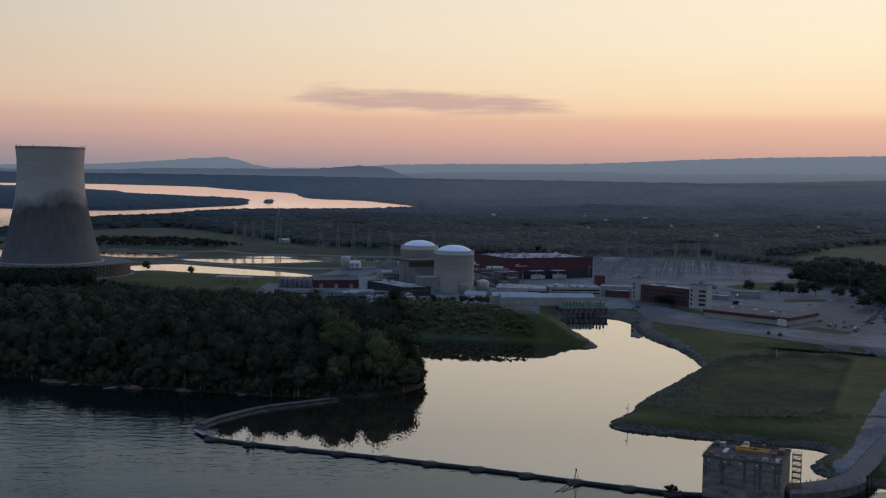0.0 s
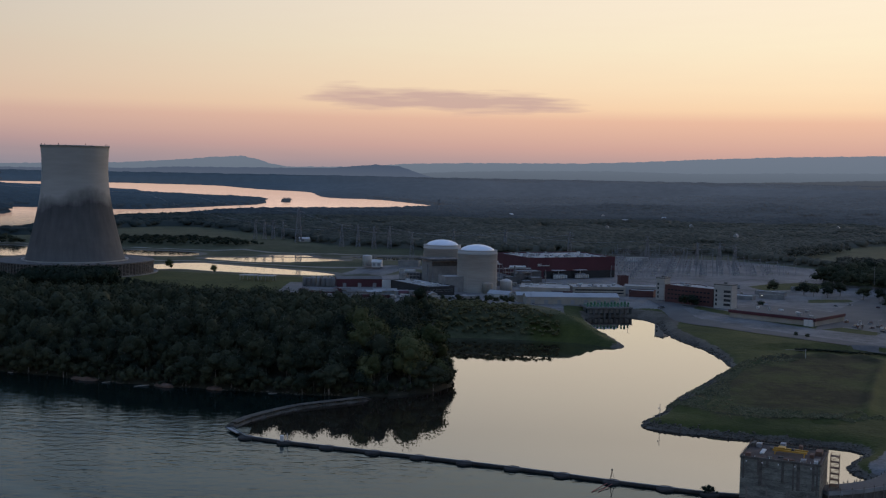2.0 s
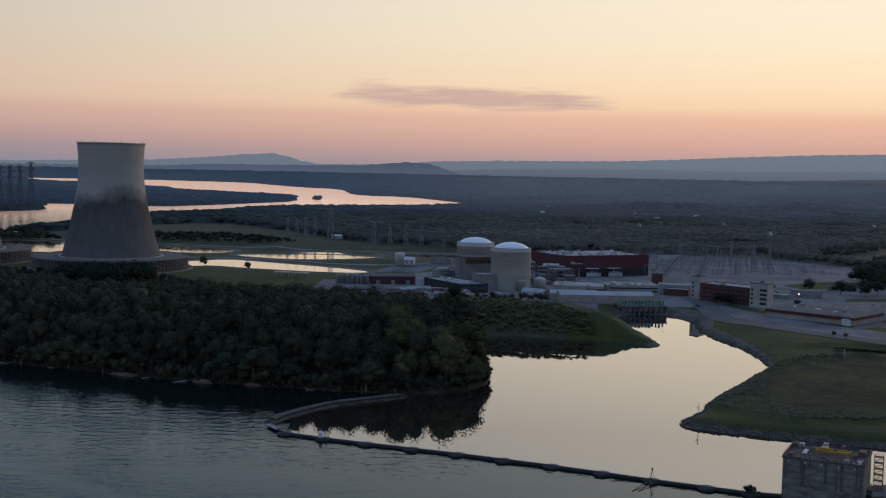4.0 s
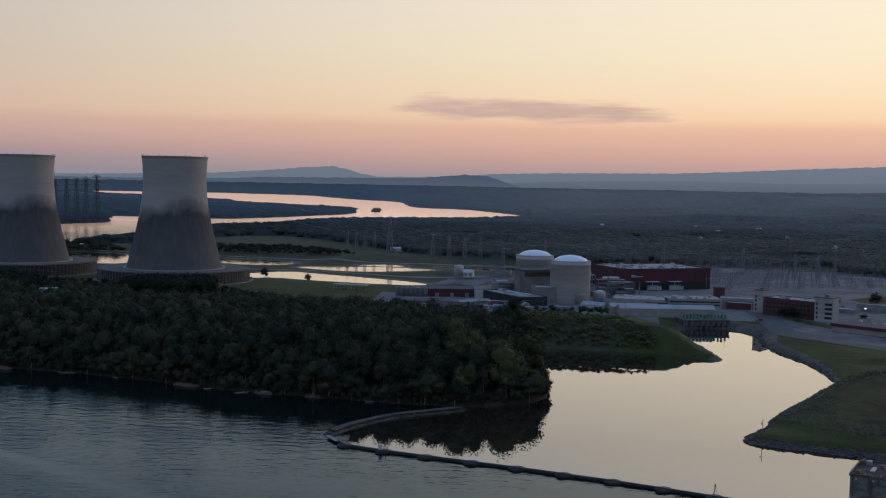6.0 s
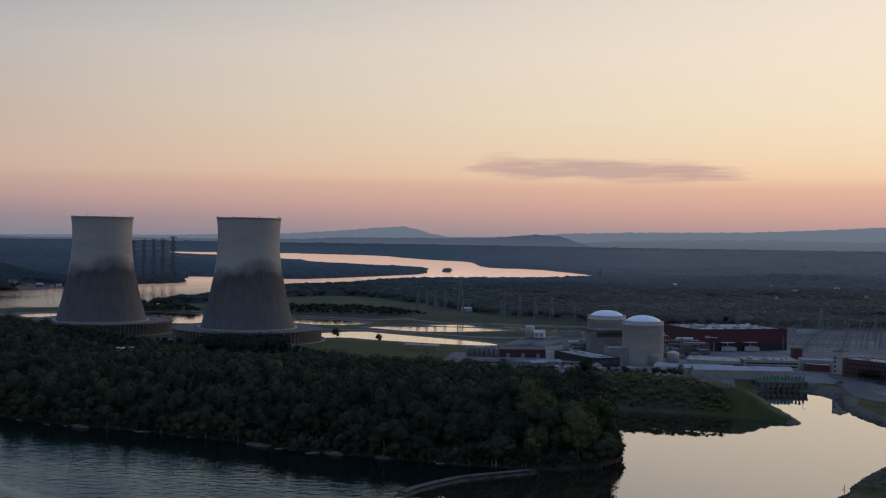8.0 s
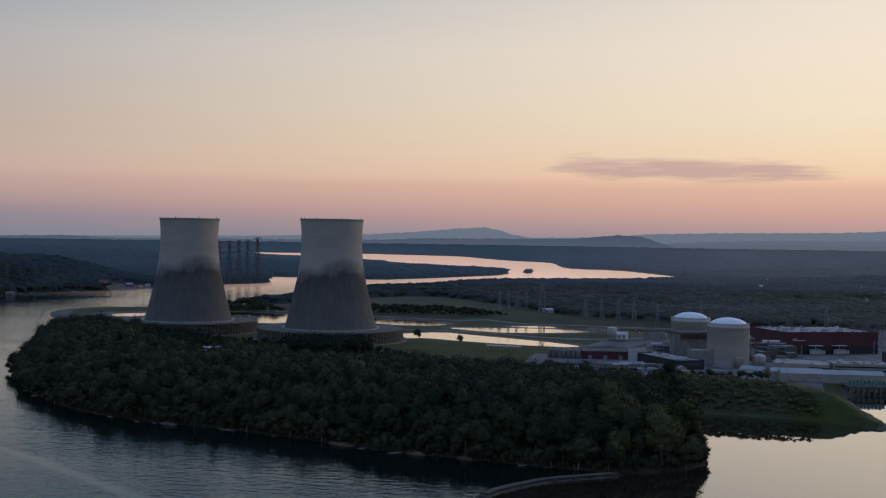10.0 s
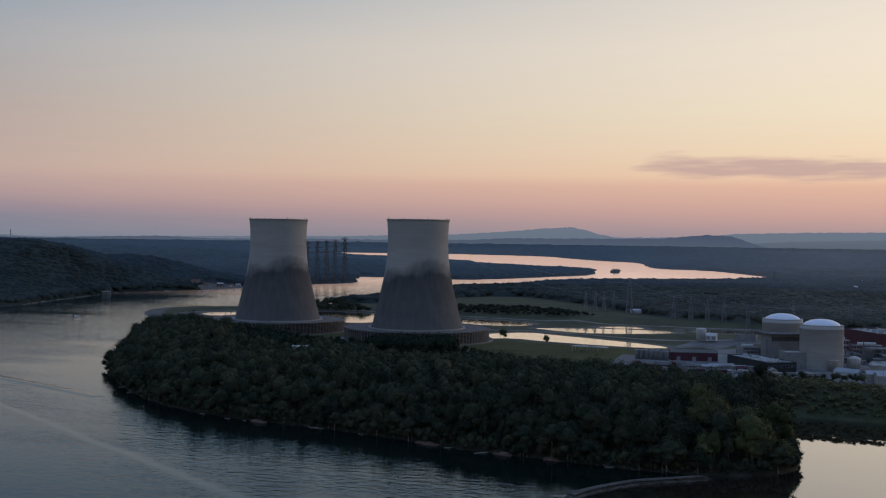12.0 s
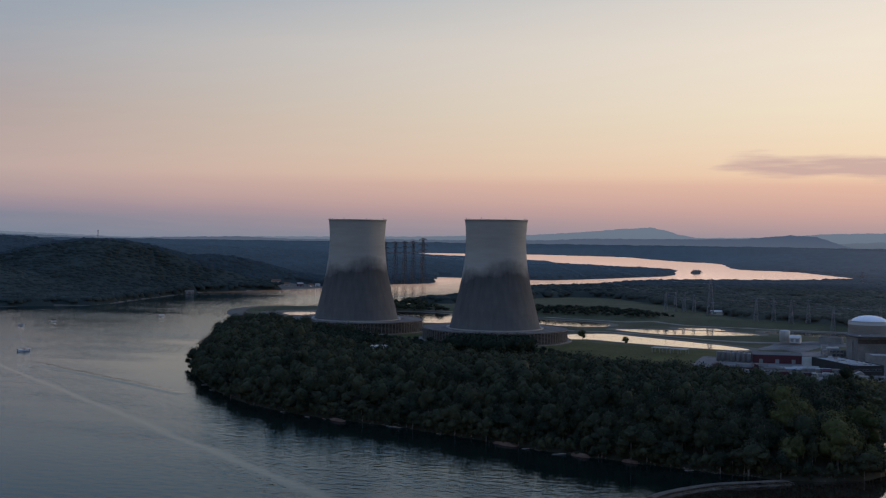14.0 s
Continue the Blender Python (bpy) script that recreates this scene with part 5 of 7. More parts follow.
for k in range(14):
    t = thing("shipping_container", "painted steel shipping container standing in the yard", "container", pose(-100 + 9.5 * k, 1042 + rngC.uniform(-4, 5) + 0.1 * k, 7, 0, 0, rngC.uniform(-10, 30)), "containers")
    part("box", slab(-4, 4, -1.25, 1.25, 0, 2.7, 0.06), M[rngC.choice(("roof", "maroon", "steel", "dark_concrete", "rust", "galvanised"))], t)
    part("door", slab(3.98, 4.06, -1.1, 1.1, 0.2, 2.5), M["steel"], t)
for k in range(2):
    t = thing("open_canopy", "pale metal canopy roof on posts", "canopy", pose(-196 + 20 * k, 1188 - 4 * k, 7, 0, 0, -8), "canopies")
    part("roof", slab(-9, 9, -6, 6, 5, 5.5), M["roof"], t)
    for sx in (-8, 0, 8):
        for sy in (-5, 5):
            part("post", slab(sx - .2, sx + .2, sy - .2, sy + .2, 0, 5), M["steel"], t)

# workshops and warehouse at the head of the inlet
gabled("warehouse", "long warehouse with a pale metal roof", "warehouse", 128, 1022, 86, 17, 6, 7, 6.5, 9.5, "tan", "metal_roof")
gabled("warehouse_wing", "second warehouse with a pale metal roof", "warehouse", 100, 1035, 44, 14, 6, 7, 6, 8.6, "tan", "metal_roof")
shop = block("workshop", "tan flat-roofed workshop building", "workshop", 112, 1098, 48, 44, -6, 7, 15, "tan")
roof_units(shop, 44, 40, 8, 10, 31)
shop2 = block("tan_office", "tan office block with dark window bands", "office building", 163, 1105, 52, 34, 4, 7, 15.5, "tan")
roof_units(shop2, 48, 30, 8.5, 12, 32)
for z in (2.4, 5.4):
    part("window_band", slab(-24, 24, -17.15, -16.95, z, z + 1.3), M["glass"], shop2)
block("brick_stair", "red brick stair tower", "stair tower", 197, 1148, 9, 9, 8, 7, 22, "brick")
block("brick_link", "red brick low building", "office building", 126, 1074, 20, 12, -6, 7, 13, "brick")
block("gate_house", "low brown gate house", "gate house", 207, 1092, 24, 14, -20, 7, 13, "brick")
block("pale_workshop", "pale flat-roofed workshop by the gate", "workshop", 214, 1118, 40, 20, -14, 7, 15, "roof")
pale = gabled("pale_tarp_shed", "low pale fabric-roofed shed", "shed", 66, 1066, 22, 12, -30, 7, 3, 6, "white", "metal_roof")

# pumping station across the head of the inlet
ps = thing("pumping_station", "concrete intake pumping station with green pumps on its deck", "pumping station", pose(163, 999, 0, 0, 0, 10))
part("deck", slab(-27, 15, -12, 13, 6.4, 8.0, 0.15), M["deck"], ps)
part("back_wall", slab(-27, 15, -8, -7, -3, 6.5), M["black"], ps, "dark trash-rack openings")
for k in range(9):
    x = -25.5 + 4.9 * k
    part("pier", slab(x - 0.8, x + 0.8, -11.5, 4.2, -3, 6.5), M["deck"], ps)
    if k < 8:
        part("gate", slab(x + 1.0, x + 3.9, -9.6, -9.3, 2.6, 6.3), M["dark_concrete"], ps, "pale raised intake gate")
for k in range(13):
    x = -24.6 + 3.15 * k
    p = part("pump", turned([(1.1, 8), (1.1, 9.0), (0.7, 9.3), (0.7, 10.6), (0.95, 10.7), (0.95, 11.6 + 0.5 * (k % 3)), (0, 11.9 + 0.5 * (k % 3))], 12), M["green"], ps, "green vertical pump motor")
    p.location = (x, -5, 0)
    part("pipe", beam(bmesh.new(), (x, -5, 9), (x + 0.5, 8, 9), 0.5, 8), M["green"], ps)
for k in range(6):
    part("valve_box", slab(-24 + 6.6 * k, -22 + 6.6 * k, 2, 4.5, 7.9, 9.6 + 0.4 * (k % 2), 0.08), M["galvanised"], ps)
for x in (-26, -6, 14):
    part("lamp_mast", beam(bmesh.new(), (x, 9, 7.9), (x, 9, 15), 0.1, 6), M["galvanised"], ps)
bm = bmesh.new()
for k in range(15):
    beam(bm, (-27 + 3 * k, -11.8, 8), (-27 + 3 * k, -11.8, 9.2), 0.05, 3)
for z in (8.6, 9.2):
    beam(bm, (-27, -11.8, z), (15, -11.8, z), 0.05, 3)
part("railing", bm, M["steel"], ps)

# offices east of the inlet
ob_ = block("office_building", "red brick office building between pale concrete stair towers", "office building", 248, 1040, 52, 26, -45.8, 7, 23, "brick")
roof_units(ob_, 48, 22, 16, 8, 41)
for z in (3.5, 7.5, 11.5):
    for k in range(12):
        part("window", slab(-23 + 3.9 * k, -20.6 + 3.9 * k, -13.12, -12.96, z, z + 1.3), M["glass"], ob_)
for x, y, s in ((222, 1066, 9), (267, 1008, 17)):
    st = thing("stair_tower", "pale concrete stair tower with dark window slots", "stair tower", pose(x, y, 7, 0, 0, -45.8 + 8), "pale stair towers")
    part("wall", slab(-s / 2, s / 2, -6, 6, -1, 21), M["concrete"], st)
    part("cap", slab(-s / 2 - 0.25, s / 2 + 0.25, -6.25, 6.25, 21, 21.9), M["deck"], st, "dark flat roof edge")
    part("roof_hatch", slab(-1.5, 1.5, -1, 2, 21.85, 23.4, 0.1), M["deck"], st)
    for z in (2.5, 6.5, 10.5, 14.5):
        part("window", slab(-s / 2 + 1.5, -s / 2 + 3.0, -6.1, -5.95, z, z + 2.2), M["glass"], st)
        if s > 10:
            part("window", slab(s / 2 - 7.5, s / 2 - 1.0, -6.1, -5.95, z, z + 2.2), M["black"], st)
an = thing("office_annex", "low flat-roofed annex with a maroon fascia over pale walls", "office building", pose(300, 935, 7, 0, 0, -44))
part("wall", slab(-38, 38, -27, 27, -1, 4.2), M["tan"], an)
part("fascia", slab(-39, 39, -28, 28, 4.0, 6.4, 0.1), M["maroon"], an)
part("roof", slab(-38.4, 38.4, -27.4, 27.4, 6.3, 6.55), M["asphalt"], an, "dark felt roof")
roof_units(an, 70, 48, 6.5, 9, 44)
part("entrance", slab(30, 37, -30, -27.1, 0, 5), M["white"], an)
for x, y, a, b, r in ((336, 1096, 24, 7, -20), (392, 1176, 22, 6, -25), (345, 1130, 30, 10, -30), (300, 1090, 34, 12, -35)):
    block("car_shelter", "low pale-roofed yard building", "yard building", x, y, a, b, r, 7, 10.5, "dark_concrete", "white")


# ---- lattice steel ----
def lattice(bm, r0, r1, z0, z1, bays, bar):
    """Four tapering legs with crossed bracing."""
    c = ((1, 1), (-1, 1), (-1, -1), (1, -1))
    for k in range(bays):
        a, b = k / bays, (k + 1) / bays
        ra, rb, za, zb = r0 + (r1 - r0) * a, r0 + (r1 - r0) * b, z0 + (z1 - z0) * a, z0 + (z1 - z0) * b
        for i in range(4):
            p, q = c[i], c[(i + 1) % 4]
            beam(bm, (p[0] * ra, p[1] * ra, za), (p[0] * rb, p[1] * rb, zb), bar, 3)
            beam(bm, (p[0] * ra, p[1] * ra, za), (q[0] * rb, q[1] * rb, zb), bar * 0.6, 3)
            beam(bm, (q[0] * ra, q[1] * ra, za), (p[0] * rb, p[1] * rb, zb), bar * 0.6, 3)
            beam(bm, (p[0] * rb, p[1] * rb, zb), (q[0] * rb, q[1] * rb, zb), bar * 0.6, 3)
    return bm


def pylon(x, y, z, h, turn, label, bar=0.004, mt="galvanised", foot=0.09):
    t = thing("pylon", label, "pylon", pose(x, y, z, 0, 0, turn), "pylons")
    part("mast", lattice(bmesh.new(), h * foot, h * 0.018, 0, h * 0.98, 8, h * bar), M[mt], t)
    for k, w in ((0.72, 0.17), (0.84, 0.15), (0.96, 0.12)):
        bm = bmesh.new()
        for s in (-1, 1):
            for o in (-0.02, 0.02):
                beam(bm, (0, o * h, h * k), (s * w * h, 0, h * k), h * 0.004, 3)
                beam(bm, (0, o * h, h * (k + 0.035)), (s * w * h, 0, h * k), h * 0.003, 3)
            beam(bm, (s * w * h, 0, h * k), (s * w * h, 0, h * (k - 0.03)), h * 0.004, 4)
        part("cross_arm", bm, M[mt], t)
    return t


P_LABEL = "grey lattice steel transmission pylon with three cross arms"
pylons = []
for x, y, h in ((-303, 1889, 34), (-288, 1894, 34), (-274, 1898, 34), (-258, 1902, 34), (-223, 1833, 60), (-144, 1739, 36), (-119, 1746, 36), (-93, 1725, 36), (-69, 1732, 36), (-33, 1676, 36),
                (30, 1700, 36), (110, 1720, 34), (354, 1493, 32), (386, 1500, 32), (408, 1504, 30), (300, 1560, 36), (200, 1640, 36)):
    pylons.append(pylon(x, y, ground_at(x, y) - 0.5, h, 15 + 10 * math.sin(x), P_LABEL, 0.0085))
for k, (x, y) in enumerate(((-1183, 2738), (-1164, 2762), (-1149, 2790), (-1137, 2822), (-1122, 2856))):
    pylon(x, y, 2, (113, 115, 116, 117, 125)[k], 70, "very tall dark lattice pylon at the river crossing", 0.0052, "pylon", 0.05)
for x, y in ((10, 3200),):
    q = drawn_in([(x, y, 8)])[0]
    pylon(q[0], q[1], q[2], 44, 30, P_LABEL)


def cable_run(name, pts, sag, label, lanes=(-5, 0, 5), z_off=0.0):
    t = thing(name, label, "power line")
    for lane in lanes:
        bm = bmesh.new()
        for a, b in zip(pts, pts[1:]):
            prev = None
            for k in range(9):
                u = k / 8
                p = Vector(a).lerp(Vector(b), u) + Vector((lane * 0.7, lane * 0.3, -4 * sag * u * (1 - u)))
                if prev:
                    beam(bm, prev, p, 0.09, 3)
                prev = p
        part("conductor", bm, M["galvanised"], t)


cable_run("power_line", [(-1193, 2738, 90), (-600, 2300, 75), (-303, 1889, 36), (-144, 1739, 38), (30, 1700, 38), (200, 1640, 38)], 8, "thin sagging conductors between pylons")
cable_run("power_line", [(-1155, 2790, 90), (-500, 2250, 75), (-223, 1833, 58), (-69, 1732, 38), (110, 1720, 36), (300, 1560, 36), (408, 1504, 34)], 8, "thin sagging conductors between pylons")

# switchyard: portals, breakers and bus bars
portal = thing("switchyard_portal", "galvanised lattice portal frame of the switchyard", "portal frame", pose(215, 1290, 7, 0, 0, 20), "switchyard portals")
for s in (-1, 1):
    bm = bmesh.new()
    for dx in (-0.5, 0.5):
        beam(bm, (s * 9 + dx * 1.5, 0, -0.5), (s * 9 + dx * 0.4, 0, 15), 0.14, 4)
    for k in range(7):
        beam(bm, (s * 9 - 0.7, 0, 2 * k), (s * 9 + 0.7, 0, 2 * k + 2), 0.08, 3)
    beam(bm, (s * 9, 0, 15), (s * 9, 0, 19), 0.08, 3)
    part("column", bm, M["galvanised"], portal)
bm = bmesh.new()
for z in (12.8, 13.9):
    beam(bm, (-9, 0, z), (9, 0, z), 0.12, 4)
for k in range(9):
    beam(bm, (-9 + 2 * k, 0, 12.8), (-7 + 2 * k, 0, 13.9), 0.07, 3)
part("beam", bm, M["galvanised"], portal)
for k in range(3):
    part("insulator", turned([(0.12, 10.8), (0.25, 11.2), (0.15, 11.6), (0.25, 12.0), (0.12, 12.8)], 8), M["brick"], portal).location = (-6 + 6 * k, 0, 0)
breaker = thing("circuit_breaker", "grey switchyard breaker with three porcelain columns", "breaker", pose(230, 1280, 7, 0, 0, 20), "breakers")
part("plinth", slab(-3, 3, -0.8, 0.8, -0.3, 1.2), M["concrete"], breaker)
for k in range(3):
    part("column", turned([(0.35, 1.2), (0.45, 2), (0.3, 2.6), (0.42, 3.2), (0.3, 3.8), (0.4, 4.4), (0.1, 5)], 8), M["galvanised"], breaker).location = (-2 + 2 * k, 0, 0)
ux, uy = Vector((0.94, 0.34, 0)), Vector((-0.34, 0.94, 0))
for i in range(11):
    for j in range(9):
        p = Vector((215, 1290, 7)) + ux * (i * 24) + uy * (j * 36)
        if i + j and inside_by(np.array([p.x]), np.array([p.y]), SWITCHYARD)[0] > 6:
            copy_thing(portal, pose(p.x, p.y, 7, 0, 0, 20))
            q = p + ux * 8 + uy * 16
            copy_thing(breaker, pose(q.x, q.y, 7, 0, 0, 20))
            if (i + j) % 2:
                q = p - ux * 2 + uy * 9
                copy_thing(breaker, pose(q.x, q.y, 7, 0, 0, 110))
block("relay_house", "long pale relay house in the switchyard", "relay house", 285, 1560, 34, 8, 20, 7, 12, "white", "white")


# ---- roads, parked vehicles, lamps ----
def ribbon(name, pts, width, mt, label, category, lift):
    p = np.array(pts, float)
    for _ in range(2):
        p = np.r_[p[:1], np.stack((0.75 * p[:-1] + 0.25 * p[1:], 0.25 * p[:-1] + 0.75 * p[1:]), 1).reshape(-1, p.shape[1]), p[-1:]]
    # even steps along the line
    s = np.r_[0, np.cumsum(np.hypot(*np.diff(p[:, :2], axis=0).T))]
    u = np.arange(0, s[-1], 5.0)
    p = np.c_[[np.interp(u, s, p[:, k]) for k in range(p.shape[1])]].T
    d = np.gradient(p[:, :2], axis=0)
    d /= np.hypot(d[:, 0], d[:, 1])[:, None]
    nrm = np.c_[-d[:, 1], d[:, 0]]
    rows = []
    for k in (-0.5, -0.25, 0, 0.25, 0.5):
        q = p[:, :2] + nrm * width * k
        z = p[:, 2] if p.shape[1] > 2 else land(q[:, 0], q[:, 1])[0]
        rows.append(np.c_[q, z + lift])
    v = np.concatenate(rows)
    n = len(u)
    i = np.arange(n - 1)
    f = np.concatenate([np.c_[i + k * n, i + 1 + k * n, i + 1 + (k + 1) * n, i + (k + 1) * n] for k in range(4)])[:, ::-1]
    ob = new(name, arrays(name, v, f, [M[mt]], smooth=True))
    return tagged(ob, label, category, kind="structure"), p, nrm


ribbon("road_shore", [(216, 1090), (219, 1030), (216, 975), (214, 925), (238, 868), (288, 815), (335, 757), (390, 700), (480, 640), (620, 560)], 20, "asphalt", "wide worn asphalt road above the inlet", "road", 0.35)
ribbon("road_pond", [(-560, 1480), (-420, 1470), (-330, 1500), (-300, 1495), (-230, 1468), (-150, 1425), (-60, 1400), (40, 1400)], 9, "dirt", "narrow dike road between the ponds", "road", 0.3)
ribbon("road_dike", [(-700, 1790), (-560, 1745), (-400, 1715), (-300, 1680), (-150, 1660), (0, 1660), (150, 1640), (240, 1640)], 10, "dirt", "pale gravel dike road", "road", 0.3)
ribbon("road_yard", [(-160, 1040), (-60, 1015), (60, 990), (105, 985)], 9, "asphalt", "plant yard road", "road", 0.3)
ribbon("road_east", [(330, 900), (420, 1000), (520, 1150), (560, 1300), (700, 1400), (1000, 1450)], 9, "asphalt", "access road past the parking lot", "road", 0.4)
lot = [(300, 866), (335, 890), (360, 850), (430, 800), (600, 900), (560, 1080), (470, 1150), (420, 1090), (355, 985)]
bm = bmesh.new()
bm.faces.new([bm.verts.new((x, y, 7.12)) for x, y in lot])
for f in bm.faces:
    if f.normal.z < 0:
        f.normal_flip()
tagged(part("pavement_parking", bm, M["asphalt"]), "large worn asphalt parking lot", "parking lot", kind="structure")


def car(paint):
    t = thing("car", "parked car with %s paint" % paint.replace("dark_", "dark "), "car", pose(0, 0, 0), "parked cars")
    bm = slab(-2.2, 2.2, -0.9, 0.9, 0.35, 0.95, 0.15)
    part("body", bm, CAR[paint], t)
    bm = slab(-1.2, 1.1, -0.78, 0.78, 0.93, 1.5)
    for v in bm.verts:
        if v.co.z > 1.2:
            v.co.x *= 0.7
            v.co.y *= 0.88
    part("cabin", bm, M["glass"], t)
    for sx in (-1.35, 1.35):
        for sy in (-0.85, 0.85):
            part("wheel", beam(bmesh.new(), (sx, sy - 0.1, 0.33), (sx, sy + 0.1, 0.33), 0.33, 10), M["black"], t)
    return t


CAR = {"white": M["white"], "silver": M["steel"], "dark_red": M["maroon"], "black": M["black"]}
masters = [car(c) for c in CAR]
rngK = random.Random(77)
spots = [(395, 1046), (377, 1034), (414, 1027), (423, 1003), (352, 882), (341, 890)]
for row in range(5):
    for k in range(9):
        if rngK.random() < 0.5:
            spots.append((370 + row * 16 + k * 7.5, 900 + row * 26 + k * 4.5))
for row in range(7):
    for k in range(12):
        if rngK.random() < 0.32:
            spots.append((352 + row * 11 + k * 3.4, 860 + row * 19 + k * 6.4))
spots += [(205, 1000), (209, 1003), (92, 1000), (100, 1012), (150, 1044), (60, 1030), (-20, 1046), (20, 1040), (-60, 1052)]
for n, (x, y) in enumerate(spots):
    m_ = pose(x, y, 7.13 if x > 290 else ground_at(x, y) + 0.32, 0, 0, rngK.choice((30, 120, 32, 118)))
    if n < 4:
        masters[n].matrix_world = m_
    else:
        copy_thing(masters[rngK.choice((0, 0, 1, 1, 2, 3))], m_)


def material_stack(x, y, z, turn, rng):
    """Boards and crates on bearers under a sheet or bare."""
    t = thing("material_stack", "stack of crates and planks on timber bearers in the yard", "material stack", pose(x, y, z, 0, 0, turn), "material stacks")
    w, d = rng.uniform(2, 5), rng.uniform(1.2, 2.2)
    for s in (-0.7, 0.7):
        part("bearer", slab(s * w * 0.5 - 0.1, s * w * 0.5 + 0.1, -d / 2, d / 2, 0, 0.2), M["bark"], t)
    hgt = rng.uniform(0.8, 1.8)
    part("stack", slab(-w / 2, w / 2, -d / 2, d / 2, 0.2, 0.2 + hgt, 0.05), M[rng.choice(("bark", "white", "steel", "rust", "tan", "roof"))], t)
    part("top_crate", slab(-w / 4, w / 6, -d / 3, d / 3, 0.2 + hgt, 0.2 + hgt + rng.uniform(0.4, 1.0), 0.04), M[rng.choice(("rust", "white", "tan"))], t)


def site_trailer(x, y, z, turn, rng):
    t = thing("site_trailer", "long pale site trailer on wheels in the plant yard", "trailer", pose(x, y, z, 0, 0, turn), "site trailers")
    ln = rng.uniform(9, 16)
    part("body", slab(-ln / 2, ln / 2, -1.5, 1.5, 0.8, 3.7, 0.08), M[rng.choice(("white", "tan", "steel", "dark_concrete"))], t)
    part("roof", slab(-ln / 2 - 0.1, ln / 2 + 0.1, -1.6, 1.6, 3.68, 3.85), M["roof"], t)
    for k in range(3):
        part("window", slab(-ln / 2 + 1.5 + k * ln / 3.5, -ln / 2 + 2.8 + k * ln / 3.5, -1.55, -1.45, 1.8, 2.9), M["glass"], t)
    part("skirt", slab(-ln / 2 + 0.4, ln / 2 - 0.4, -1.3, 1.3, 0, 0.82), M["black"], t)


rngM = random.Random(101)
for k in range(46):
    x, y = rngM.choice(((352 + rngM.uniform(-16, 22), 872 + rngM.uniform(-30, 45)), (150 + rngM.uniform(-90, 60), 1062 + rngM.uniform(-10, 14)), (300 + rngM.uniform(-50, 50), 1150 + rngM.uniform(-50, 50)), (-20 + rngM.uniform(-90, 90), 1046 + rngM.uniform(-12, 8))))
    material_stack(x, y, ground_at(x, y) + 0.1, rngM.uniform(0, 180), rngM)
for k in range(22):
    x, y = rngM.choice(((-10 + rngM.uniform(-100, 90), 1036 + rngM.uniform(-10, 8)), (110 + rngM.uniform(-40, 60), 1053 + rngM.uniform(-5, 5)), (290 + rngM.uniform(-50, 60), 1130 + rngM.uniform(-50, 60)), (90 + rngM.uniform(-30, 90), 1150 + rngM.uniform(-20, 30))))
    site_trailer(x, y, ground_at(x, y) - 0.05, rngM.choice((8, 10, 98, -35)), rngM)


def lamp_post(x, y, z, h, lit=False):
    t = thing("street_lamp", "tall grey steel lamp post with one arm", "lamp post", pose(x, y, z), "lamp posts")
    part("pole", beam(bmesh.new(), (0, 0, -0.5), (0, 0, h), 0.14, 8), M["steel"], t)
    part("arm", beam(bmesh.new(), (0, 0, h - 0.1), (1.8, 0, h + 0.2), 0.07, 6), M["steel"], t)
    part("lamp_head", slab(1.4, 2.3, -0.2, 0.2, h + 0.1, h + 0.3), M["white"], t)
    if lit:
        part("bulb", turned([(0, h - 0.35), (0.3, h - 0.2), (0.38, h), (0.3, h + 0.12)], 10), BULB, t, "glowing warm lamp").location = (1.85, 0, 0)
    return t


for x, y in ((228, 1058), (300, 1012), (300, 880), (340, 840), (390, 960), (430, 1040), (470, 1000), (380, 1080), (180, 1015), (90, 1005), (500, 1100)):
    lamp_post(x, y, 7, 12, (x, y) in ((228, 1058), (300, 1012)))
tall = lamp_post(470, 1180, 7, 30)

# ---- causeway, bridge and the intake block in the water ----
_, cw, cn = ribbon("road_causeway", [(560, 1000, 7.4), (400, 760, 7.2), (340, 675, 6.2), (290, 598, 5.4), (258, 549, 5.2), (235, 513, 5.0), (211, 476, 4.8), (195, 450, 4.6), (184, 436, 4.6), (168, 427, 4.6), (154, 424, 4.6)], 8.4, "asphalt", "asphalt causeway road with worn pale edges", "road", 0.62)
side = thing("guard_rail", "weathered wooden guard rail along the causeway", "guard rail")
bm = bmesh.new()
for k, (p, q) in enumerate(zip(cw, cn)):
    if 520 > p[1]:
        a = Vector((p[0] + q[0] * 4.4, p[1] + q[1] * 4.4, p[2]))
        b = Vector((p[0] - q[0] * 4.4, p[1] - q[1] * 4.4, p[2]))
        for c in (a, b):
            part("post", beam(bmesh.new(), c - Vector((0, 0, 6)), c + Vector((0, 0, 1.5)), 0.18, 6), M["bark"], side)
part("rail", beam(bm, (190, 453, 5.9), (193, 459, 5.9), 0.12, 4), M["bark"], side)
br = thing("bridge", "low concrete causeway bridge to the intake block", "bridge", pose(0, 0, 0))
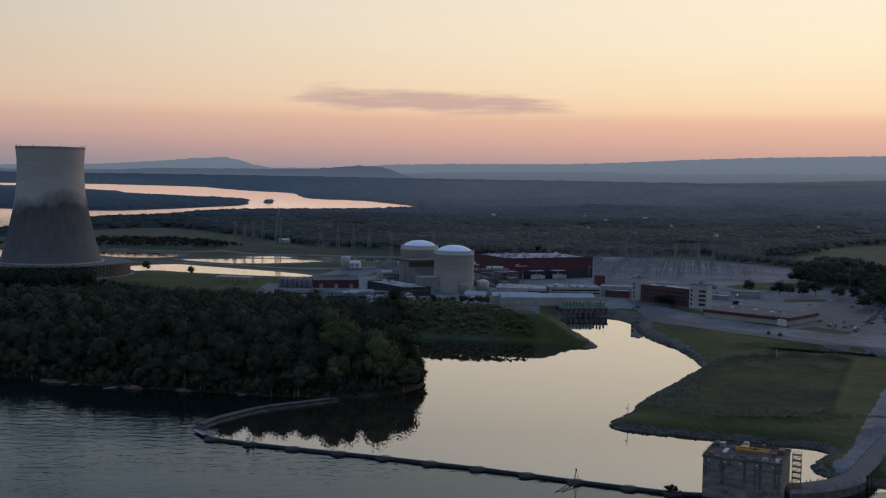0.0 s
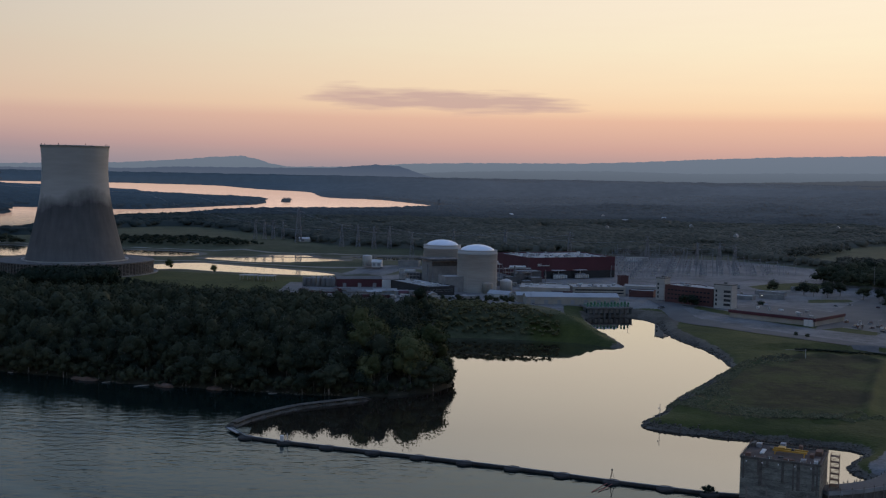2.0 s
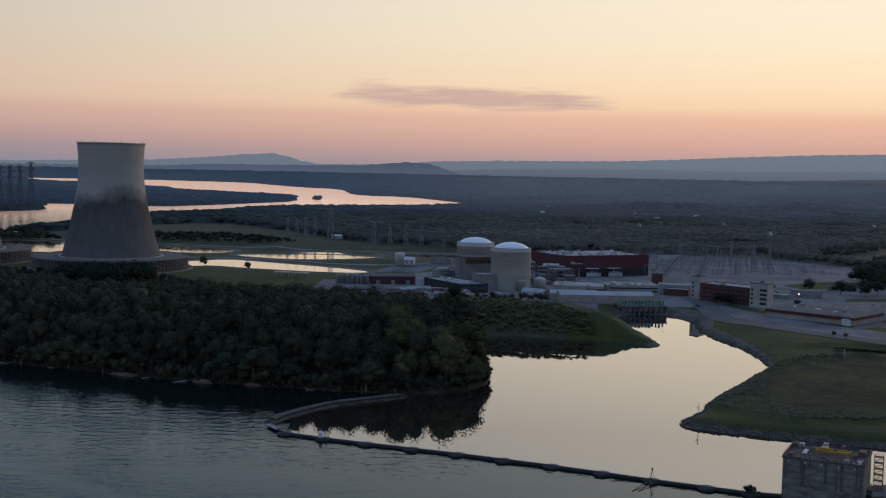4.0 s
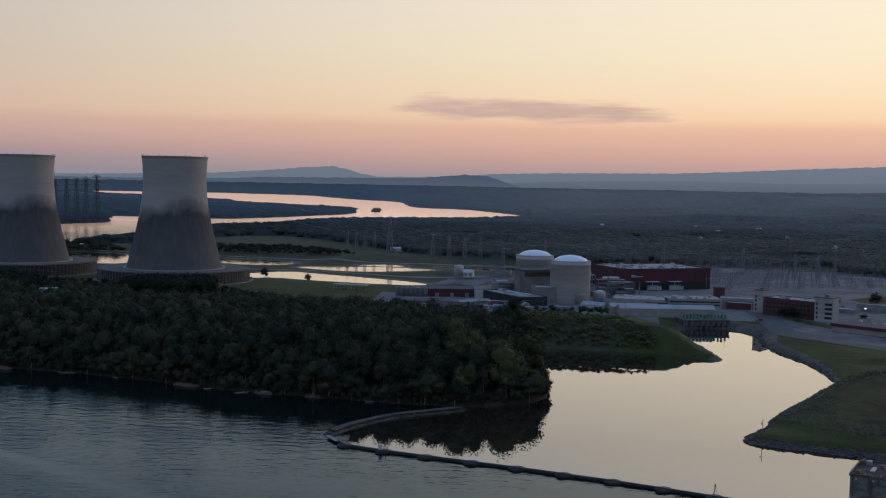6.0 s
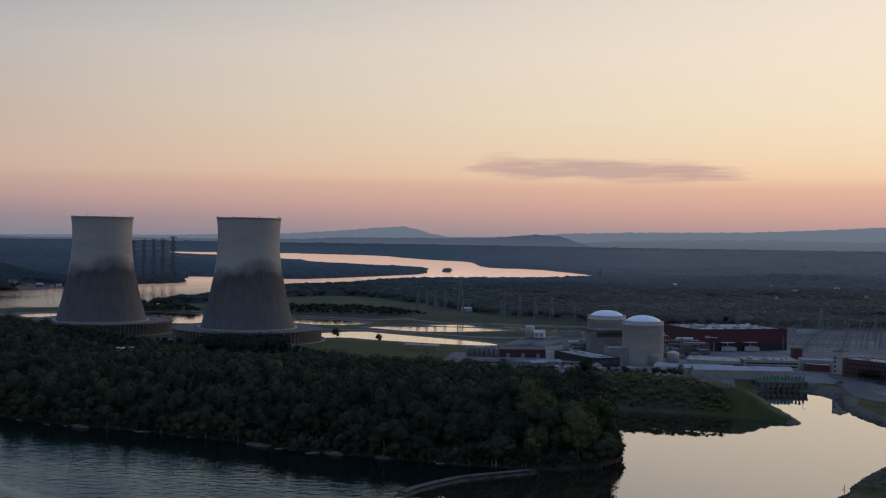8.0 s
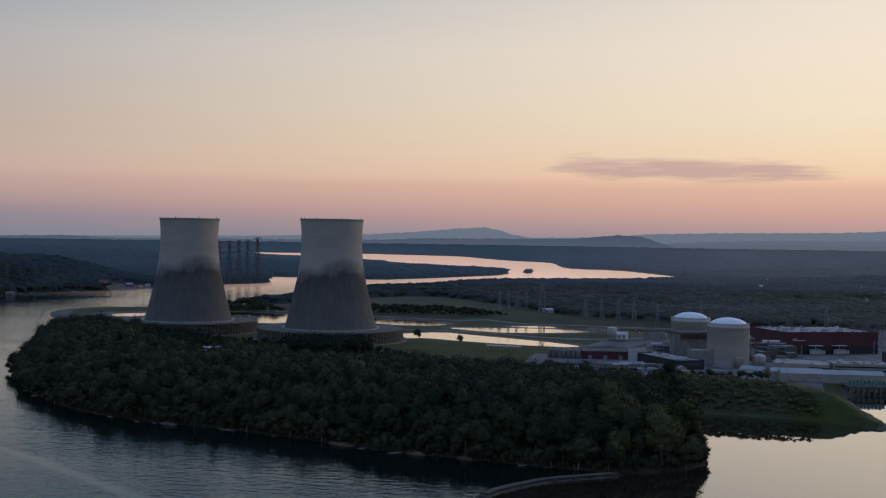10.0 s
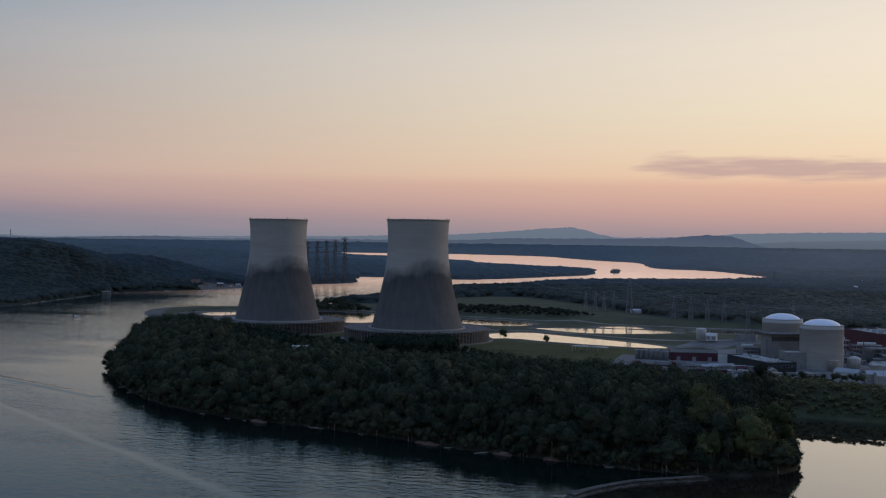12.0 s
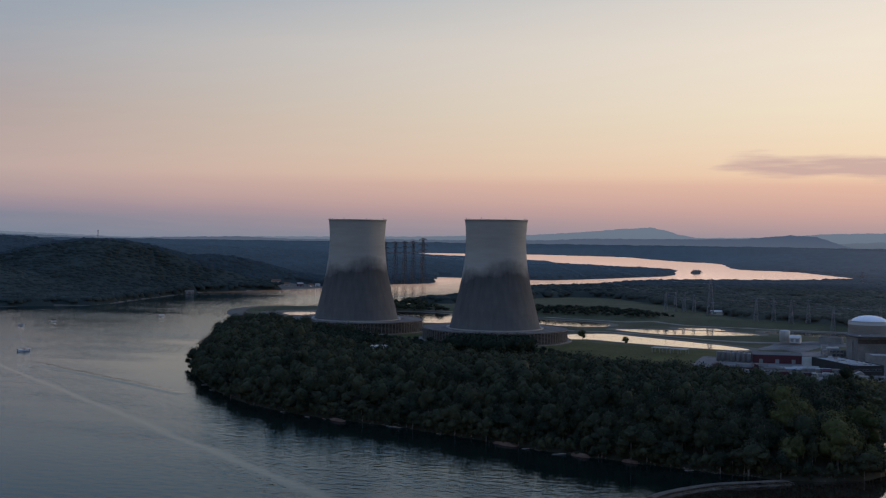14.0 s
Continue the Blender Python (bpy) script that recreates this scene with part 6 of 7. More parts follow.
for k, (p, q) in enumerate(zip(cw, cn)):
    if p[1] < 446 and k + 1 < len(cw):
        a, b = p, cw[k + 1]
        ang = math.degrees(math.atan2(b[1] - a[1], b[0] - a[0]))
        d = slab(-2.9, 2.9, -4.5, 4.5, -1.1, 0.1)
        o = part("deck_span", d, M["dark_concrete"], br)
        o.matrix_world = pose((a[0] + b[0]) / 2, (a[1] + b[1]) / 2, 4.6, 0, 0, ang)
        o = part("abutment", slab(-2.75, 2.75, -4.1, 4.1, -9, -1.08), M["grime"], br, "dark wet concrete abutment")
        o.matrix_world = pose((a[0] + b[0]) / 2, (a[1] + b[1]) / 2, 4.6, 0, 0, ang)
        for s in (-4.35, 4.35):
            o = part("kerb", slab(-2.85, 2.85, s - 0.18, s + 0.18, 0.08, 0.5, 0.04), M["dark_concrete"], br, "low concrete kerb")
            o.matrix_world = pose((a[0] + b[0]) / 2, (a[1] + b[1]) / 2, 4.6, 0, 0, ang)

intake = thing("intake_block", "weathered concrete intake block standing in the water", "intake structure", pose(141.1, 430, 0, 0, 0, -25.5))
part("wall", slab(-14.75, 14.75, -12.6, 12.6, -4, 16.6, 0.12), M["stained"], intake, "streaked grey board-marked concrete")
bm = bmesh.new()
for x0, x1, y0, y1 in ((-15.05, 15.05, -12.9, -12.3), (-15.05, 15.05, 12.3, 12.9), (-15.05, -14.45, -12.3, 12.3), (14.45, 15.05, -12.3, 12.3)):
    box(bm, x0, x1, y0, y1, 16.4, 17.3)
part("coping", bm, M["grime"], intake)
part("roof", slab(-14.45, 14.45, -12.3, 12.3, 16.5, 16.75), M["rust_deck"], intake, "grimy brown roof deck")
for k in range(6):
    part("pour_joint", slab(-14.78, 14.78, -12.63, 12.63, 1.9 + 2.35 * k, 2.02 + 2.35 * k), M["grime"], intake)
part("waterline_band", slab(-14.79, 14.79, -12.64, 12.64, -1, 0.9), M["black"], intake, "dark wet band at the waterline")
rngI = random.Random(31)
for k in range(9):
    x, w, z0 = rngI.uniform(-14.2, 13.5), rngI.uniform(0.5, 1.6), rngI.uniform(5, 14)
    part("stain_streak", slab(x, x + w, -12.625, -12.5, z0, 16.4), M["grime"], intake)
for k in range(4):
    x = -12 + 7.5 * k
    part("fender", slab(x - 0.3, x + 0.3, -12.9, -12.55, 0.2, 5.5, 0.05), M["bark"], intake)
bm = bmesh.new()
for k in range(13):
    for y in (-12.5, 12.5):
        beam(bm, (-14.7 + 2.45 * k, y, 17.2), (-14.7 + 2.45 * k, y, 18.4), 0.05, 3)
for k in range(11):
    for x in (-14.7, 14.7):
        beam(bm, (x, -12.5 + 2.5 * k, 17.2), (x, -12.5 + 2.5 * k, 18.4), 0.05, 3)
for z in (17.8, 18.4):
    for s in (-1, 1):
        beam(bm, (-14.7, s * 12.5, z), (14.7, s * 12.5, z), 0.04, 3)
        beam(bm, (s * 14.7, -12.5, z), (s * 14.7, 12.5, z), 0.04, 3)
part("railing", bm, M["rust"], intake)
for x0, x1, y0, y1, h, mt in ((-9, -7.4, -4, 3, 0.5, "white"), (-12, -10, 6, 9, 1.6, "steel"), (7, 9, -9, -7, 0.8, "roof"), (11, 13.5, 3, 8, 1.8, "rust"), (-3, -1, 8, 11, 2.2, "roof"), (1, 5, -11, -9.5, 0.8, "rust"),
                              (9.5, 11, -2, 1.5, 1.4, "rust"), (-13.5, -11.5, -10, -8, 1.2, "rust"), (-5, -3.5, -10.5, -9, 0.8, "bark"), (11.5, 13.8, -8, -4, 0.7, "bark"), (-13.8, -12.5, 6, 11, 1.5, "grime"), (4, 5.5, 8.5, 11, 1.9, "rust"),
                              (-6.5, -5, 4, 6, 1.1, "bark"), (12.2, 13.6, -11.8, -10, 1.3, "white"), (-1.5, 0.5, -7.5, -6, 0.6, "grime")):
    part("equipment_box", slab(x0, x1, y0, y1, 16.7, 16.75 + h, 0.08), M[mt], intake)
for x in (-13.5, -9.5, -4, 3, 7.5, 11, 13.6):
    part("bollard", beam(bmesh.new(), (x, -11.6, 16.7), (x, -11.6, 17.7), 0.14, 6), M["white"], intake)
for x in (-12.5, -6.5, -0.5, 5.5, 11.5):
    part("wall_lamp", slab(x - 0.25, x + 0.25, -13.1, -12.62, 15.2, 15.7, 0.05), M["white"], intake)
crane = thing("gantry_crane", "yellow gantry crane lying across the intake roof", "crane", pose(141.1, 430, 16.75, 0, 0, -25.5))
for y in (-1.5, 1.8):
    part("girder", slab(-4.5, 8.5, y - 0.35, y + 0.35, 1.3, 2.0, 0.08), M["yellow"], crane)
for x in (-3.5, 7.5):
    for y in (-1.5, 1.8):
        part("leg", beam(bmesh.new(), (x, y * 1.5, 0), (x, y, 1.4), 0.24, 6), M["yellow"], crane)
part("trolley", slab(-2.6, 0.2, -1.5, 1.9, 2.0, 2.8, 0.1), M["yellow"], crane)
part("winch", beam(bmesh.new(), (3, -1.4, 2.0), (3, 1.6, 2.0), 0.6, 12), M["black"], crane)
scaf = thing("scaffold_tower", "rusty steel scaffold stair beside the intake block", "scaffold", pose(158.9, 424.5, 0, 0, 0, -25.5))
bm = bmesh.new()
for x in (-1.6, 1.6):
    for y in (-1.4, 1.4):
        beam(bm, (x, y, -3), (x, y, 18.5), 0.12, 4)
part("upright", bm, M["rust"], scaf)
for k in range(8):
    z = 1.5 + 2.3 * k
    bm = slab(-1.7, 1.7, -1.5, 1.5, z, z + 0.12)
    for y in (-1.4, 1.4):
        beam(bm, (-1.6, y, z + 1.1), (1.6, y, z + 1.1), 0.06, 3)
        beam(bm, (-1.6, y, z - 2.2), (1.6, y, z), 0.08, 3)
    part("landing", bm, M["rust"], scaf)
part("platform", slab(-2.6, 3.6, -3, 2.6, 3.4, 4.4), M["dark_concrete"], scaf)
for k in range(9):
    x, y = 168 + 2.6 * k + random.uniform(-.5, .5), 440 + 0.9 * k
    t = thing("mooring_pile", "old wooden mooring pile standing in the water", "pile", pose(x, y, -3), "mooring piles")
    part("pile", beam(bmesh.new(), (0, 0, 0), (random.uniform(-.2, .2), 0, random.uniform(5.5, 8)), 0.22, 6), M["bark"], t)

# ---- floating boom ----
line = [(-93, 526), (-83, 509), (-64, 500.5), (-44, 493), (-23, 485.5), (-3, 478.5), (17, 470.5), (37, 462.5), (57, 453.5), (76, 444.5), (96, 436), (112, 429.5), (126, 427)]
boom = thing("floating_boom", "dark floating boom of linked pipes with round pontoons", "boom")
for a, b in zip(line, line[1:]):
    a_, b_ = Vector((*a, 0.5)), Vector((*b, 0.5))
    part("boom_pipe", beam(bmesh.new(), a_, b_, 0.72, 8), M["pontoon"], boom)
    part("walkway", beam(bmesh.new(), a_ + Vector((0, 0.5, 0.75)), b_ + Vector((0, 0.5, 0.75)), 0.17, 4), M["roof"], boom, "pale walkway edge")
for x, y in line[1:-1]:
    o = part("pontoon", turned([(0, -0.6), (3.4, -0.6), (3.7, 0.0), (3.7, 0.8), (3.5, 0.92), (0, 1.0)], 20), M["pontoon"], boom)
    o.location = (x, y, 0)
sr = np.random.RandomState(7)
joined_trees("boom_bushes", 112 + sr.uniform(-2.6, 2.6, 9), 429.5 + sr.uniform(-2.2, 2.2, 9), np.full(9, 0.8), sr.uniform(1.2, 3.6, 9), sr.uniform(1.0, 1.7, 9), 8, "wild bushes rooted on the last pontoon of the boom", "conifer")
ma = thing("boom_marker", "small white navigation marker hut on the boom", "marker", pose(-65, 500.5, 1.18))
part("hut", slab(-1.0, 0.6, -0.8, 0.8, 0, 2.6, 0.08), M["white"], ma)
part("lantern_post", beam(bmesh.new(), (2.2, 0, 0), (2.2, 0, 3.4), 0.16, 6), M["white"], ma)
tp = thing("tripod_marker", "dark tripod navigation marker on the boom", "marker", pose(76, 444.5, 1.18))
for k in range(3):
    a = k * math.tau / 3
    part("leg", beam(bmesh.new(), (1.2 * math.cos(a), 1.2 * math.sin(a), 0), (0, 0, 4), 0.1, 4), M["rust"], tp)
part("lantern", slab(-0.3, 0.3, -0.3, 0.3, 3.9, 4.6), M["black"], tp)
for s in (0, 2.5):
    bm = beam(bmesh.new(), (75 + s, 443.5, 0.8), (66 + s, 431, 0.1), 0.16, 4)
    tagged(part("mooring_rope", bm, M["redrope"]), "red mooring rope running down from the boom", "rope", "mooring ropes")
gl = thing("boom_link", "pale gangway from the stone breakwater to the boom", "gangway", pose(-91, 520, 0.6, 0, 0, -58))
part("deck", slab(-6, 6, -0.8, 0.8, 0.3, 0.7), M["roof"], gl)

# ---- poles on the meadow ----
lp = thing("signal_pole", "slim grey signal pole on the grassy point", "pole", pose(117, 553, 1.6))
part("pole", beam(bmesh.new(), (0, 0, -0.6), (0, 0, 9), 0.14, 6), M["steel"], lp)
part("cross_bar", beam(bmesh.new(), (-0.8, 0, 6.4), (0.8, 0, 6.4), 0.08, 4), M["steel"], lp)
part("lantern", slab(-0.9, -0.5, -0.2, 0.2, 6.4, 7.2), M["white"], lp)
wp = thing("weather_mast", "horizontal boom mast on the meadow", "mast", pose(253, 743, 4.6))
part("post", beam(bmesh.new(), (0, 0, -0.5), (0, 0, 6), 0.2, 6), M["white"], wp)
part("arm", beam(bmesh.new(), (-13, 3, 5.2), (0.5, 0, 5.2), 0.16, 4), M["steel"], wp)


# ---- greenery outside the big wood ----
def stand(name, poly, step, seed, h0, h1, label, margin=0.0, mt="leaf", squat=1.3):
    x, y = scatter(poly, step, seed, margin)
    z, _, main, _ = land(x, y)
    ok = main > 1.5
    x, y, z = x[ok], y[ok], z[ok]
    r = np.random.RandomState(seed)
    return joined_trees(name, x, y, z, r.uniform(h0, h1, len(x)), r.uniform(0.8, 1.2, len(x)) * squat, seed, label, mt)


stand("tree_belt", [(-640, 1765), (-560, 1850), (-418, 1880), (-314, 1810), (-262, 1730), (-300, 1725), (-375, 1745), (-471, 1750)], 10, 61, 5, 10, "belt of low broadleaf trees along the dike", mt="leaf", squat=2.0)
stand("tree_belt", [(-900, 1765), (-800, 1790), (-790, 1900), (-700, 1830), (-640, 1760), (-700, 1752), (-800, 1770)], 11, 62, 6, 14, "low trees and scrub behind the dike", mt="leaf", squat=2.0)
stand("dike_scrub", [(-985, 1640), (-960, 1690), (-880, 1752), (-780, 1800), (-772, 1792), (-880, 1742), (-950, 1680)], 5, 63, 1.2, 3.2, "low scrub along the river dike", mt="shrub", squat=2.0)
stand("bank_shrubs", [(-22, 860), (10, 846), (60, 840), (100, 832), (96, 850), (70, 880), (40, 905), (-10, 915), (-40, 905)], 3.6, 64, 1.6, 5.5, "mixed shrubs on the grassy bank", mt="shrub", squat=1.9)
stand("bank_shrubs", [(-60, 905), (-30, 895), (10, 912), (40, 915), (66, 902), (70, 915), (30, 930), (-40, 925)], 5.0, 65, 4, 8.5, "taller shrubs along the top of the bank", mt="leaf", squat=1.4)
stand("conifer_clump", [(-390, 1050), (-330, 1038), (-303, 1085), (-325, 1108), (-388, 1088)], 5, 66, 20, 24, "dark dense evergreen clump in front of the tower", mt="conifer", squat=1.1)
stand("conifer_clump", [(-640, 1130), (-520, 1040), (-470, 1052), (-480, 1085), (-560, 1130), (-620, 1165)], 5.5, 69, 15, 20, "dark dense evergreen clump beside the far tower", mt="conifer", squat=1.1)
stand("low_scrub", [(-570, 1140), (-480, 1112), (-380, 1066), (-300, 1015), (-235, 965), (-195, 985), (-285, 1110), (-325, 1150), (-420, 1158), (-520, 1195)], 7, 70, 4, 8, "low dark scrub at the foot of the towers", squat=1.6)
stand("plant_grove", [(440, 1000), (500, 1010), (620, 1080), (640, 1330), (560, 1370), (500, 1330), (440, 1280), (440, 1230), (480, 1200), (470, 1120), (440, 1050)], 9.5, 60, 14, 22, "grove of tall broadleaf trees beside the parking lot", squat=1.15)
stand("field_trees", [(590, 1480), (640, 1520), (620, 1600), (560, 1560)], 11, 67, 9, 14, "clump of trees in the pasture", mt="leaf_far", squat=1.5)
stand("field_trees", [(470, 1640), (560, 1660), (700, 1850), (640, 1860), (500, 1720)], 13, 68, 9, 15, "hedgerow trees by the pasture", mt="leaf_far", squat=1.5)
rngT = random.Random(9)
for x, y, h in ((356, 1159, 13), (381, 1136, 14), (386, 1122, 13), (397, 1112, 13), (406, 1140, 15), (417, 1133, 15), (428, 1100, 14), (440, 1090, 13), (418, 1010, 15), (440, 1030, 18), (452, 1060, 20), (466, 1090, 21), (478, 1120, 22),
                (490, 1160, 24), (440, 1250, 22), (455, 1270, 22), (470, 1292, 24), (490, 1300, 24), (510, 1320, 24), (525, 1339, 24), (545, 1300, 22), (500, 1220, 24), (520, 1250, 24), (540, 1200, 26), (450, 990, 14), (470, 1020, 18),
                (490, 1060, 22), (510, 1100, 24), (530, 1150, 24), (430, 970, 10), (455, 1230, 20), (232, 1024, 10), (238, 1018, 11), (274, 829, 4), (281, 824, 3.5), (241, 1012, 9), (300, 1010, 7)):
    add_tree(x, y, ground_at(x, y) - 0.2, h * 1.15, rngT.uniform(1.3, 1.8), rngT.uniform(0, 6), rngT, "broadleaf tree in leaf standing in the plant grounds", "plant trees")

for x, y, h in ((-317, 1342, 15), (-258, 1310, 11)):
    add_tree(x, y, ground_at(x, y) - 0.2, h * 1.15, rngT.uniform(1.0, 1.3), rngT.uniform(0, 6), rngT, "lone olive-leaved tree beside the settling ponds", "pond trees", OLIVE_CROWNS)

# tufts that break up the meadow
def tufts(name, poly, step, seed, size, mt, label):
    x, y = scatter(poly, step, seed, 1.0)
    r = np.random.RandomState(seed)
    keep = wander(x, y, 60, seed + 3) + r.normal(0, 0.5, len(x)) > 0.1
    x, y = x[keep], y[keep]
    z = land(x, y)[0]
    n = 7
    cen = np.repeat(np.c_[x, y, z + size * 0.35], n, 0) + r.normal(0, size * 0.45, (len(x) * n, 3)) * (1, 1, 0.5)
    v, f = clump_cards(r, cen, size * 0.6, np.array([[0.0, -0.5, 1.0]]))
    ob = new(name, arrays(name, v, f, [M[mt]]))
    tagged(ob, label, "grass tufts", kind="stuff")


tufts("dry_stalks", [(121, 590), (190, 712), (240, 752), (250, 735), (200, 700), (175, 640), (162, 580), (260, 555), (222, 545), (150, 545)], 1.25, 72, 0.8, "stalks", "dry pale stalks along the meadow berm")
hu = np.arange(0, 1, 0.022)
hx_, hy_ = np.interp(hu, [0, 0.3, 0.6, 0.8, 1], [258, 277, 293, 309, 322]), np.interp(hu, [0, 0.3, 0.6, 0.8, 1], [776, 774, 767, 761, 754])
hr = np.random.RandomState(75)
hx_, hy_ = np.r_[hx_, hx_ + hr.normal(0, 1.2, len(hx_))], np.r_[hy_, hy_ + hr.normal(0, 1.2, len(hx_))]
joined_trees("meadow_hedge", hx_, hy_, land(hx_, hy_)[0] - 0.3, hr.uniform(1.6, 2.7, len(hx_)), hr.uniform(2.6, 3.6, len(hx_)), 76, "low dark hedge along the far edge of the meadow")
tufts("bank_tufts", [(70, 838), (106, 830), (135, 808), (133, 870), (118, 915), (90, 930), (60, 900)], 3.0, 73, 0.45, "grass", "rough grass on the spit")


# ---- loose stones of the banks ----
def stones(name, poly_line, width, count, seed, label, size=(0.4, 1.1)):
    r = np.random.RandomState(seed)
    bm0 = bmesh.new()
    bmesh.ops.create_icosphere(bm0, subdivisions=1, radius=1)
    bv = np.array([v.co for v in bm0.verts])
    bf = np.array([[v.index for v in f.verts] for f in bm0.faces])
    bm0.free()
    p = np.array(poly_line, float)
    s = np.r_[0, np.cumsum(np.hypot(*np.diff(p, axis=0).T))]
    u = r.uniform(0, s[-1], count)
    x, y = np.interp(u, s, p[:, 0]) + r.normal(0, width, count), np.interp(u, s, p[:, 1]) + r.normal(0, width, count)
    z = land(x, y)[0]
    ok = z > -0.6
    vs = []
    for a, b, c in zip(x[ok], y[ok], z[ok]):
        k = r.uniform(*size)
        vs.append(bv * k * r.uniform(0.7, 1.3, (len(bv), 1)) * (1, 1, 0.7) + (a, b, c))
    n = len(vs)
    f = (bf[None] + (np.arange(n) * len(bv))[:, None, None]).reshape(-1, 3)
    ob = new(name, arrays(name, np.concatenate(vs), f, [M["riprap"]]))
    tagged(ob, label, "stones", kind="stuff")


stones("bank_stones", [(194, 946), (187, 892), (189, 849), (196, 822), (201, 780), (200, 740), (184, 690), (162, 652), (140, 611), (121, 575), (106, 551), (137, 531), (172, 519), (199, 507), (195, 491), (182, 472), (182, 458)], 1.8, 3600, 81, "grey riprap stones lining the inlet", (0.3, 0.8))
stones("breakwater_stones", BREAKWATER_LINE, 2.0, 1100, 82, "grey riprap stones of the breakwater", (0.25, 0.6))
stones("shore_stones", [(-584, 899), (-499, 789), (-411, 715), (-287, 677), (-167, 632), (-63, 611), (0, 622)], 1.5, 900, 83, "stones and drift along the wooded shore", (0.3, 0.7))

ribbon("pavement_breakwater", BREAKWATER_LINE, 4.6, "riprap", "narrow pale gravel path on top of the breakwater", "path", 0.8)

# ---- the west bank and the boats ----
for k, (x, y, s, w, r) in enumerate(((-1303, 2372, 1.3, "white", "rust"), (-1284, 2390, 0.8, "tan", "rust"), (-1262, 2418, 0.9, "maroon", "roof"), (-1244, 2440, 0.7, "tan", "rust"), (-1236, 2460, 0.7, "white", "roof"))):
    hs = gabled("river_house", "%s riverside house with a %s roof" % (w, {"rust": "brown", "roof": "grey"}[r]), "house", x - 10, y + 5, 16 * s, 10 * s, 40, max(1.0, ground_at(x - 10, y + 5) - 0.5), 7 * s, 11 * s, w, r)
    for i in range(3):
        part("window", slab(-6 * s + 4 * s * i, -4.4 * s + 4 * s * i, -5 * s - 0.1, -5 * s + 0.05, 2 * s, 4 * s), M["lit"] if (k, i) in ((0, 0), (3, 1)) else M["glass"], hs, "lit window" if (k, i) in ((0, 0), (3, 1)) else "")
dk = thing("dock", "low wooden boat dock on the far bank", "dock", pose(-1262, 2392, 0, 0, 0, 40))
part("deck", slab(-30, 30, -2, 2, 0.6, 1.0), M["bark"], dk)
for k in range(7):
    part("pile", beam(bmesh.new(), (-28 + 9 * k, 0, -2), (-28 + 9 * k, 0, 1.6), 0.3, 6), M["bark"], dk)
gabled("boat_house", "dark boat house on the point", "boat house", -1330, 2032, 18, 10, 30, 1, 4, 6.5, "bark", "bark")
hm = thing("radio_mast", "thin lattice radio mast on the wooded hill", "mast", pose(-1695, 2200, 98))
part("mast", lattice(bmesh.new(), 1.0, 0.6, 0, 36, 9, 0.16), M["steel"], hm)


def boat(x, y, turn, length, label):
    t = thing("motor_boat", label, "boat", pose(x, y, 0, 0, 0, turn), "boats")
    bm = bmesh.new()
    secs = [(-0.5, 0.17, 0.0), (-0.2, 0.19, 0.0), (0.15, 0.17, 0.01), (0.38, 0.09, 0.03), (0.5, 0.005, 0.05)]
    rows = []
    for u, w, lift in secs:
        rows.append([bm.verts.new((u * length, s * w * length, z * length + lift * length)) for s, z in ((-1, 0.14), (-0.7, 0.0), (0, -0.05), (0.7, 0.0), (1, 0.14))])
    for a, b in zip(rows, rows[1:]):
        for k in range(4):
            bm.faces.new((a[k], a[k + 1], b[k + 1], b[k]))
    for a, b in zip(rows, rows[1:]):
        bm.faces.new((a[0], b[0], b[4], a[4]))
    bm.faces.new(rows[0])
    bmesh.ops.recalc_face_normals(bm, faces=bm.faces)
    part("hull", bm, M["dome"], t)
    part("windscreen", slab(-0.05 * length, 0.1 * length, -0.11 * length, 0.11 * length, 0.13 * length, 0.26 * length, 0.03), M["glass"], t)
    part("outboard", slab(-0.56 * length, -0.48 * length, -0.04 * length, 0.04 * length, 0.02 * length, 0.22 * length), M["black"], t)
    return t


boat(-822, 945, 55, 13, "white motor boat under way on the river")
boat(-1055, 1208, 20, 8, "small dark boat drifting on the river")
boat(-1067, 1287, 30, 6, "small low boat drifting on the river")
boat(-1012, 1469, 40, 8, "small motor boat on the far river")


# wake: a long low swell behind the boat
def swell(pts, width, height, label):
    p = np.array(pts, float)
    for _ in range(3):
        p = np.r_[p[:1], np.stack((0.75 * p[:-1] + 0.25 * p[1:], 0.25 * p[:-1] + 0.75 * p[1:]), 1).reshape(-1, 2), p[-1:]]
    d = np.gradient(p, axis=0)
    d /= np.hypot(d[:, 0], d[:, 1])[:, None]
    nrm = np.c_[-d[:, 1], d[:, 0]]
    us = np.linspace(-1, 1, 13)
    rows = [np.c_[p + nrm * width * u, height * (0.5 + 0.5 * math.cos(u * math.pi)) * np.sin(np.linspace(0.02, math.pi - 0.02, len(p))) ** 0.5 - 0.02] for u in us]
    n = len(p)
    i = np.arange(n - 1)
    f = np.concatenate([np.c_[i + k * n, i + 1 + k * n, i + 1 + (k + 1) * n, i + (k + 1) * n] for k in range(len(us) - 1)])
    ob = new("water_wake", arrays("water_wake", np.concatenate(rows), f, [M["river"]], smooth=True))
    tagged(ob, label, "wake", kind="structure")


swell([(-739, 866), (-659, 824), (-569, 783), (-495, 745)], 9, 0.4, "low dark swell spreading from a boat")

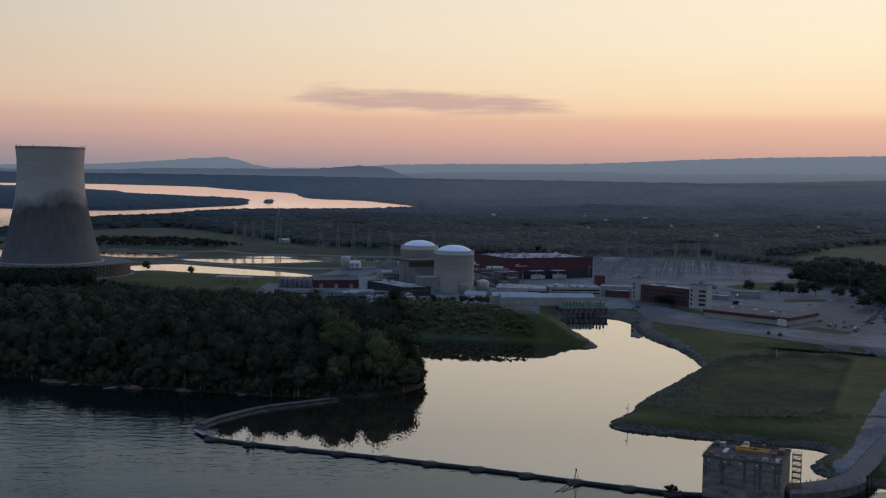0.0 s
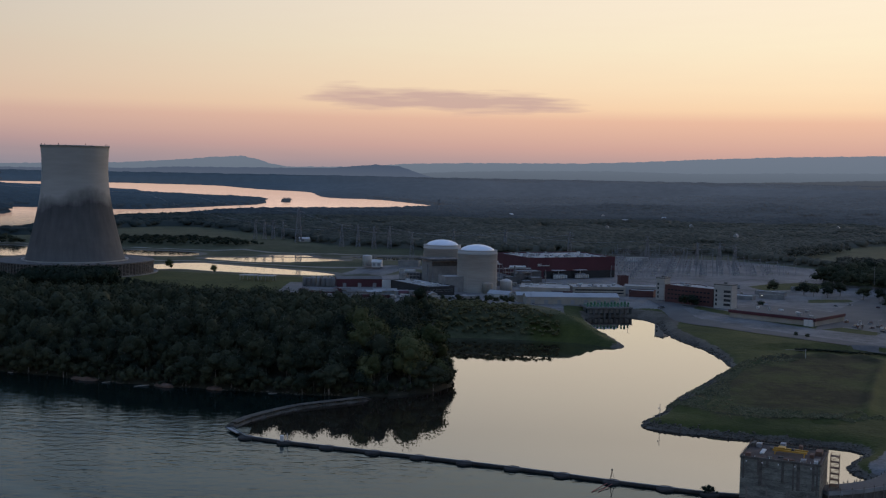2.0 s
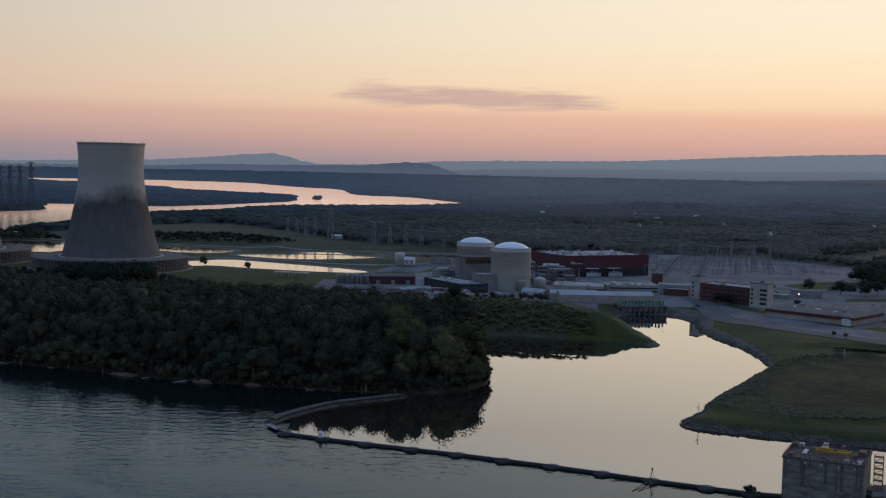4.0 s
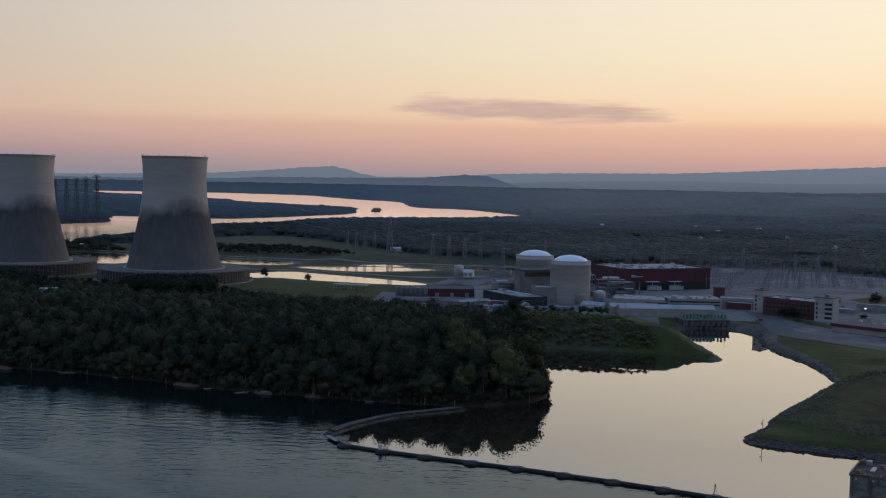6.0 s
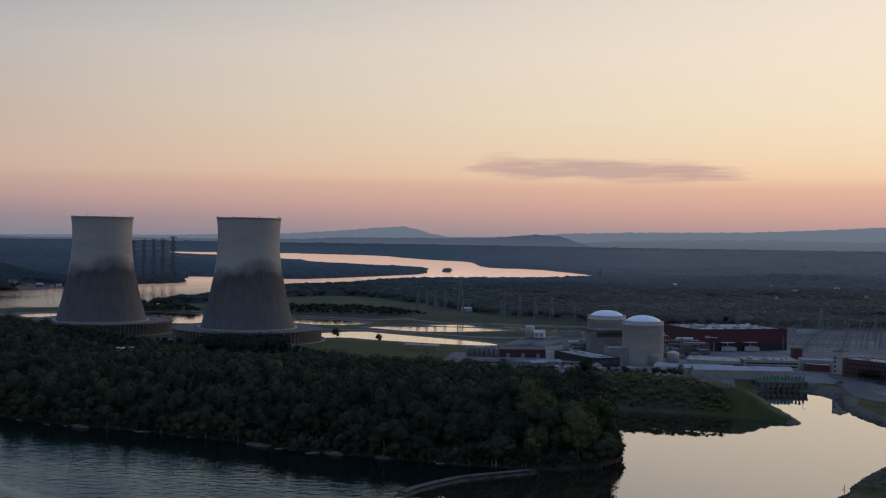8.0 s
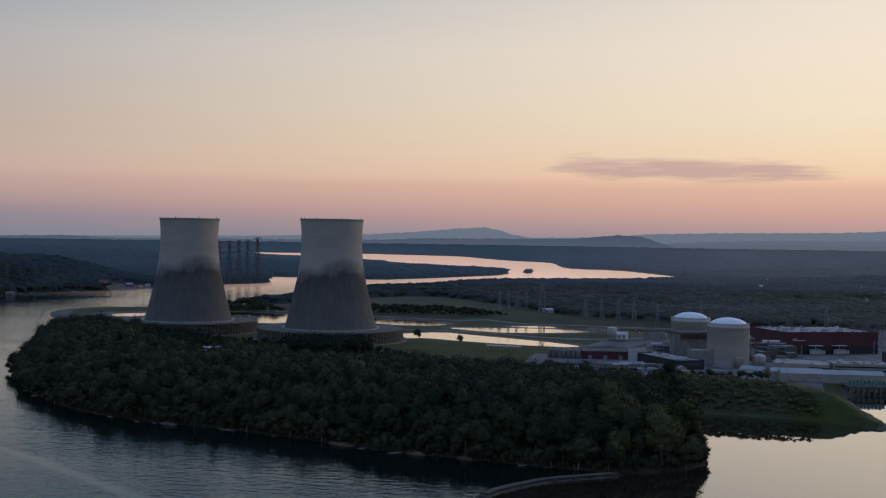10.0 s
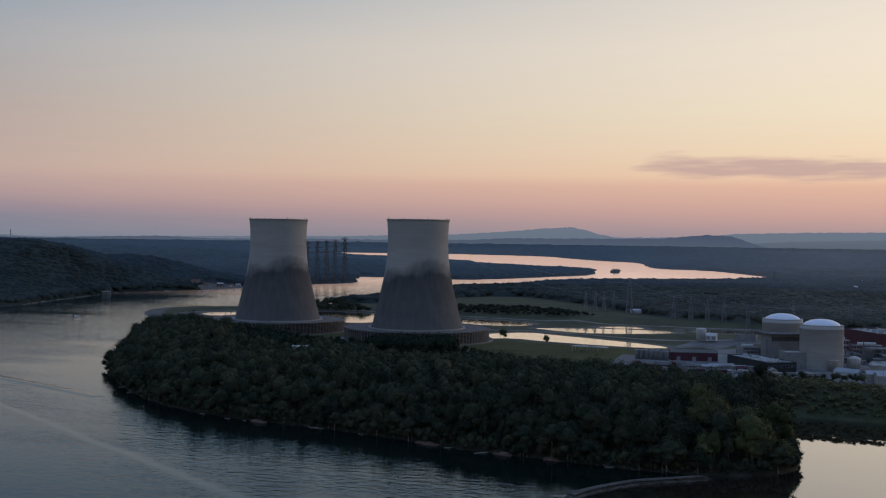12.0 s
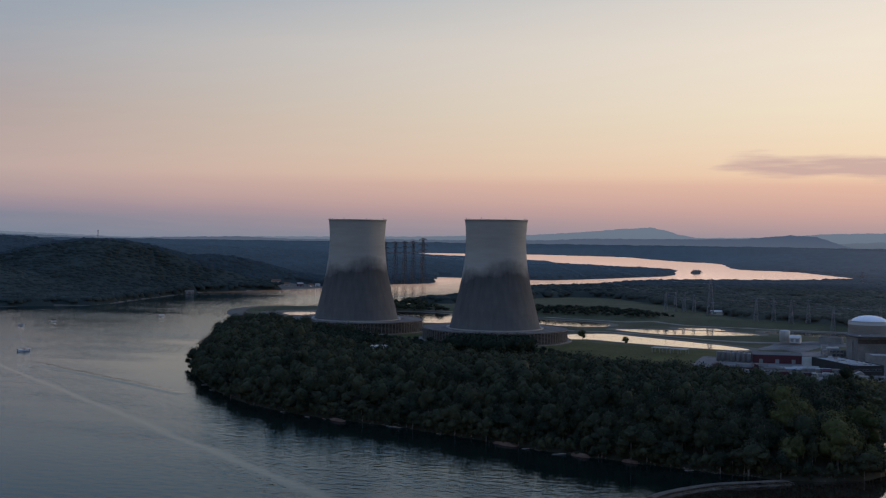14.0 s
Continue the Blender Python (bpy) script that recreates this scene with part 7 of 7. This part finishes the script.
ix, iy = scatter([(-590, 4285), (-574, 4275), (-558, 4285), (-560, 4320), (-585, 4320)], 8, 91)
ir = np.random.RandomState(92)
iq = drawn_in(np.c_[ix, iy, 0 * ix + 1])
joined_trees("islet_trees", iq[:, 0], iq[:, 1], iq[:, 2] - 4.5, ir.uniform(16, 27, len(ix)), ir.uniform(1.0, 1.4, len(ix)), 93, "hazy clump of trees on a small river islet", "haze")

# ---- scattered far houses, and what lies along the wooded shore ----
rngH = random.Random(55)
placed = 0
while placed < 9:
    hx, hy = rngH.uniform(120, 1500), rngH.uniform(1750, 3400)
    zz, kk = wooded(np.array([hx]), np.array([hy]))
    if abs(math.degrees(math.atan2(hx, hy)) - 12) < 12 and kk[0] > 10:
        q = drawn_in([(hx, hy, zz[0] + 9)])[0]
        gabled("far_house", "small pale house among the far woods", "house", q[0], q[1], rngH.uniform(9, 15), 7, rngH.uniform(0, 90), q[2], 5, 8, rngH.choice(("white", "tan", "roof")), rngH.choice(("white", "roof")))
        placed += 1
gabled("forest_lodge", "pale-roofed low building in a clearing of the wood", "building", -472, 1045, 40, 14, 38, ground_at(-472, 1045), 4, 7, "tan", "white")
for k in range(26):
    u = rngH.uniform(0, 1)
    i_ = rngH.randint(0, 9)
    shore_line = [(-547, 847), (-499, 789), (-450, 741), (-411, 715), (-353, 688), (-287, 677), (-251, 665), (-213, 651), (-167, 632), (-115, 622), (-63, 611)]
    a, b = Vector(shore_line[i_]), Vector(shore_line[i_ + 1])
    p = a.lerp(b, u)
    if k % 2:
        t = thing("dead_trunk", "bare pale dead trunk standing at the shore", "dead tree", pose(p.x, p.y + 1.5, 0.0, rngH.uniform(-8, 8), rngH.uniform(-8, 8), 0), "shore snags")
        h = rngH.uniform(3, 6.5)
        part("trunk", beam(bmesh.new(), (0, 0, -1), (0.3, 0, h), 0.16, 6), M["snag"], t)
        part("branch", beam(bmesh.new(), (0.15, 0, h * 0.6), (1.6, 0.5, h * 0.85), 0.07, 4), M["snag"], t)
    else:
        t = thing("driftwood", "pale fallen log lying at the water's edge", "log", pose(p.x, p.y - 2.5, 0.15, 0, 0, rngH.uniform(-50, 50)), "drift logs")
        part("log", beam(bmesh.new(), (-rngH.uniform(2, 4), 0, 0), (rngH.uniform(2, 4), 0, 0.4), 0.22, 6), M["snag"], t)
for x, y, s in ((-330, 682, 7), (-200, 645, 9), (-150, 629, 6), (-120, 623, 5)):
    bm = bmesh.new()
    bmesh.ops.create_icosphere(bm, subdivisions=3, radius=1)
    for v in bm.verts:
        n_ = noise.noise(v.co * 2.1 + Vector((x, y, 0)))
        v.co = Vector((v.co.x * s, v.co.y * 2.2, v.co.z * 1.6)) * (1 + 0.3 * n_)
    o = part("clay_bank", bm, M["clay"])
    o.matrix_world = pose(x, y - 0.5, 0.4, 0, 0, -20)
    tagged(o, "bare reddish clay bank washed out below the trees", "bank", "clay banks")
